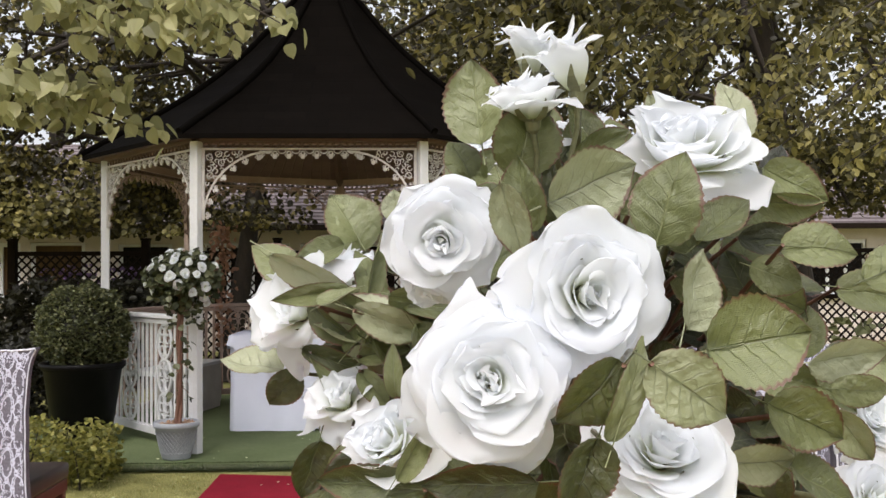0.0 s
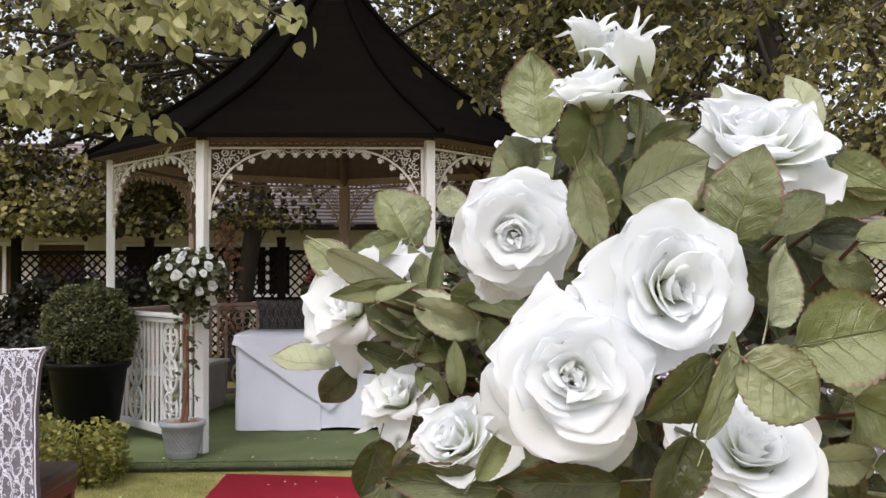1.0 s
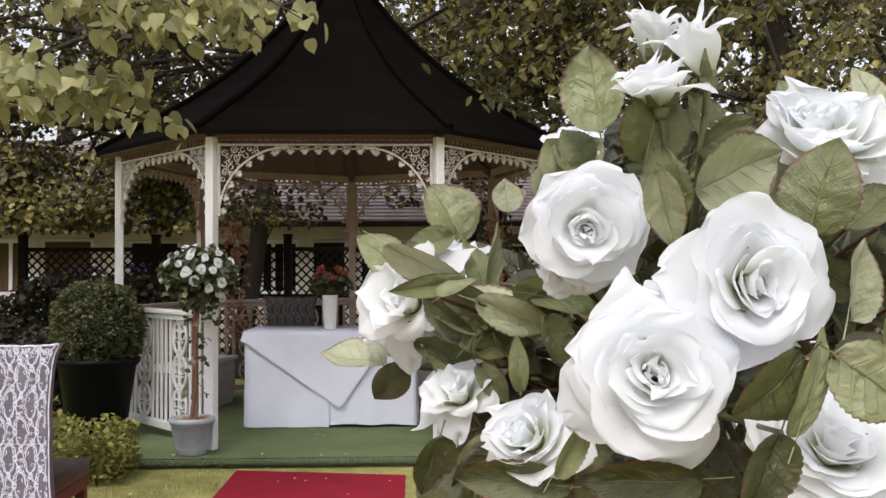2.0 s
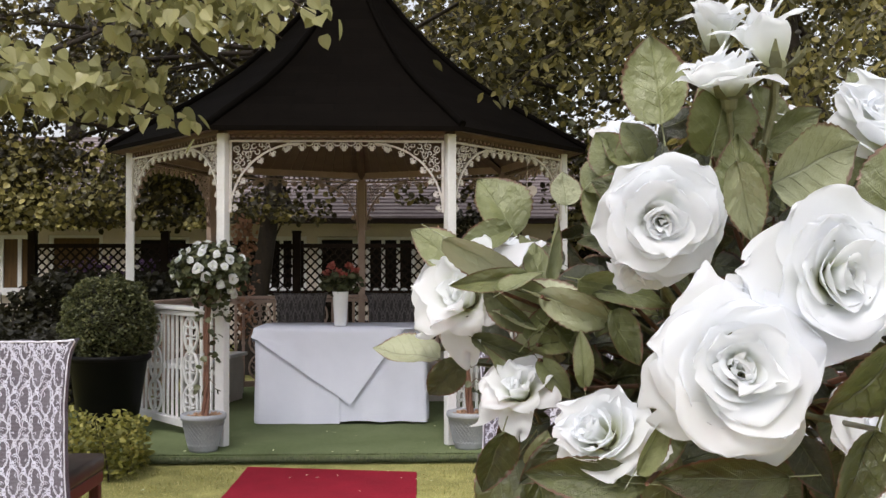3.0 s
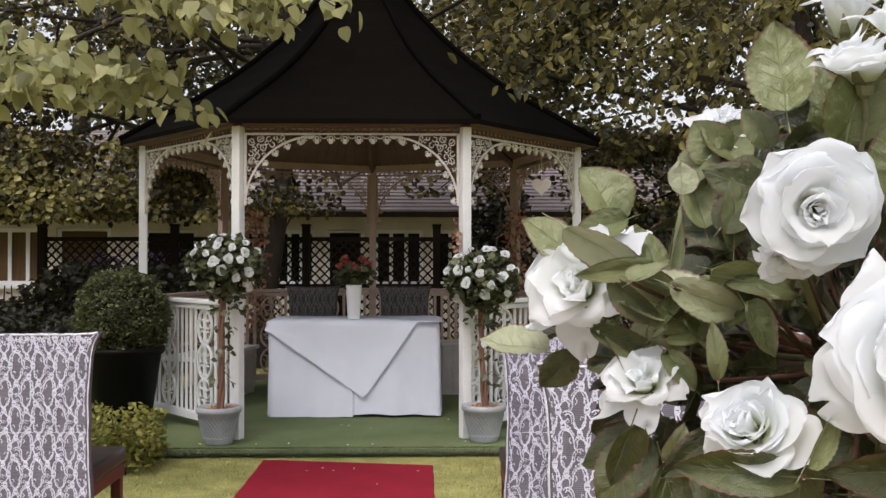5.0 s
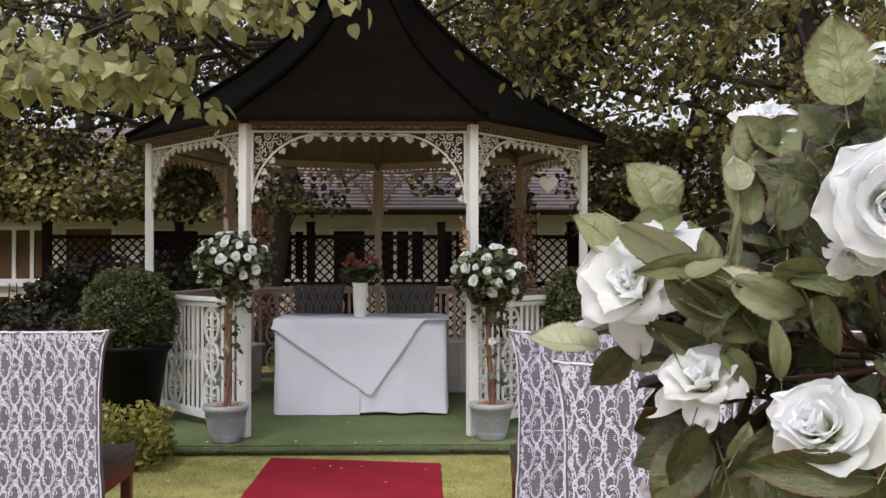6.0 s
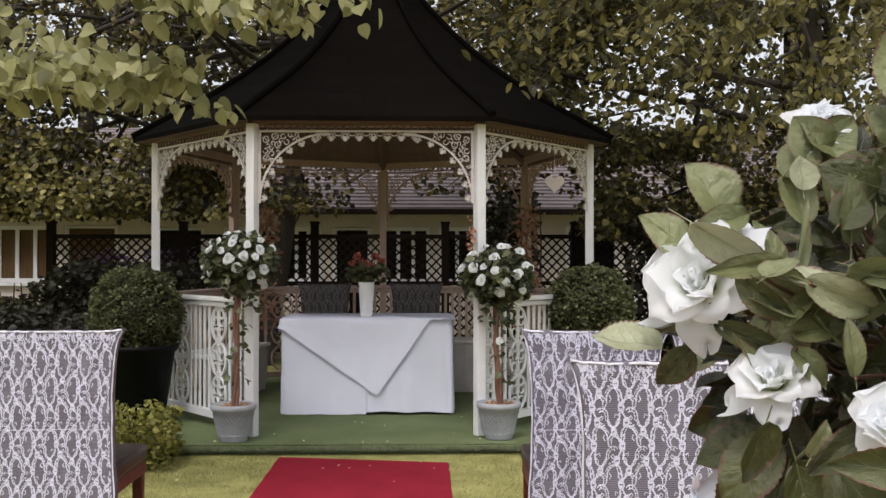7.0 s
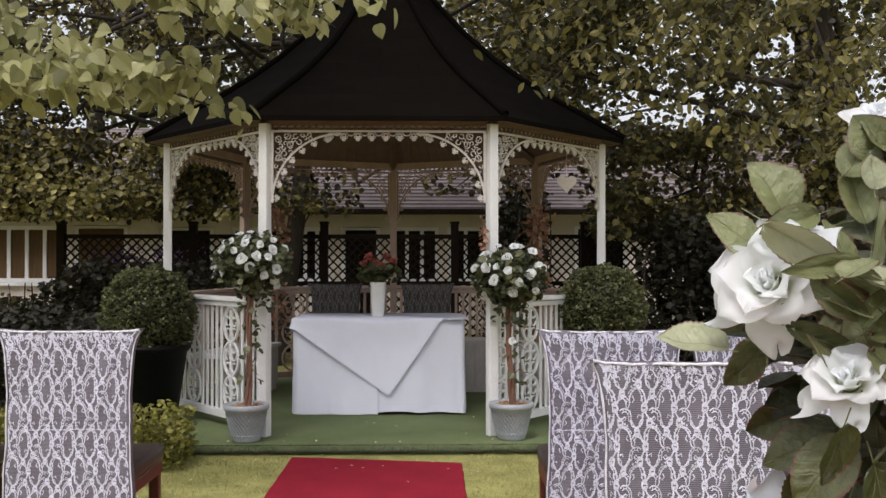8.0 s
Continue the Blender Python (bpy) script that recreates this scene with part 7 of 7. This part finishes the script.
def heart(x, y, z, s, label):
    h = thing("hanging_heart", label, "ornament", Matrix.Translation((x, y, z)))
    bm = bmesh.new()
    pts = []
    for i in range(28):
        t = 2 * math.pi * i / 28
        pts.append((s * math.sin(t) ** 3 * 0.5, s * (13 * math.cos(t) - 5 * math.cos(2 * t) - 2 * math.cos(3 * t) - math.cos(4 * t)) / 32))
    front = [bm.verts.new((a, -0.006, b)) for a, b in pts]
    rear = [bm.verts.new((a, 0.006, b)) for a, b in pts]
    mid = [bm.verts.new((0, y, 0)) for y in (-0.006, 0.006)]
    for i in range(28):
        j = (i + 1) % 28
        bm.faces.new((front[i], front[j], mid[0]))
        bm.faces.new((rear[j], rear[i], mid[1]))
        bm.faces.new((front[i], rear[i], rear[j], front[j]))
    bmesh.ops.recalc_face_normals(bm, faces=bm.faces)
    part("plaque", bm, HEART, h)
    bm = bmesh.new()
    tube(bm, [(0, 0.005, s * 0.17), (0.0, 0.005, 2.16 - z)], 0.0025, 5)
    part("cord", bm, HEART, h)


heart(1.40, 0.78, 1.855, 0.15, "pale wooden heart hanging from the gazebo fretwork")


def climber(label, pts, seed, n=150, spread=0.06):
    rng = random.Random(seed)
    c = thing("climbing_plant", label, "climber")
    bm = bmesh.new()
    tube(bm, pts, 0.008, 6)
    part("stem", bm, TWIG, c)
    at = []
    for _ in range(n):
        i = rng.randint(0, len(pts) - 2)
        p = Vector(pts[i]).lerp(Vector(pts[i + 1]), rng.random())
        at.append(p + Vector((rng.gauss(0, spread), rng.gauss(0, spread), rng.gauss(0, 0.05))))
    leaf_cloud("dried_leaves", at, 0.05 if spread > 0.03 else 0.032, COPPER, c, "oval", 0.6, seed)


climber("dried pinkish-brown climber hanging inside the gazebo", [(-1.1, 2.9, 0.6), (-1.12, 2.88, 1.1), (-1.1, 2.86, 1.5), (-1.13, 2.9, 1.75)], 41, 340)
climber("dried copper climber round the gazebo's back post", [(1.36, 2.66, 0.5), (1.42, 2.66, 1.0), (1.38, 2.62, 1.4), (1.42, 2.64, 1.75)], 42, 340)
climber("sprig of copper leaves beside the front post", [(0.72, -0.05, 1.40), (0.712, -0.06, 1.45), (0.71, -0.06, 1.50)], 43, 34, 0.014)

# ---- grass and fallen petals ----
rng = np.random.default_rng(3)
n = 60000
bx, by = rng.uniform(-3.4, 3.4, n), rng.uniform(-3.6, -0.34, n)
ok = (np.abs(bx) > 0.56)
bx, by = bx[ok], by[ok]
n = len(bx)
a = rng.uniform(0, 6.28, n)
h = rng.uniform(0.010, 0.028, n) * (0.8 + 0.5 * np.sin(bx * 9 + 2 * np.sin(by * 5)) * np.sin(by * 11 + bx * 3))
lean = rng.normal(0, 0.012, (n, 2))
wd = rng.uniform(0.0012, 0.0024, n)
base0 = np.stack([bx - wd * np.cos(a), by - wd * np.sin(a), np.zeros(n)], 1)
base1 = np.stack([bx + wd * np.cos(a), by + wd * np.sin(a), np.zeros(n)], 1)
tipp = np.stack([bx + lean[:, 0], by + lean[:, 1], h], 1)
me = bpy.data.meshes.new("grass")
me.from_pydata(np.stack([base0, base1, tipp], 1).reshape(-1, 3).tolist(), [], np.arange(3 * n).reshape(-1, 3).tolist())
tagged(meshed("grass", me, BLADE), "short mown grass blades, partly yellowed", "grass", kind="stuff")
rng = random.Random(77)
bm = bmesh.new()
for i in range(32):
    if i < 16:
        x, y, z = rng.uniform(-1.0, 1.0), rng.uniform(-0.3, 0.8), DECK + 0.004
    else:
        x, y, z = rng.uniform(-1.4, 1.2), rng.uniform(-1.5, -0.36), 0.016
    s = rng.uniform(0.006, 0.014)
    m = pose(x, y, z, rng.uniform(-20, 20), rng.uniform(-20, 20), rng.uniform(0, 360))
    vs = [bm.verts.new(m @ Vector(p)) for p in ((-s, 0, 0.002), (0, -s * 0.7, 0), (s, 0, 0.003), (0, s * 0.7, 0))]
    bm.faces.new(vs)
tagged(part("fallen_petals", bm, PETAL), "scattered white petals on the turf and lawn", "petals", kind="stuff")
